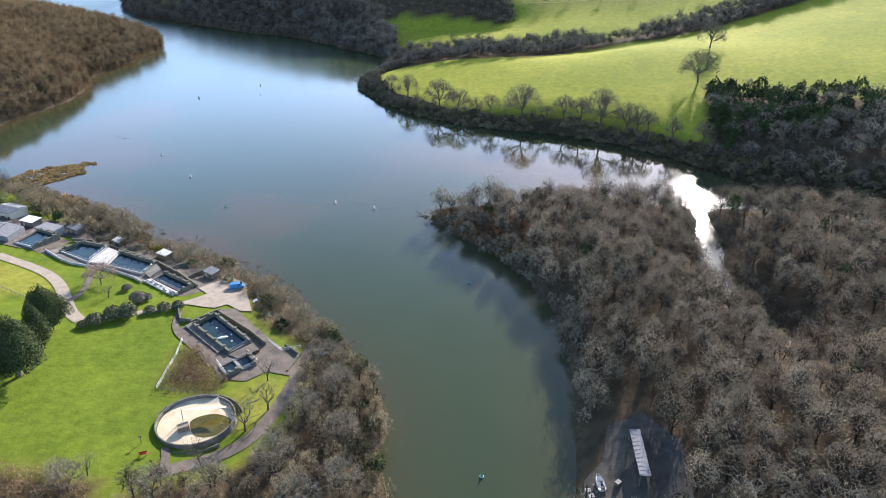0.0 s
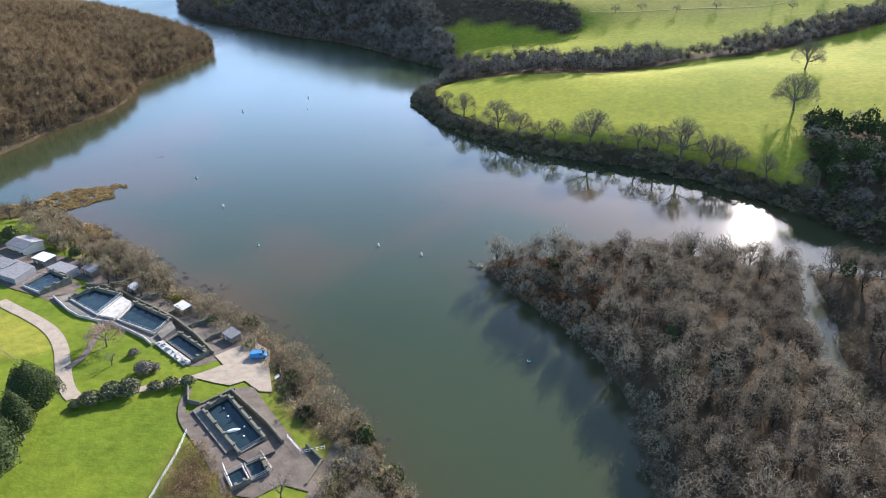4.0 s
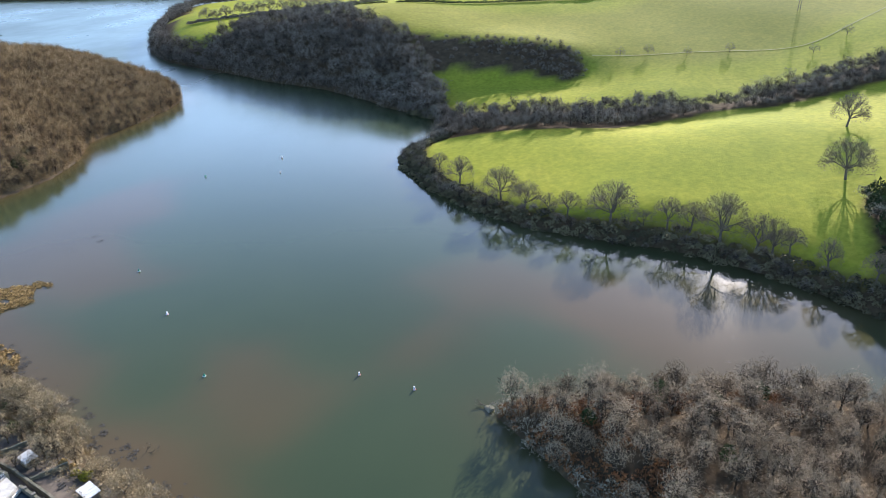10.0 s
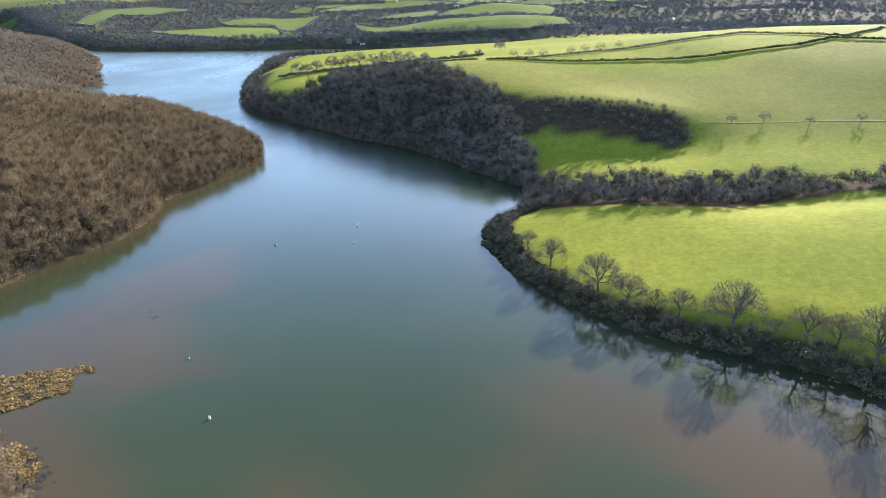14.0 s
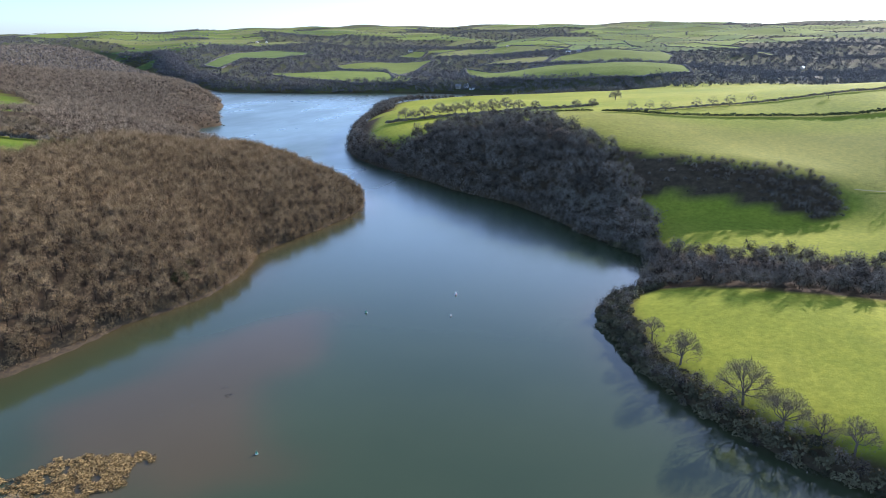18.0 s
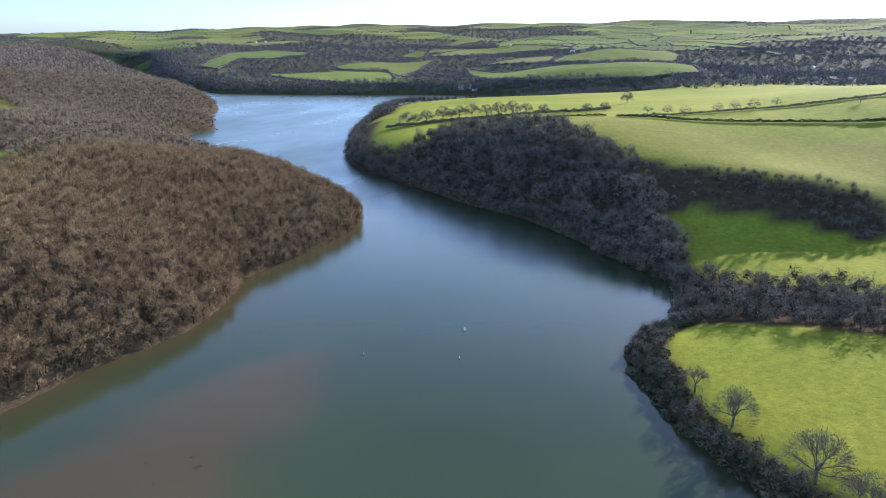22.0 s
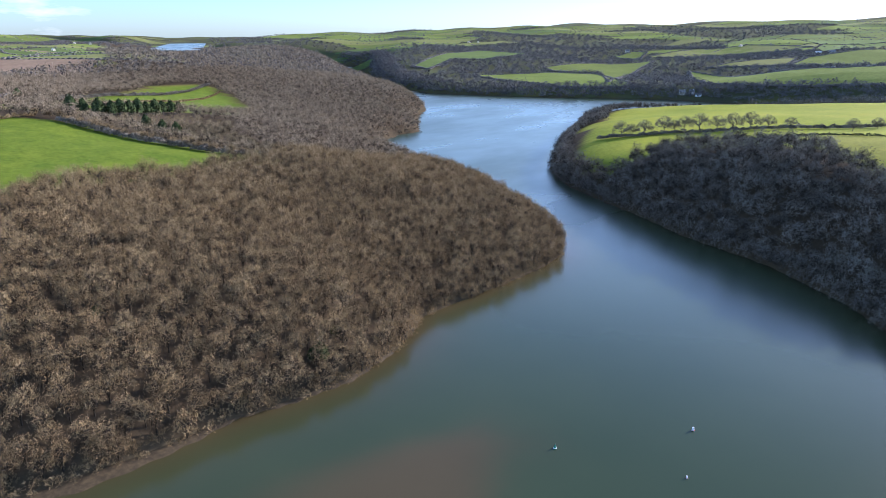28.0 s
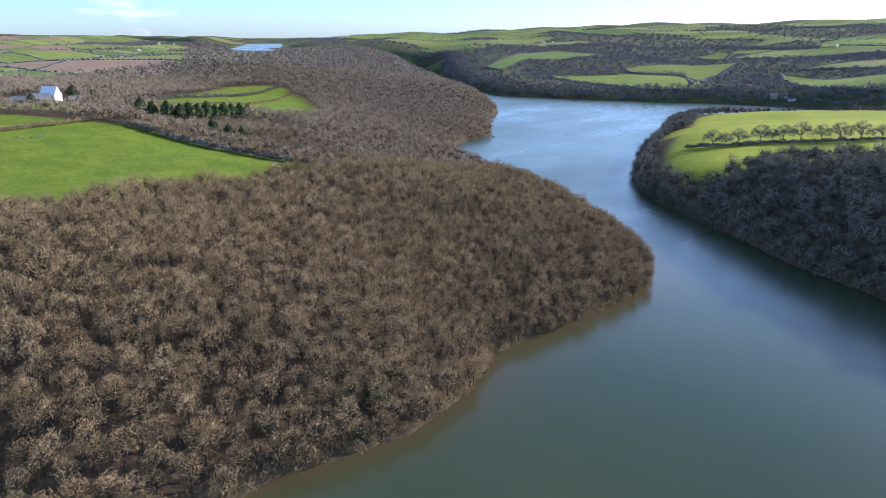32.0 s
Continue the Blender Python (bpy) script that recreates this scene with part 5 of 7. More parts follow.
# ---------------------------------------------------------------- single trees
def oak_parts(seed, high, wide, limbs=8, subs=5, sprays=30, thick=0.095, low=0.24):
    """Trunk with sinuous limbs, and the twigs that make the crown."""
    g = np.random.default_rng(seed)
    wood_p, wood_f, base, ends = [], [], 0, []

    def stick(a, b, ra, rb, sides=4):
        nonlocal base
        p, f = bar(a, b, ra, rb, sides)
        wood_p.append(p)
        wood_f.append(f + base)
        base += len(p)

    fork = np.array([g.uniform(-0.04, 0.04) * high, g.uniform(-0.04, 0.04) * high, high * low])
    stick((0, 0, -0.8), fork, high * 0.032, high * 0.024, 7)
    for i in range(limbs):
        az, el = 2 * np.pi * (i + g.uniform(-0.3, 0.3)) / limbs, np.radians(g.uniform(12, 78))
        goal = fork + np.array([np.cos(az) * np.cos(el) * wide, np.sin(az) * np.cos(el) * wide, np.sin(el) * high * (0.92 - low)]) * g.uniform(0.6, 0.72)
        bend = fork + (goal - fork) * 0.5 + g.normal(0, 0.055, 3) * wide * 1.6
        stick(fork, bend, high * 0.015, high * 0.010)
        stick(bend, goal, high * 0.010, high * 0.006)
        for _ in range(subs):
            at = bend + (goal - bend) * g.uniform(0.0, 1.0)
            tip = fork + (goal - fork) * g.uniform(1.15, 1.45) + g.normal(0, 0.3, 3) * (wide, wide, high * 0.22)
            off = (tip - fork) / (wide, wide, high * (0.95 - low))
            tip = fork + (tip - fork) / max(1, np.linalg.norm(off))
            tip[2] = max(tip[2], high * (low - 0.02))
            knee = (at + tip) / 2 + g.normal(0, 0.035, 3) * wide
            stick(at, knee, high * 0.0055, high * 0.0038, 3)
            stick(knee, tip, high * 0.0038, high * 0.002, 3)
            ends.append((at, tip))
    n = len(ends) * sprays
    s, t = (np.repeat(np.array(v), sprays, 0) for v in zip(*ends))
    root = s + (t - s) * g.uniform(0.3, 1.0, (n, 1)) + g.normal(0, 0.03, (n, 3)) * wide
    az, el = g.uniform(0, 2 * np.pi, n), np.arcsin(g.uniform(0.0, 1.0, n))
    dome = np.stack([np.cos(az) * np.cos(el) * wide, np.sin(az) * np.cos(el) * wide, np.sin(el) * high * (0.96 - low)], 1)
    root = np.where(g.random((n, 1)) < 0.55, fork + dome * g.uniform(0.78, 1.0, (n, 1)), root)
    out = (root - fork) / np.linalg.norm(root - fork, axis=1, keepdims=True)
    way = out * 0.7 + g.normal(0, 0.6, (n, 3)) + (0, 0, 0.15)
    way /= np.linalg.norm(way, axis=1, keepdims=True)
    side = np.cross(way, g.normal(0, 1, (n, 3)))
    side /= np.linalg.norm(side, axis=1, keepdims=True)
    long, broad = g.uniform(0.08, 0.2, (n, 1)) * wide, thick * g.uniform(0.5, 1.2, (n, 1))
    twig = np.stack([root - side * broad, root + side * broad, root + way * long], 1).reshape(-1, 3)
    return np.concatenate(wood_p), np.concatenate(wood_f), twig, np.arange(n * 3).reshape(-1, 3)


BARK = twigs("dark_oak_bark", (0.15, 0.13, 0.10), (0.08, 0.07, 0.055))


def bare_thing(name, label, seed, high, wide, mat, group="", **more):
    wp, wf, tp, tf = oak_parts(seed, high, wide, **more)
    ob = new(name)
    tagged(ob, label, "tree", group)
    part("trunk", soup("trunk", wp, wf, [BARK], tint=np.full(len(wp), 0.5)), BARK, ob)
    part("crown", soup("crown", tp, tf, [mat], tint=np.repeat(np.random.default_rng(seed).uniform(0.2, 1, len(tf)), 3)), mat, ob)
    return ob


def stand(first, rows):
    """The first tree and its copies: x, y, size, turn."""
    for k, (x, y, size, turn) in enumerate(rows):
        ob = first if k == 0 else copy_thing(first, pose(x, y, level(x, y), 0, 0, turn))
        ob.matrix_basis = pose(x, y, level(x, y), 0, 0, turn) @ Matrix.Diagonal((size, size, size, 1))


SHORE_OAKS = "oaks along the field shore"
stand(bare_thing("oak_tree", "spreading bare oak on the field bank above the water", 1, 17, 10.0, TWIG_OAK, SHORE_OAKS, limbs=10, subs=6, sprays=58, thick=0.065),
      [(38, 357.5, 1.12, 0), (-7, 384, 0.95, 130), (137, 377, 1.1, 60), (3, 373, 0.82, 250)])
stand(bare_thing("oak_tree", "tall domed bare oak with a straight trunk on the bank", 2, 18.5, 9.4, TWIG_OAK, SHORE_OAKS, limbs=10, subs=6, sprays=60, thick=0.065, low=0.24),
      [(78, 342.5, 1.12, 0), (162, 436, 0.95, 80), (-27, 406, 0.75, 200)])
stand(bare_thing("oak_tree", "slender leaning bare oak on the field bank", 3, 14.5, 7.0, TWIG_OAK, SHORE_OAKS, limbs=7, subs=7, sprays=44, thick=0.06, low=0.3),
      [(60, 352, 1.0, 0), (68, 349, 0.95, 110), (21, 364, 0.85, 220), (51, 355, 0.5, 40), (99, 329, 0.8, 300), (-38, 424, 0.7, 10), (119, 308, 0.85, 150)])
stand(bare_thing("oak_tree", "thin many-stemmed bare tree on the field bank", 4, 16, 6.4, TWIG_OAK, SHORE_OAKS, limbs=8, subs=7, sprays=40, thick=0.06, low=0.16),
      [(89, 335, 1.0, 0), (94, 332, 0.95, 70), (109, 320, 0.75, 160), (13, 369, 0.6, 20)])
stand(bare_thing("hedge_tree", "bare hedgerow oak between the river fields", 5, 13, 7.8, TWIG_DARK, "hedgerow oaks", limbs=9, subs=6, sprays=30, thick=0.12),
      [(-337, 867, 1.2, 0), (-329, 875, 0.9, 20), (-320, 882, 1.1, 40), (-307, 898, 1.25, 90), (-300, 906, 0.9, 120), (-293, 913, 1.15, 140), (-281, 920, 1.3, 200), (-267, 927, 1.05, 250), (-254, 930, 1.2, 280), (-239, 932, 1.25, 300), (-224, 934, 1.0, 20), (-205, 934, 0.8, 60),
       (-150, 880, 0.8, 10), (-135, 895, 0.7, 60), (-124, 1000, 1.0, 100)])
stand(bare_thing("thorn_tree", "small wind-clipped thorn tree in the pasture", 6, 7.5, 4.0, TWIG_DARK, "pasture thorns", limbs=6, sprays=16, thick=0.09),
      [(80, 615, 1.0, 0), (100, 615, 1.1, 60), (126, 607, 0.9, 120), (156, 608, 0.95, 200), (-72, 803, 1.2, 30), (-58, 795, 1.3, 80), (-33, 812, 1.2, 10),
       (-20, 815, 1.3, 300), (-6, 819, 1.4, 50), (12, 835, 1.1, 140), (70, 822, 1.0, 70), (-88, 812, 1.2, 220), (206, 590, 1.0, 40), (235, 610, 1.1, 90)])
stand(bare_thing("bay_tree", "pale bare tree at the head of the little bay", 7, 9, 5.5, TWIG_FAWN, limbs=9, sprays=20, thick=0.07), [(-42, 503, 1.0, 0)])
TWIG_PINK = twigs("pinkish_cherry_twigs", (0.44, 0.31, 0.24), (0.26, 0.18, 0.13))
stand(bare_thing("garden_tree", "pinkish-brown bare cherry tree on the lawn", 8, 7.5, 5.0, TWIG_PINK, "lawn trees", limbs=10, sprays=44, thick=0.05), [(-107.5, 177, 1.05, 0)])
stand(bare_thing("garden_tree", "small thin bare tree with grey bark on the lawn", 9, 6.5, 3.6, TWIG_GREY, "lawn trees", limbs=6, sprays=14, thick=0.03),
      [(-45, 131.5, 1.1, 0), (-42, 120, 1.3, 90), (-101.5, 169, 0.7, 30), (-51, 101.5, 1.2, 200), (-45, 112.5, 1.35, 140), (-72, 97, 0.9, 50)])


stand(bare_thing("thorn_tree", "dense fawn-grey thorn tree leaning over the shore", 21, 8.0, 6.4, TWIG_FAWN, "shore thorns", limbs=11, sprays=56, thick=0.06, low=0.1),
      [(-134, 231, 1.0, 0), (-124, 226, 1.05, 80), (-114, 219.5, 0.85, 160), (-163, 238, 1.0, 230), (-172, 244, 1.05, 300), (-155, 236, 0.75, 40)])
stand(bare_thing("thorn_tree", "spreading bare thorn bush on the shore bank", 22, 5.2, 4.8, TWIG_FAWN, "shore thorns", limbs=11, sprays=40, thick=0.05, low=0.08),
      [(-91, 203.5, 1.1, 0), (-84, 200.5, 1.0, 70), (-76, 196.5, 0.9, 150), (-100, 209, 0.8, 200), (-57, 181, 1.1, 20), (-51, 173, 1.2, 100), (-44, 162, 1.2, 190), (-142, 236, 0.8, 240), (-36, 155, 1.1, 10)])
stand(bare_thing("thorn_tree", "tall grey bare tree in the shore thicket", 23, 8.5, 4.6, TWIG_GREY, "shore thorns", limbs=8, sprays=40, thick=0.055, low=0.14),
      [(-31, 140, 1.0, 0), (-27, 128, 1.1, 60), (-33, 118, 1.05, 120), (-24, 112, 1.1, 200), (-36, 102, 1.15, 260), (-47, 95, 1.0, 310), (-22, 98, 1.1, 40), (-57, 92, 1.0, 90), (-29, 92, 1.1, 170), (-74, 94, 0.75, 20), (-77, 96, 0.6, 50)])


def leafy(name, label, category, seed, high, wide, count, size, mat, rows, group="", trunk=True, cone=0.0):
    """An evergreen: a short trunk and a crown of leaf sprays."""
    g = np.random.default_rng(seed)
    p, f, _ = clump(g, high, wide, count, size, 0.5)
    p2, f2, _ = clump(g, high * 0.92, wide * 0.86, count // 2, size * 1.2, 0.8)
    p, f = np.concatenate([p, p2]), np.concatenate([f, f2 + len(p)])
    if cone:
        k = np.clip(p[:, 2] / high, 0, 1)
        p[:, :2] *= (1.08 - cone * k ** 1.5)[:, None]
    ob = new(name)
    tagged(ob, label, category, group)
    part("trunk", tube(bmesh.new(), (0, 0, -0.4), (0, 0, high * 0.55), wide * 0.07 + 0.05, 0.05, 7), TIMBER, ob)
    part("crown", soup("crown", p, f, [mat], tint=np.repeat(g.uniform(0, 1, len(f)), 3)), mat, ob)
    stand(ob, rows)


leafy("cypress", "big dark dome-shaped cypress at the lawn's edge", "conifer", 11, 13.5, 6.0, 14000, 0.30, CONIFER,
      [(-102.5, 127, 1.3, 0), (-105.5, 112, 1.2, 90), (-107, 148, 1.05, 200)], "lawn conifers", cone=0.5)
leafy("cypress", "narrow dark cypress between two larger ones", "conifer", 12, 11, 2.8, 5200, 0.26, CONIFER, [(-103.5, 138.5, 1.3, 0)], "lawn conifers", cone=0.55)
SHRUB_LEAF = twigs("grey_green_shrub_leaves", (0.17, 0.175, 0.10), (0.05, 0.058, 0.03))
leafy("shrub", "rounded grey-green evergreen shrub beside the path", "shrub", 13, 3.2, 2.4, 700, 0.36, SHRUB_LEAF,
      [(-97.5, 153, 1.05, 0), (-94.2, 156.6, 1.25, 50), (-91, 158.6, 1.3, 120), (-86, 161.2, 0.75, 10), (-82.8, 163, 0.85, 80), (-79.2, 164.4, 0.85, 170), (-100, 151, 0.6, 20)], "path shrubs")
leafy("shrub", "purple-brown rounded shrub on the lawn", "shrub", 14, 3.2, 2.4, 900, 0.30, TWIG_DARK, [(-92, 167.5, 1.1, 0), (-98.5, 174.5, 0.7, 60), (-90, 169, 0.7, 30)], "lawn shrubs")
leafy("gorse_bush", "yellow flowering gorse bush by the waterside terrace", "bush", 15, 1.9, 1.7, 340, 0.35, GORSE, [(-102, 207, 1.0, 0), (-105, 208, 0.7, 70)], "gorse")
leafy("pampas", "pale pampas clump by the waterside terrace", "grass", 16, 2.2, 1.2, 300, 0.4, REED, [(-109, 210, 1.0, 0), (-106.5, 209.5, 0.8, 60)], "pampas")
leafy("holly_tree", "dark green holly in the oak wood's edge", "tree", 17, 7.5, 4.0, 700, 0.8, EVERGREEN, [(-249, 404, 1.0, 0), (-255, 418, 0.6, 90), (-300, 352, 0.6, 10)], "hollies")
leafy("holly_tree", "green ivy-clad tree in the shore thicket", "tree", 18, 5.5, 2.8, 600, 0.6, IVY,
      [(-32, 152, 1.0, 0), (-24, 142, 0.9, 50), (-18, 118, 0.8, 120), (-16, 106, 0.9, 200), (-36, 158, 0.7, 70), (-158, 234, 1.0, 20), (-148, 228, 0.8, 60), (-141, 224, 0.7, 100), (-174, 233, 1.1, 30), (-128, 220, 0.6, 0)], "ivied trees")
leafy("pine_tree", "dark green pine in the shelter belt", "conifer", 19, 11, 4.2, 320, 1.6, CONIFER,
      [(-637, 502, 1.3, 0), (-628, 507, 1.15, 40), (-620, 515, 1.3, 80), (-617, 524, 1.2, 120), (-621, 533, 1.3, 160), (-624, 542, 1.2, 60), (-627, 551, 1.35, 10), (-630, 560, 1.15, 90), (-636, 571, 1.3, 50),
       (-643, 582, 1.2, 130), (-650, 594, 1.25, 90), (-657, 606, 1.1, 20), (-560, 520, 0.95, 200), (-530, 526, 0.9, 230), (-545, 524, 0.85, 260), (-775, 500, 1.2, 0), (-700, 445, 0.9, 30), (-742, 505, 1.0, 70)], "shelter belt pines", cone=0.4)

# ---------------------------------------------------------------- the ponds
draped("pavement", [(-158, 214), (-148, 214), (-136, 213), (-127, 209), (-115, 205.5), (-96, 195), (-84, 183), (-76, 176), (-69, 185), (-72, 193), (-80, 197), (-95, 204.5), (-112, 214), (-132, 224), (-155, 228)],
       PAVING, 0.16, "worn grey tarmac terrace between ponds and shore")
draped("pavement", [(-141, 199), (-134, 204), (-127, 210), (-115, 206), (-96, 195.5), (-84, 183.5), (-76, 176.5), (-80.5, 172.5), (-84, 172.2), (-97, 181), (-107, 186.6), (-119, 190), (-129, 193.6)],
       PAVING, 0.05, "worn grey paving between the pools")
draped("pavement", [(-75, 152.5), (-68.5, 164.5), (-63, 166), (-56, 158), (-46, 147), (-39, 143), (-40, 134), (-46, 135), (-50, 130.5), (-57, 130.5), (-61, 138), (-71, 148)],
       PAVING, 0.16, "grey paving round the seal pool")
draped("pavement", [(-184, 226), (-178, 214), (-166, 206), (-152, 202), (-141, 199), (-134, 203), (-134, 209), (-140, 213), (-158, 214), (-155, 228), (-168, 235)],
       PAVING, 0.16, "worn brown yard between the sanctuary buildings")
draped("pavement", [(-136.4, 199.8), (-132.6, 196.8), (-128.8, 193.8), (-123.8, 191), (-119.5, 190.2), (-113.5, 189.4), (-107, 186.8), (-100, 183.2), (-97, 180.8), (-95.5, 183.5), (-98.5, 186), (-112, 191.5), (-119, 192.6), (-131, 199.5), (-134, 203.5)],
       CONCRETE, 0.2, "pale concrete walkway beside the pools")
draped("road", [(-80, 167.5), (-74, 174), (-78, 178), (-74, 184), (-70, 187), (-65, 184), (-62.5, 176), (-58, 165), (-61, 164.5), (-66, 168), (-69, 165.5), (-73, 166)],
       GRAVEL, 0.22, "pale gravel turning yard")
ribbon("path", [(-150, 194), (-143, 190.5), (-137, 188), (-126, 182), (-118, 174), (-112, 165), (-106, 157), (-102, 154)], 3.6, GRAVEL, 0.16, "pale curving gravel drive")
ribbon("path", [(-106, 157), (-102, 154), (-96, 157), (-86, 162), (-78, 168), (-73, 174)], 2.4, GRAVEL, 0.19, "pale gravel path across the lawn")
ribbon("path", [(-111, 165), (-110, 171), (-113, 181), (-116, 190)], 1.8, PAVING, 0.19, "narrow tarmac path to the ponds")
ribbon("path", [(-78, 163), (-77, 156), (-74, 150), (-66, 143), (-60, 136)], 1.7, PAVING, 0.24, "grey path beside the seal pool wall")
ribbon("path", [(-37, 150), (-38, 138), (-39, 126), (-42, 112), (-48, 104), (-58, 99)], 3.2, PAVING, 0.16, "brown tarmac lane along the slope")
ribbon("path", [(-60, 106), (-58, 101), (-60, 97)], 1.8, PAVING, 0.2, "short path below the round enclosure")


def pool(label, corners, walls, wall=0.5, high=0.7, piers=3.0):
    """A walled pond: water and four walls; walls: P pale with a steel rail, S mossy stone with piers, C bare concrete."""
    c = np.array(corners, float)
    p = np.concatenate([c, c.mean(0)[None], (c + np.roll(c, -1, 0)) / 2])
    top = float(height(p[:, 0], p[:, 1]).max()) + 0.15
    ob = thing("seal_pool", label, "pool", *c.mean(0), top, group="sanctuary pools")
    q = c - c.mean(0)
    bm = bmesh.new()
    bm.faces.new([bm.verts.new((x, y, -0.04)) for x, y in q])
    part("water_surface", bm, POOL, ob, "dark blue-green water")
    for kind, a, b in zip(walls, q, np.roll(q, -1, 0)):
        up = high * (1.5 if kind == "S" else 0.8 if kind == "P" else 0.5)
        w = part("wall", between(a, b, wall * (1.3 if kind == "S" else 0.7), up + 2.0, -2.0), {"P": PALE_WALL, "S": STONE, "C": CONCRETE}[kind], ob)
        length = math.hypot(*(b - a))
        n = max(2, int(length / (piers if kind == "S" else 2.0)))
        turn = math.atan2(b[1] - a[1], b[0] - a[0])
        for k in range(n):
            x, y = a + (b - a) * (k + 0.5) / n
            if kind == "S":
                pier = part("pier", boxed((0.5, 0.75, 0.5), (x, y, up - 0.1), turn, 0.08), STONE, ob)
                part("cap", boxed((0.6, 0.85, 0.1), (x, y, up + 0.4), turn, 0.03), CONCRETE, pier)
            elif kind == "P":
                part("post", boxed((0.07, 0.07, 0.9), (x, y, up), turn, 0.01), STEEL, ob)
        if kind != "S":
            part("rail", tube(bmesh.new(), (*a, up + 0.85), (*b, up + 0.85), 0.035, sides=5), STEEL, ob)
            part("rail", tube(bmesh.new(), (*a, up + 0.45), (*b, up + 0.45), 0.035, sides=5), STEEL, ob)
    return ob


pool("dark pool between mossy walls and a flat-roofed pump house", [(-150, 204), (-147, 213.5), (-138, 209.5), (-141.5, 200.5)], "CSSP")
pool("teal pond with a pale curved wall on the lawn side", [(-132, 199.5), (-128, 206), (-117.5, 203), (-119, 192)], "SSPP")
pool("deep blue seal pool with whitewashed ends", [(-112.5, 191), (-112, 200), (-97, 192.5), (-98.5, 185.5)], "PSCP")
pool("long narrow pool with a rubble-strewn white margin", [(-93.5, 182.3), (-91.5, 186), (-80, 178.3), (-82, 174.5)], "CSSC", 0.45)
pool("large deep seal pool with stone parapet and steps", [(-71, 154.5), (-67, 160), (-53.5, 147), (-57.5, 142)], "SSCS", 0.5, 0.7, 4.2)
pool("small square holding pool with railings", [(-58, 135.2), (-55.3, 138), (-52.4, 134.4), (-55, 131.6)], "CCSC", 0.35, 0.6, 1.8)
pool("small square holding pool beside another", [(-55, 138.6), (-52.4, 141), (-49.4, 137.2), (-52, 134.8)], "CSCC", 0.35, 0.6, 1.8)
# rocks heaped on the long pool's margin
RUBBLE = np.random.default_rng(41)
for k in range(22):
    s = RUBBLE.uniform(0.0, 1.0)
    x, y = -95.2 + 12.2 * s + RUBBLE.uniform(-0.6, 0.6), 181.0 - 8.2 * s + RUBBLE.uniform(-0.6, 0.6)
    if k == 0:
        bm = bmesh.new()
        bmesh.ops.create_icosphere(bm, subdivisions=1, radius=0.5)
        for v in bm.verts:
            v.co *= 0.8 + 0.5 * noise.noise(v.co * 3.1)
        me = bpy.data.meshes.new("rubble_stone")
        bm.to_mesh(me)
        bm.free()
        me.materials.append(PALE_WALL)
        rubble = tagged(new("rubble_stone", me), "pale rough stone on the long pool's margin", "stone", "pool margin stones")
        ob = rubble
    else:
        ob = copy_thing(rubble, Matrix.Identity(4))
    ob.matrix_basis = pose(x, y, level(x, y) + 0.75, 20 * k, 0, 67 * k) @ Matrix.Scale(RUBBLE.uniform(0.6, 1.5), 4)


def slab(label, corners, mat, lift=0.45, name="terrace_slab"):
    c = np.array(corners, float)
    z = float(height(c[:, 0], c[:, 1]).max())
    bm = bmesh.new()
    low = [bm.verts.new((x, y, z - 1.5)) for x, y in c]
    up = [bm.verts.new((x, y, z + lift)) for x, y in c]
    bm.faces.new(up)
    for k in range(len(c)):
        j = (k + 1) % len(c)
        bm.faces.new((low[k], low[j], up[j], up[k]))
    bmesh.ops.recalc_face_normals(bm, faces=bm.faces)
    me = bpy.data.meshes.new(name)
    bm.to_mesh(me)
    bm.free()
    me.materials.append(mat)
    return tagged(new(name, me), label, "terrace")


slab("white haul-out terrace beside the blue pool", [(-118.5, 192), (-117, 202.4), (-113, 200), (-113.4, 191)], PALE_WALL, 0.7)
slab("narrow white margin of the long pool", [(-96.2, 180.8), (-94.4, 182.2), (-82.8, 174.0), (-84.0, 172)], PALE_WALL, 0.35)
slab("concrete bridge deck between two pools", [(-97.6, 185.2), (-96.4, 191.5), (-93.4, 188), (-95, 182.8)], CONCRETE, 1.0)
slab("flat concrete roof over the pump house", [(-149, 214.5), (-147, 219), (-139, 216), (-140.5, 211.5)], ROOF_GREY, 2.2)
slab("long flat grey shed roof beside the dark pool", [(-163, 208), (-161, 217), (-151.5, 213), (-152.5, 204.5)], ROOF_GREY, 1.5)
slab("stone terrace at the seal pool's end", [(-57.5, 141), (-52.5, 146.5), (-50, 143.5), (-54.5, 139.6)], PAVING, 0.4)
slab("pale concrete beach inside the seal pool", [(-73.4, 154.2), (-71.4, 156.2), (-59, 143.4), (-60.4, 141.6)], CONCRETE, 0.4)
# rows of low stone walls that divide the terrace
for a, b in (((-127, 209.5), (-121, 215)), ((-113, 204), (-107.5, 209.5)), ((-101, 197.5), (-96, 203)), ((-92, 191), (-86.5, 196.5)), ((-84, 184.5), (-79.5, 190.5))):
    ob = thing("stone_wall", "low mossy stone wall across the terrace", "wall", *a, group="terrace walls")
    o = ob.matrix_world.translation
    for k in range(4):
        p, q = (np.array(a) * (1 - s) + np.array(b) * s - (o.x, o.y) for s in (k / 4 + 0.02, k / 4 + 0.23))
        part("wall_run", between(p, q, 0.5, 1.5 + 0.15 * (k % 2), -0.6, 0.1), STONE, ob)

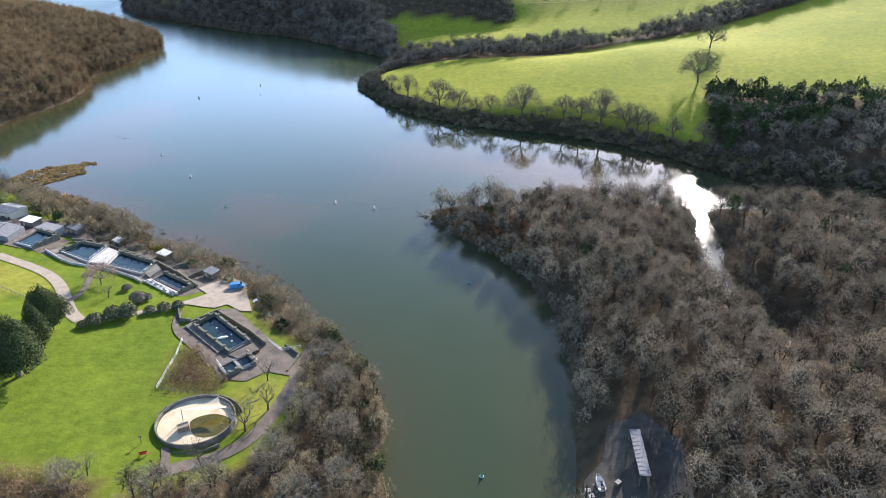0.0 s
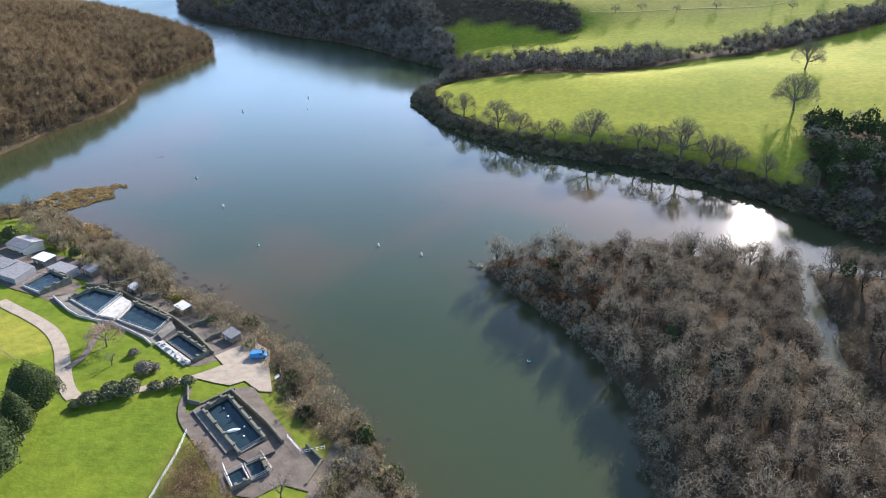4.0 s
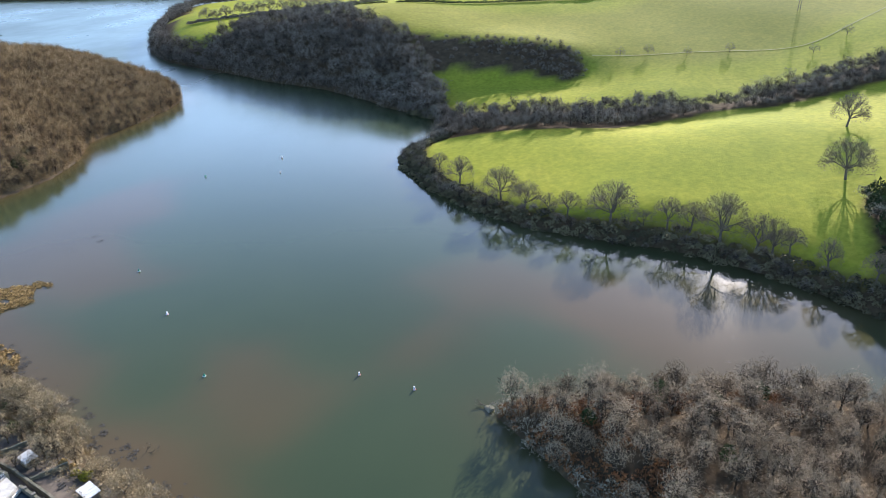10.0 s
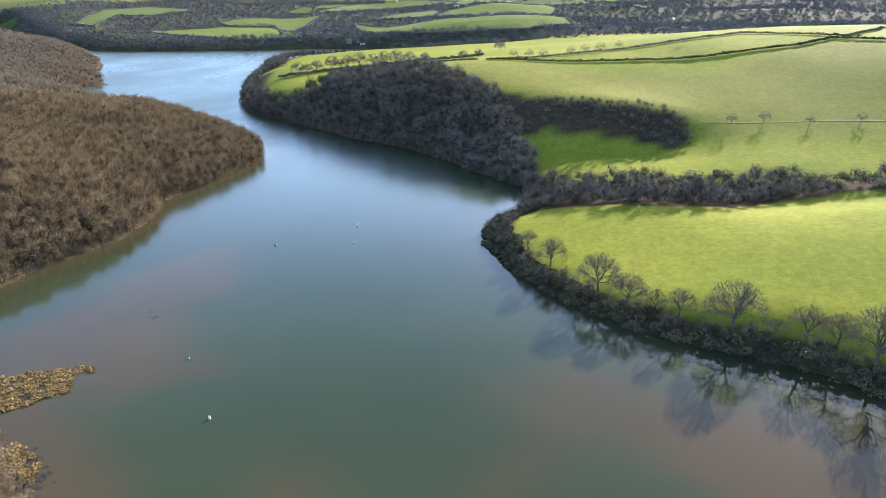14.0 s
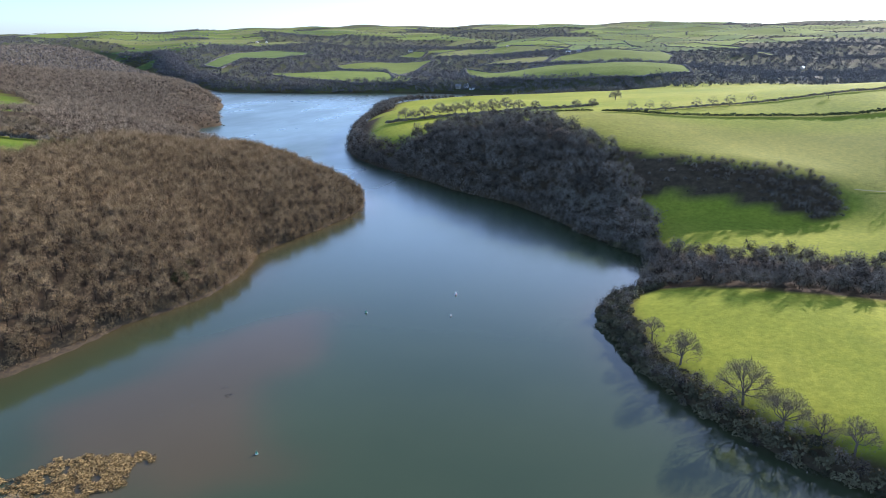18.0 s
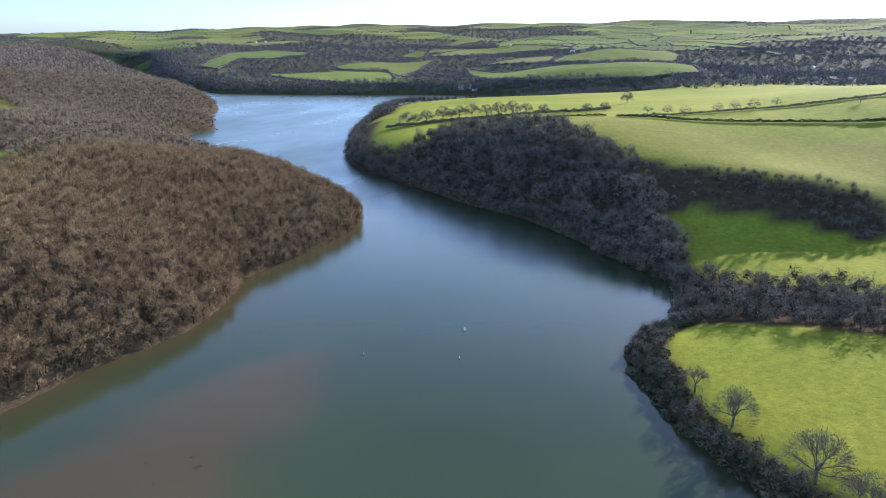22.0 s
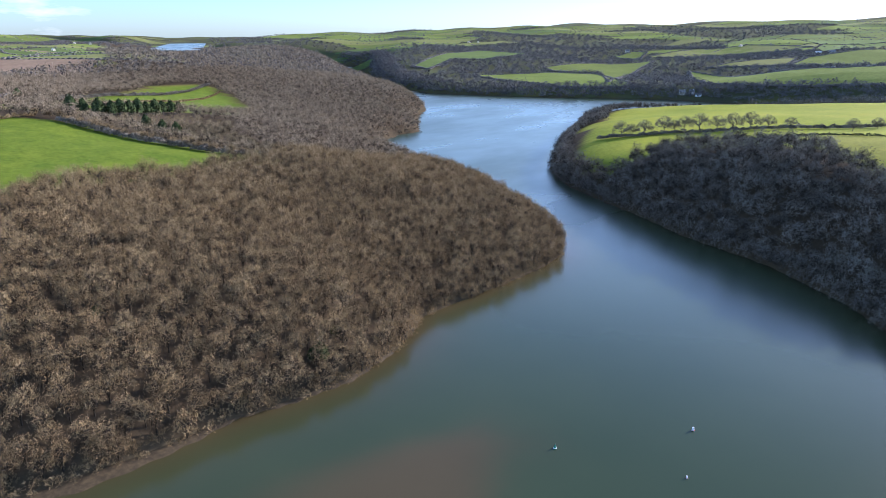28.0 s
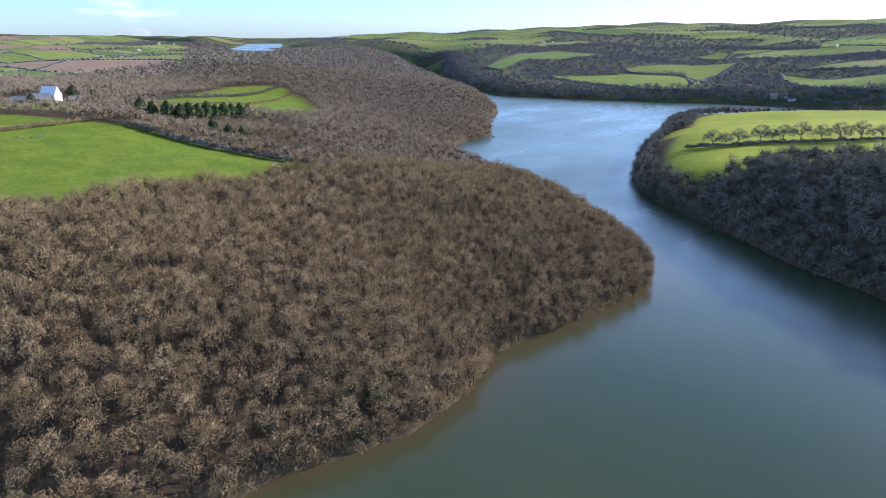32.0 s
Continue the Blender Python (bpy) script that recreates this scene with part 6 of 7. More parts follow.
# white floats and inflatable things on the seal pool
for k, (x, y, s) in enumerate([(-61.5, 149, 1.0), (-64.5, 153.5, 0.5), (-59.5, 150.5, 0.45), (-66.5, 156, 0.4), (-58.5, 147.5, 0.5)]):
    bm = bmesh.new()
    bmesh.ops.create_uvsphere(bm, u_segments=12, v_segments=8, radius=1.0, matrix=Matrix.Diagonal((1.6 * s if k == 0 else 0.6 * s, 0.5 * s, 0.28 * s + 0.05, 1)))
    me = bpy.data.meshes.new("pool_float")
    bm.to_mesh(me)
    bm.free()
    me.materials.append(WHITE_PAINT)
    ob = tagged(new("pool_float", me), "white plastic float lying on the seal pool" if k else "long white float board on the seal pool", "float", "pool floats")
    ob.matrix_world = pose(x, y, bpy.data.objects["seal_pool.004"].matrix_world.translation.z + 0.05, 0, 0, 25 + 40 * k)


def fence(label, line, mat=WHITE_PAINT, gap=1.6, high=1.1, rails=2):
    ob = thing("fence", label, "fence", *line[0])
    o = ob.matrix_world.translation
    for (ax, ay), (bx, by) in zip(line[:-1], line[1:]):
        n = max(1, round(math.hypot(bx - ax, by - ay) / gap))
        at = [(ax + (bx - ax) * k / n, ay + (by - ay) * k / n) for k in range(n + 1)]
        z = height(np.array([p[0] for p in at]), np.array([p[1] for p in at])) - o.z
        for (x, y), h in zip(at, z):
            part("post", boxed((0.11, 0.11, high + 0.4), (x - o.x, y - o.y, h - 0.3), 0, 0.02), mat, ob)
        for r in range(rails):
            bm = bmesh.new()
            for k in range(n):
                tube(bm, (at[k][0] - o.x, at[k][1] - o.y, z[k] + high * (r + 1) / rails - 0.08), (at[k + 1][0] - o.x, at[k + 1][1] - o.y, z[k + 1] + high * (r + 1) / rails - 0.08), 0.04, sides=4)
            part("rail", bm, mat, ob)
    return ob


fence("white post and rail fence beside the scrub bank", [(-69.5, 125), (-70, 132), (-70.3, 139), (-71.5, 147)])
fence("grey rail fence below the scrub bank", [(-69.5, 125), (-62, 124.5), (-55, 124.5)], TIMBER)
fence("pale railings round the holding pools", [(-59.5, 138), (-55, 132), (-49, 138.5), (-53, 143)], STEEL, 1.3)
fence("white rail fence along the lane edge", [(-49, 149), (-44.5, 144.5), (-40, 147)], WHITE_PAINT)
fence("dark estate fence across the dry lawn", [(-150, 176), (-135, 171), (-120, 163)], TIMBER, 2.2)
fence("timber fence on the shore side of the yard", [(-72, 194), (-66, 189), (-61.5, 181), (-58, 172), (-53, 162)], TIMBER, 2.0)


def kerb_wall(label, line, thick, high, mat=STONE):
    ob = thing("stone_wall", label, "wall", *line[0])
    o = ob.matrix_world.translation
    for a, b in zip(line[:-1], line[1:]):
        z = min(level(*a), level(*b)) - o.z
        part("wall_run", between((a[0] - o.x, a[1] - o.y), (b[0] - o.x, b[1] - o.y), thick, high + 0.8, z - 0.5, 0.08), mat, ob)
    return ob


kerb_wall("mossy stone parapet on the terrace edge", [(-133, 209.5), (-126, 209), (-117, 205.2), (-106, 199.5), (-97, 194.4), (-88, 187.5), (-79, 179.2)], 0.6, 1.3)
kerb_wall("pale low curved wall between pools and lawn", [(-137, 199.5), (-133, 196.5), (-129, 193.4), (-124, 190.6), (-119.5, 189.8), (-113.5, 189), (-107, 186.4), (-100, 182.8), (-96.8, 180.2)], 0.35, 0.6, PALE_WALL)
kerb_wall("stone parapet with piers beside the seal pool", [(-67, 162.5), (-61, 157.5), (-55, 152.5), (-49.5, 147)], 0.5, 1.2)
kerb_wall("low stone wall under the grass bank", [(-79, 164), (-76, 157.5), (-73, 157), (-67, 163.5)], 0.45, 0.9)
kerb_wall("brown stone retaining wall of the round garden", [(-44, 147), (-39.5, 143), (-41, 136)], 0.5, 0.8)


def hut(label, x, y, long, wide, high, turn, roof, wall=TIMBER, fall=0.25):
    """A small hut with a lean roof, a door and a window."""
    ob = thing("hut", label, "hut", x, y, level(x, y) + 0.1, turn, "sanctuary huts")
    part("body", boxed((long, wide, high), (0, 0, -0.4)), wall, ob)
    bm = boxed((long + 0.5, wide + 0.5, 0.14), (0, 0, high - 0.4), 0, 0.03)
    for v in bm.verts:
        v.co.z += v.co.y / wide * fall
    r = part("roof", bm, roof, ob)
    for k in range(int(long / 0.9)):
        b2 = boxed((0.06, wide + 0.5, 0.05), (-long / 2 + 0.45 + 0.9 * k, 0, high - 0.26), 0, 0.0)
        for v in b2.verts:
            v.co.z += v.co.y / wide * fall
        part("batten", b2, roof, r)
    d = part("door", boxed((0.85, 0.07, 1.9), (-long * 0.2, -wide / 2 - 0.03, -0.3)), PALE_WALL, ob)
    part("handle", boxed((0.05, 0.06, 0.14), (-long * 0.2 + 0.3, -wide / 2 - 0.09, 0.6)), STEEL, d)
    w = part("window", boxed((0.9, 0.06, 0.7), (long * 0.22, -wide / 2 - 0.03, 0.55)), WHITE_PAINT, ob)
    part("pane", boxed((0.78, 0.03, 0.58), (long * 0.22, -wide / 2 - 0.075, 0.61), 0, 0), GLASS_DARK, w)
    return ob


hut("grey-roofed timber hut in shade by the shore", -136, 218, 5.6, 3.4, 2.6, -28, ROOF_GREY)
hut("small hut with a white sheet roof by the shore", -117, 209.5, 3.6, 2.5, 2.4, -30, ROOF_WHITE)
hut("timber hut with a white sheet roof on the terrace", -97.5, 201, 4.3, 2.8, 2.4, -32, ROOF_WHITE)
hut("kiosk with a grey ribbed roof beside the yard", -77, 187.5, 4.2, 3.0, 2.6, -35, ROOF_GREY)
hut("open shed with a white roof beside the sheds", -154, 221, 6.0, 4.0, 2.8, -20, ROOF_WHITE, CONCRETE)
hut("low grey shed against the bank", -163, 214, 7.0, 4.5, 2.4, -20, ROOF_GREY, CONCRETE)


def house(name, label, x, y, long, wide, high, turn, wall, roof, storeys=1, gable=0.5, chimney=True, category="house", group="", z=None):
    """Walls, a pitched roof of two slopes, windows by storey, a door and a chimney."""
    ob = thing(name, label, category, x, y, (level(x, y) if z is None else z) - 0.3, turn, group)
    part("wall", boxed((long, wide, high), (0, 0, -1.0)), wall, ob)
    bm = bmesh.new()
    top, up = high - 1.0, wide * gable
    for sx in (-1, 1):
        a, b, c = (bm.verts.new((sx * long / 2, sy, sz)) for sy, sz in ((-wide / 2, top), (wide / 2, top), (0, top + up)))
        bm.faces.new((a, b, c))
    vs = bm.verts[:]
    bm.faces.new((vs[0], vs[1], vs[4], vs[3]))
    part("gable", bm, wall, ob)
    for sy in (-1, 1):
        bm = bmesh.new()
        e, t = 0.35, 0.16
        pts = [(-long / 2 - e, sy * (wide / 2 + e), top - e * 2 * gable), (long / 2 + e, sy * (wide / 2 + e), top - e * 2 * gable), (long / 2 + e, 0, top + up), (-long / 2 - e, 0, top + up)]
        lo = [bm.verts.new(p) for p in pts]
        hi = [bm.verts.new((p[0], p[1], p[2] + t)) for p in pts]
        bm.faces.new(lo)
        bm.faces.new(hi)
        for k in range(4):
            bm.faces.new((lo[k], lo[(k + 1) % 4], hi[(k + 1) % 4], hi[k]))
        r = part("roof", bm, roof, ob)
        if chimney and sy > 0:
            c = part("chimney", boxed((0.8, 0.8, 2.0), (long * 0.3, 0, top + up - 0.8)), wall, r)
    n = max(2, int(long / 3))
    for s in range(storeys):
        for sy in (-1, 1):
            for k in range(n):
                wx, wz = -long / 2 + long * (k + 0.5) / n, 0.3 + s * 2.6
                w = part("window", boxed((1.1, 0.1, 1.2), (wx, sy * (wide / 2 + 0.04), wz)), WHITE_PAINT, ob)
                part("pane", boxed((0.95, 0.05, 1.05), (wx, sy * (wide / 2 + 0.1), wz + 0.07), 0, 0), GLASS_DARK, w)
    part("door", boxed((1.0, 0.1, 2.0), (long * 0.1, -wide / 2 - 0.05, -0.7)), TIMBER, ob)
    return ob


house("house", "cream rendered house with a low grey roof by the shore", -166, 229, 9, 7, 4.0, -20, CREAM, ROOF_GREY, 1, 0.12, False, group="sanctuary buildings")
house("house", "low grey-roofed sanctuary building", -177, 220, 10, 6, 3.4, -20, CONCRETE, ROOF_GREY, 1, 0.2, False, group="sanctuary buildings")

# the round enclosure with its shade sail
ring_x, ring_y = -56.3, 114.0
ob = thing("round_enclosure", "round walled enclosure with sandy floor and brown pool", "enclosure", ring_x, ring_y, level(ring_x, ring_y))
bm = bmesh.new()
bmesh.ops.create_circle(bm, cap_ends=True, segments=48, radius=8.1, matrix=Matrix.Translation((0, 0, 0.65)))
part("floor", bm, SAND, ob)
for k in range(24):
    a0, a1 = 2 * math.pi * k / 24, 2 * math.pi * (k + 1) / 24
    p, q = (8.5 * math.cos(a0), 8.1 * math.sin(a0)), (8.5 * math.cos(a1), 8.1 * math.sin(a1))
    part("wall_panel", between(p, q, 0.3, 2.7, -1.2, 0.03), CONCRETE, ob)
    if 1 < k < 21:
        p, q = (10.0 * math.cos(a0), 9.5 * math.sin(a0)), (10.0 * math.cos(a1), 9.5 * math.sin(a1))
        part("outer_kerb", between(p, q, 0.3, 1.7, -1.1, 0.03), STONE, ob)
bm = bmesh.new()
pts = [(3.4 + 4.4 * math.cos(a) * (1 + 0.12 * math.sin(3 * a)), -1.2 + 3.7 * math.sin(a)) for a in np.linspace(0, 2 * math.pi, 28, endpoint=False)]
bm.faces.new([bm.verts.new((x, y, 0.70)) for x, y in pts])
part("pool_basin", bm, MURK, ob, "brown shallow water")
part("shelter", boxed((2.4, 1.6, 1.3), (-1.8, -2.6, 0.65), 0.5), TIMBER, ob, "dark timber shelter")
ob = thing("shade_sail", "tan triangular sailcloth stretched over the round enclosure", "shade sail", ring_x, ring_y, level(ring_x, ring_y))
CORNERS = [Vector((-2.8, 0.2, 3.7)), Vector((3.8, 5.0, 3.5)), Vector((7.0, 2.0, 3.1))]
bm = bmesh.new()
n = 10
grid = {}
for i in range(n + 1):
    for j in range(n + 1 - i):
        u, v = i / n, j / n
        w = 1 - u - v
        p = CORNERS[0] * w + CORNERS[1] * u + CORNERS[2] * v
        pull = 1 - 0.28 * (u * v + v * w + w * u) * 3 * (1 - 27 * u * v * w * 0.9)
        mid = (CORNERS[0] + CORNERS[1] + CORNERS[2]) / 3
        p = mid + (p - mid) * pull
        p.z -= 1.6 * (u * v + v * w + w * u)
        grid[i, j] = bm.verts.new(p)
for i in range(n):
    for j in range(n - i):
        bm.faces.new((grid[i, j], grid[i + 1, j], grid[i, j + 1]))
        if i + j < n - 1:
            bm.faces.new((grid[i + 1, j], grid[i + 1, j + 1], grid[i, j + 1]))
for f in bm.faces:
    f.smooth = True
cloth = part("sailcloth", bm, SAIL, ob)
for c in CORNERS:
    part("mast", tube(bmesh.new(), (c.x * 1.06, c.y * 1.06, -0.5), (c.x * 1.02, c.y * 1.02, c.z + 0.3), 0.09), STEEL, ob)


def bench(label, x, y, turn, mat=TIMBER):
    ob = thing("bench", label, "bench", x, y, level(x, y) + 0.1, turn, "benches")
    part("seat", boxed((1.6, 0.45, 0.07), (0, 0, 0.42)), mat, ob)
    part("backrest", boxed((1.6, 0.06, 0.4), (0, 0.24, 0.5)), mat, ob)
    for sx in (-0.65, 0.65):
        part("leg", boxed((0.08, 0.42, 0.5), (sx, 0, -0.08)), mat, ob)


bench("red-painted bench by the round enclosure", -63.5, 103.2, 20, RED_PAINT)
bench("white bench on the shore lawn", -58.6, 171, 60, WHITE_PAINT)
bench("timber bench by the seal pool path", -65, 141, 45)
bench("timber bench on the terrace", -105, 203, 60)
bench("timber bench under the terrace wall", -90, 192, 60)
ob = thing("signpost", "dark wooden signpost standing on the lawn", "signpost", -65.5, 107)
part("post", boxed((0.16, 0.16, 2.4), (0, 0, -0.4)), TIMBER, ob)
part("board", boxed((0.7, 0.06, 0.4), (0, -0.1, 1.5)), TIMBER, ob)

# the blue van
ob = thing("van", "bright blue panel van parked on the gravel yard", "van", -66.5, 179.5, level(-66.5, 179.5) + 0.24, 15)
PROFILE = [(-2.15, 0.35), (-2.2, 1.2), (-2.12, 1.82), (-1.9, 1.9), (0.7, 1.9), (0.95, 1.84), (1.55, 1.2), (2.15, 1.02), (2.25, 0.8), (2.25, 0.35)]
bm = bmesh.new()
sides = []
for y, k in ((-0.88, 1.0), (-0.80, 1.02), (0.80, 1.02), (0.88, 1.0)):
    sides.append([bm.verts.new((x * (0.985 if abs(y) > 0.85 else 1), y * (0.9 if z > 1.5 else 1), z)) for x, z in PROFILE])
for a, b in zip(sides[:-1], sides[1:]):
    for k in range(len(PROFILE)):
        j = (k + 1) % len(PROFILE)
        bm.faces.new((a[k], a[j], b[j], b[k]))
bm.faces.new(sides[0])
bm.faces.new(sides[-1])
part("body", bm, BLUE_PAINT, ob)
part("windscreen", boxed((0.78, 1.35, 0.03), (0, 0, 0), 0, 0), GLASS_DARK, ob).matrix_basis = pose(1.27, 0, 1.54, 0, 47, 0)
for sy in (-1, 1):
    part("side_window", boxed((0.75, 0.03, 0.42), (0.75, sy * 0.835, 1.32), 0, 0), GLASS_DARK, ob)
    part("wing_mirror", boxed((0.1, 0.2, 0.18), (1.25, sy * 0.98, 1.2)), TYRE, ob)
    part("headlight", boxed((0.14, 0.3, 0.18), (2.19, sy * 0.62, 0.78)), LEAD_LIGHT, ob)
    part("tail_light", boxed((0.06, 0.12, 0.4), (-2.2, sy * 0.76, 1.0)), RED_PAINT, ob)
    for wx in (-1.35, 1.4):
        wheel = part("wheel", tube(bmesh.new(), (wx, sy * 0.70, 0.31), (wx, sy * 0.90, 0.31), 0.32, 0.32, 18), TYRE, ob)
        part("rim", tube(bmesh.new(), (wx, sy * 0.89, 0.31), (wx, sy * 0.915, 0.31), 0.19, 0.17, 14), STEEL, wheel)
part("bumper", boxed((0.14, 1.7, 0.22), (2.25, 0, 0.32)), TYRE, ob)
part("rear_window", boxed((0.03, 1.2, 0.45), (-2.17, 0, 1.3), 0, 0), GLASS_DARK, ob)

# ---------------------------------------------------------------- afloat and along the shores
def buoy(label, rows, paint, can=False):
    """A mooring buoy: float, cone or drum, topmark and ring."""
    first = None
    for x, y, s in rows:
        if first is None:
            first = new("buoy")
            tagged(first, label, "buoy", "channel buoys")
            part("float", tube(bmesh.new(), (0, 0, -0.3), (0, 0, 0.25), 0.75, 0.78, 14), paint, first)
            part("cone" if not can else "drum", tube(bmesh.new(), (0, 0, 0.25), (0, 0, 1.7), 0.62, 0.10 if not can else 0.42, 14), paint, first)
            part("topmark", tube(bmesh.new(), (0, 0, 1.7), (0, 0, 2.15), 0.06, 0.06, 6), STEEL, first)
            part("band", tube(bmesh.new(), (0, 0, 0.22), (0, 0, 0.34), 0.80, 0.76, 14), WHITE_PAINT if not can else RED_PAINT, first)
            first.matrix_basis = pose(x, y, 0) @ Matrix.Scale(s, 4)
        else:
            copy_thing(first, pose(x, y, 0)).matrix_basis = pose(x, y, 0) @ Matrix.Scale(s, 4)


buoy("green conical channel buoy floating on the creek", [(-142, 311, 0.65), (-91.5, 249, 0.65), (-159.5, 417, 0.75), (6, 189, 0.6), (7, 106, 0.6)], GREEN_PAINT)
buoy("white and red can buoy floating on the creek", [(-47.5, 253, 0.6), (-31, 247.5, 0.6), (-117.5, 281.5, 0.6), (-129.5, 452, 0.7), (-123, 427, 0.45)], WHITE_PAINT, True)
wr = np.random.default_rng(5)
wrx, wry, _ = scatter(wr, ((-160, 120), (-20, 260)), 1.5, lambda x, y, d: (d < -0.3) & (d > -7) & (inland(x, y, 1) > -7) & (wr.random(x.shape) < 0.16 + 0.35 * (np.sin(x * 0.5) * np.sin(y * 0.43 + 1) > 0.25)))
grove("wrack", "dark seaweed and sunken branches in the shallows", wr, (wrx, wry, 0 * wrx - 0.02), [(p * (1, 1, 0.12), f, w) for p, f, w in (clump(wr, 0.5, 0.8, 26, 0.55) for _ in range(4))], [WRACK], (0.5, 1.5), category="seaweed")
sbx, sby = np.array([-184, -182, -186, -205, -203, -186, -176, -171, -184, -178, -28, -34, 74, 66, 60]), np.array([330, 331, 332, 352, 320, 348, 340, 336, 318, 326, 246, 232, 270, 281, 268])
grove("wrack", "dark weed patches on the silt shoal", wr, (sbx.astype(float), sby.astype(float), 0.0 * sbx - 0.05), [(p * (1, 1, 0.1), f, w) for p, f, w in (clump(wr, 0.5, 0.9, 26, 0.5) for _ in range(3))], [WRACK], (0.6, 1.6), category="seaweed")


def fallen(label, x, y, turn, long, z=0.25):
    wp, wf, tp, tf = oak_parts(31 + int(long), long, long * 0.35, limbs=5, subs=3, sprays=3, low=0.4)
    ob = thing("fallen_tree", label, "fallen tree", x, y, z, turn, "stranded trees")
    m = np.array(Matrix.Rotation(radians(84), 3, "Y"))
    part("trunk", soup("trunk", wp @ m.T, wf, [BARK], tint=np.full(len(wp), 0.2)), BARK, ob)
    part("branches", soup("branches", tp @ m.T, tf, [BARK], tint=np.full(len(tp), 0.3)), BARK, ob)


fallen("dead stranded tree lying on the shore", -54, 183, 25, 5)
fallen("dark sunken branch in the shallows", -96, 217, 20, 7, -0.45)
fallen("fallen bare branch at the wooded point", -10, 241, 160, 5)

# the muddy beach under the western wood
BEACH = plain("pebbly_mud", (0.085, 0.060, 0.030), (0.032, 0.024, 0.014), 0.6, 0.9, relief=0.4)
line = np.array([(-300, 268), (-278, 288), (-265, 306), (-258, 322), (-254, 340), (-252, 354), (-250, 368), (-246, 380), (-243, 390), (-240, 400), (-239, 410), (-240, 424), (-241, 435)], float)
steps = np.linspace(0, len(line) - 1, 160)
line = np.stack([np.interp(steps, np.arange(len(line)), line[:, k]) for k in (0, 1)], 1)
flow = np.gradient(line, axis=0)
flow /= np.linalg.norm(flow, axis=1, keepdims=True)
out_by = np.stack([flow[:, 1], -flow[:, 0]], 1)
reach = (4.0 * np.clip((362 - line[:, 1]) / 20, 0, 1) + 0.9 + 0.6 * np.sin(steps * 2.7) + 0.5 * np.sin(steps * 9.1)) * np.clip(np.minimum(steps, steps[-1] - steps) / 0.6, 0.1, 1)
rows = np.stack([np.c_[line - out_by * 2.5, np.full(160, 0.75)], np.c_[line + out_by * reach[:, None] * 0.4, np.full(160, 0.38)],
                 np.c_[line + out_by * reach[:, None] * 0.85, np.full(160, 0.12)], np.c_[line + out_by * (reach[:, None] + 0.5), np.full(160, -0.2)]], 1).reshape(-1, 3)
k = (np.arange(159)[:, None] * 4 + np.arange(3)[None]).ravel()
tagged(new("beach", soup("beach", rows, np.stack([k, k + 1, k + 5, k + 4], 1), [BEACH], smooth=True)), "narrow brown pebbly mud beach below the oak wood", "beach", kind="structure")

# rocks at the points
rock_rng = np.random.default_rng(9)
first_rock = None
for k, (x, y) in enumerate([(-62, 457), (-61, 452), (-59, 446), (-63, 461), (-10, 240.5), (-620, 912), (-626, 872), (-618, 852)]):
    if first_rock is None:
        bm = bmesh.new()
        bmesh.ops.create_icosphere(bm, subdivisions=2, radius=1.0)
        for v in bm.verts:
            v.co *= 0.75 + 0.5 * noise.noise(v.co * 1.7)
        me = bpy.data.meshes.new("shore_rock")
        bm.to_mesh(me)
        bm.free()
        me.materials.append(STONE)
        first_rock = tagged(new("shore_rock", me), "pale weathered rock at the point's tip", "rock", "shore rocks")
        ob = first_rock
    else:
        ob = copy_thing(first_rock, Matrix.Identity(4))
    s = rock_rng.uniform(0.9, 1.8)
    ob.matrix_basis = pose(x, y, 0.1, 0, 0, 77 * k) @ Matrix.Diagonal((s * 1.3, s, s * 0.6, 1))

# ---------------------------------------------------------------- boat yard under the wood
# Yard tone darkened: shade under the trees is put into the colour.
draped("pavement", [(27, 96), (28.5, 104), (33, 108), (36, 118), (44, 120), (50, 110), (48, 94)], plain("shade_dark_yard", (0.085, 0.075, 0.06), (0.045, 0.042, 0.035), 0.4, 0.95), 0.18, "shaded grey boat yard hardstanding")
ob = thing("boat_shed", "long grey-roofed open boat shed under the trees", "shed", 40.0, 106.2, level(40.0, 106.2), -4)
for sx, sy in ((-0.9, -6.4), (0.9, -6.4), (-0.9, 0), (0.9, 0), (-0.9, 6.4), (0.9, 6.4)):
    part("post", boxed((0.18, 0.18, 3.6), (sx, sy, -0.6)), TIMBER, ob)
bm = boxed((2.3, 13.4, 0.12), (0, 0, 2.9), 0, 0.02)
for v in bm.verts:
    v.co.z += v.co.x * 0.08
roof = part("roof", bm, ROOF_GREY, ob)
for k in range(12):
    part("batten", boxed((2.3, 0.06, 0.05), (0, -6.4 + 1.16 * k, 3.01), 0, 0), ROOF_GREY, roof)
part("back_wall", boxed((0.1, 13, 3.2), (0.95, 0, -0.6)), TIMBER, ob)


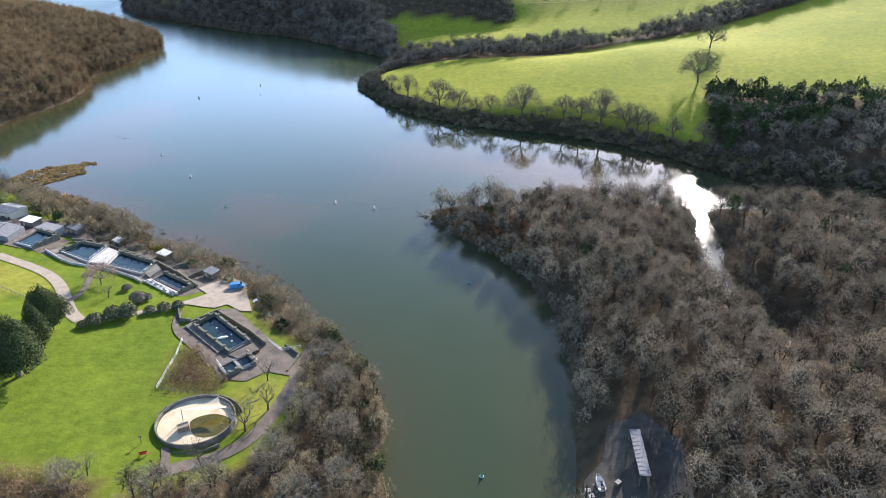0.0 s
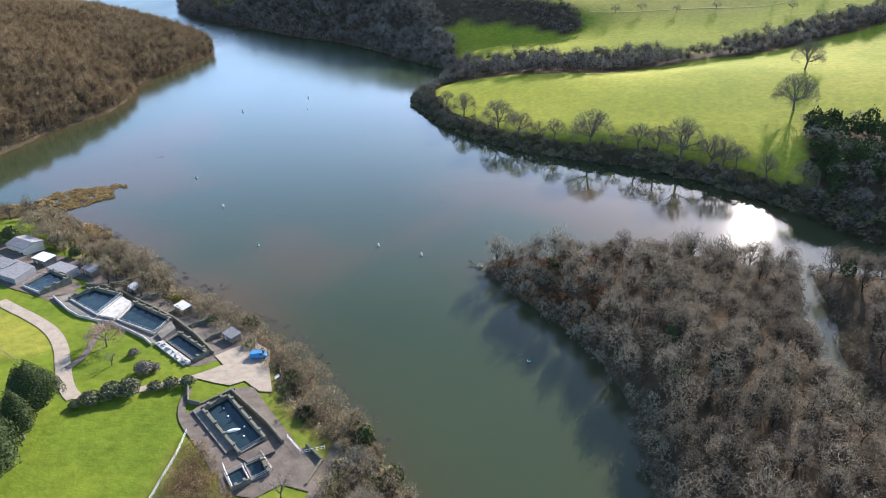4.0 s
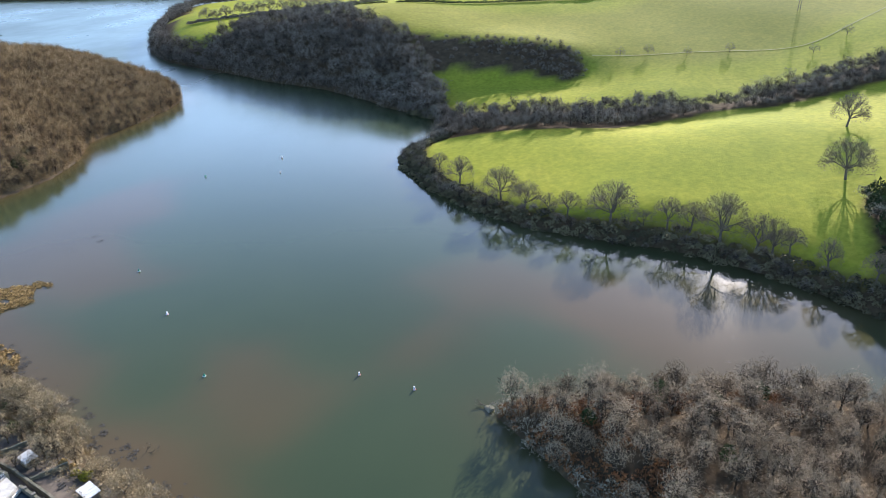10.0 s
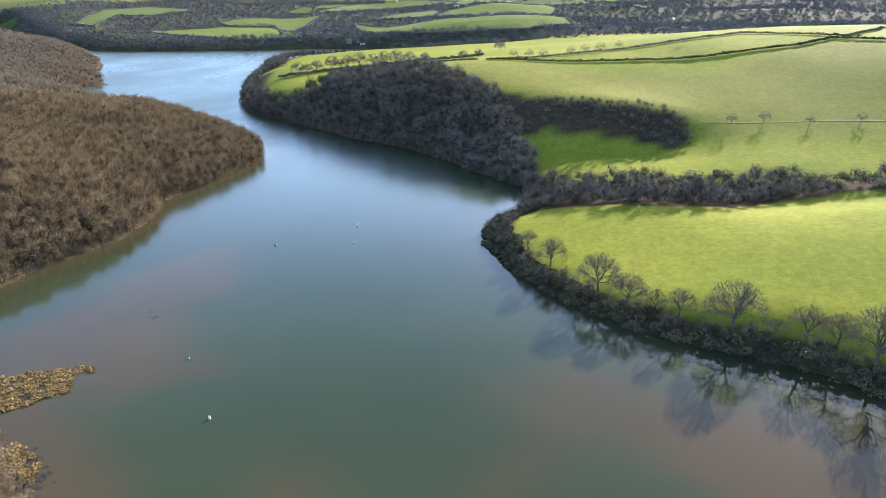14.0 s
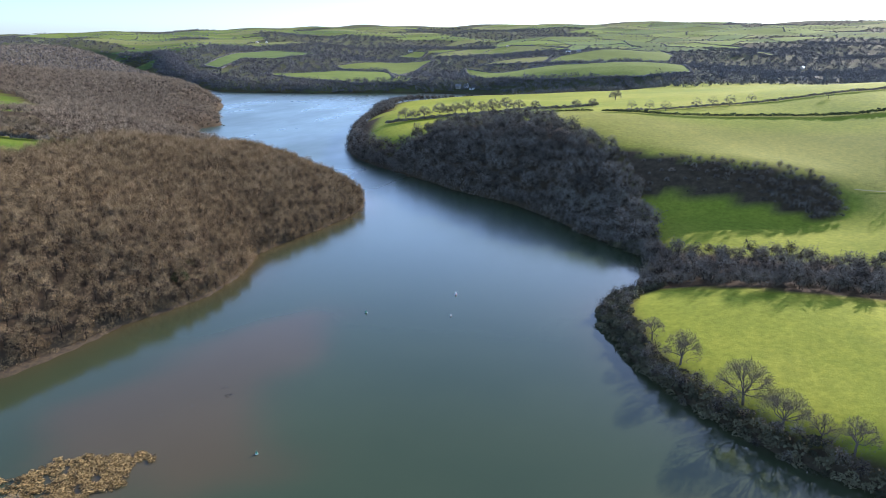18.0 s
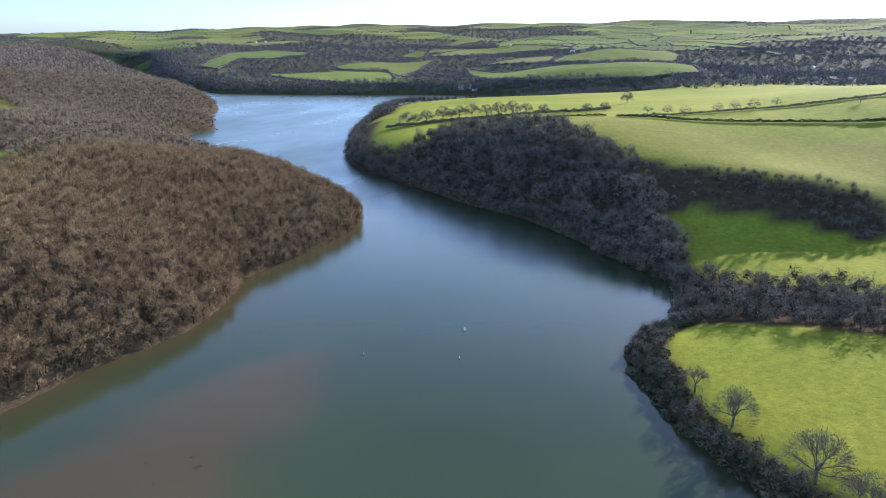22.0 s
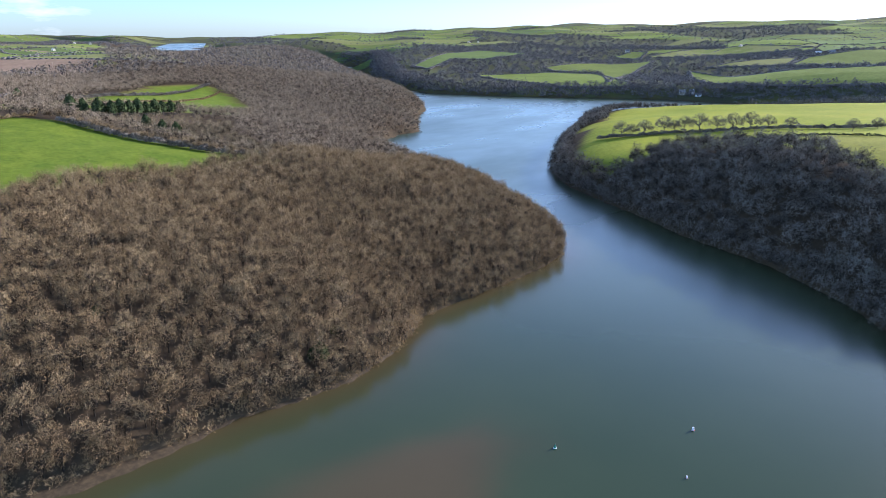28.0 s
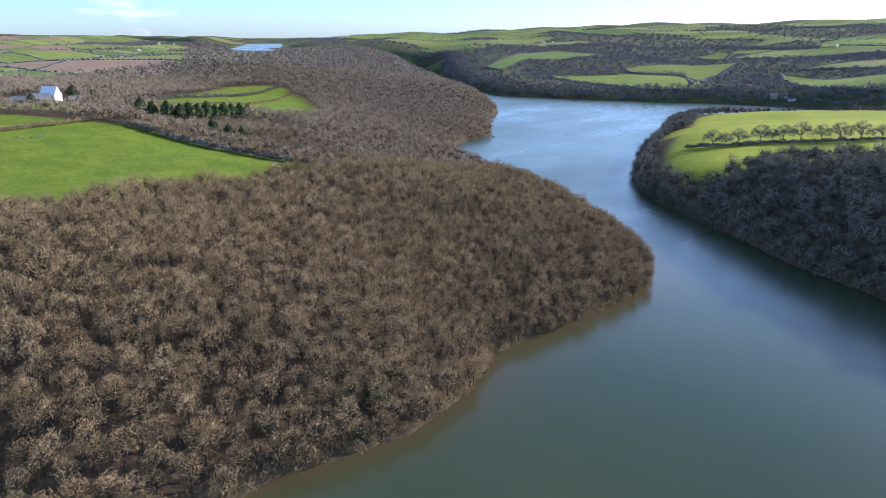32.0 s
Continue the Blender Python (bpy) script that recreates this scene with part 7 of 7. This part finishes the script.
def dinghy(label, x, y, turn):
    ob = thing("dinghy", label, "boat", x, y, level(x, y) + 0.2, turn)
    bm = bmesh.new()
    rows = []
    for k in range(9):
        s = k / 8
        half = 0.85 * (1 - max(0, s - 0.45) ** 2 * 3.0) * (0.9 if k == 0 else 1)
        y0 = -2.1 + 4.2 * s
        rows.append([bm.verts.new((half * c, y0, z)) for c, z in ((-1, 0.65 + 0.2 * s), (-0.75, 0.1), (0, 0.0), (0.75, 0.1), (1, 0.65 + 0.2 * s))])
    for a, b in zip(rows[:-1], rows[1:]):
        for j in range(4):
            bm.faces.new((a[j], a[j + 1], b[j + 1], b[j]))
    bm.faces.new(rows[0])
    part("hull", bm, WHITE_PAINT, ob)
    bm = bmesh.new()
    for sx in (0, 4):
        for a, b in zip(rows_co(rows_at := [(0.85 * (1 - max(0, k / 8 - 0.45) ** 2 * 3.0), -2.1 + 4.2 * k / 8, 0.65 + 0.2 * k / 8) for k in range(9)], sx), rows_co(rows_at, sx)[1:]):
            tube(bm, a, b, 0.09, sides=6)
    part("gunwale", bm, ROOF_GREY, ob)
    for ty in (-1.2, 0.3):
        part("thwart", boxed((1.4, 0.3, 0.06), (0, ty, 0.42)), TIMBER, ob)


def rows_co(rows, side):
    return [(x if side else -x, y, z) for x, y, z in rows]


dinghy("small white dinghy on the boat yard slip", 31.3, 102, 4)
for k, (x, y) in enumerate([(28.6, 100.6), (29, 98.8), (34.8, 101.2)]):
    ob = thing("crate", "pale timber crate on the boat yard", "crate", x, y, level(x, y) + 0.18, 20 * k, "boat yard crates")
    part("base", boxed((1.2, 1.0, 0.7)), TIMBER, ob)
    for j in range(4):
        part("board", boxed((1.24, 0.2, 0.06), (0, -0.39 + 0.26 * j, 0.7)), PALE_WALL, ob)

# ---------------------------------------------------------------- church, farms, stones, poles
ob = house("church", "cream stone church with a pale steep roof among trees", -762, 478, 15, 9, 6, 30, CREAM, ROOF_WHITE, 1, 0.8, False, "church")
house("barn", "grey stone barn with a slate roof", -738, 462, 16, 8, 4.5, 65, STONE, ROOF_GREY, 1, 0.5, False, "barn", "church farm")
house("barn", "long low barn with a grey sheet roof", -730, 446, 14, 8, 4, 40, CONCRETE, ROOF_GREY, 1, 0.35, False, "barn", "church farm")
house("barn", "low stone outbuilding with a slate roof", -757, 500, 18, 6, 3.4, 75, STONE, ROOF_GREY, 1, 0.4, False, "barn", "church farm")
house("house", "cream riverside house with a slate roof", -500, 1512, 11, 7, 6, 20, CREAM, ROOF_GREY, 2, 0.5, True, group="quay houses")
house("house", "small white cottage on the quay", -484, 1516, 9, 6, 5, 10, WHITE_PAINT, ROOF_GREY, 2, 0.5, True, group="quay houses")
house("house", "white boathouse at the water's edge", -470, 1510, 10, 6, 3.6, 5, WHITE_PAINT, ROOF_GREY, 1, 0.4, False, group="quay houses")
for k, (x, y) in enumerate([(-420, 2290), (-390, 2300), (-1000, 2430), (200, 2100), (-700, 2620), (-1650, 2450), (-1600, 2440), (-2800, 1500), (-2760, 1540), (-2400, 1250)]):
    house("farmhouse", "distant cream farmhouse with a slate roof", x, y, 14, 8, 5.5, 20 * k, CREAM, ROOF_GREY if k % 3 else ROOF_WHITE, 2, 0.5, False, group="distant farms")
first = None
for k in range(10):
    a = 2 * math.pi * k / 10
    x, y = -549 + 5.5 * math.cos(a), 399 + 7.0 * math.sin(a)
    if first is None:
        bm = boxed((0.8, 0.55, 2.2), (0, 0, -0.4), 0, 0.12)
        for v in bm.verts:
            v.co.x *= 1 - 0.15 * v.co.z
        me = bpy.data.meshes.new("standing_stone")
        bm.to_mesh(me)
        bm.free()
        me.materials.append(STONE)
        first = tagged(new("standing_stone", me), "grey standing stone in a small ring in the field", "stone", "stone ring")
        ob = first
    else:
        ob = copy_thing(first, Matrix.Identity(4))
    ob.matrix_basis = pose(x, y, level(x, y), 0, 0, 40 * k) @ Matrix.Scale(0.6 + 0.06 * (k % 5), 4)
for x, y in ((224, 672), (340, 790), (95, 1010)):
    ob = thing("power_pole", "tall double wooden power pole with a crossarm", "power pole", x, y, turn=30, group="power poles")
    for sx in (-1.3, 1.3):
        part("pole", tube(bmesh.new(), (sx, 0, -1), (sx * 0.9, 0, 17), 0.24, 0.16), TIMBER, ob)
    part("crossarm", boxed((5.0, 0.25, 0.25), (0, 0, 16)), TIMBER, ob)
    part("brace", boxed((2.6, 0.15, 0.15), (0, 0, 11)), TIMBER, ob)
    for sx in (-2.2, 0, 2.2):
        part("insulator", tube(bmesh.new(), (sx, 0, 16.2), (sx, 0, 16.9), 0.14), GLASS_DARK, ob)
ribbon("path", [(60, 618), (100, 614), (153, 611), (197, 603), (219, 610), (239, 624), (266, 644), (310, 680)], 1.1, plain("farm_track", (0.31, 0.29, 0.12), (0.25, 0.24, 0.08), 0.3, 0.95), 0.2, "faint worn farm track across the pasture")
# far estuary behind the ridge
bm = bmesh.new()
bm.faces.new([bm.verts.new((x, y, 60.0)) for x, y in ESTUARY])
me = bpy.data.meshes.new("water_estuary")
bm.to_mesh(me)
bm.free()
me.materials.append(WATER)
tagged(new("water_estuary", me), "pale blue far estuary between headlands", "water", kind="structure")
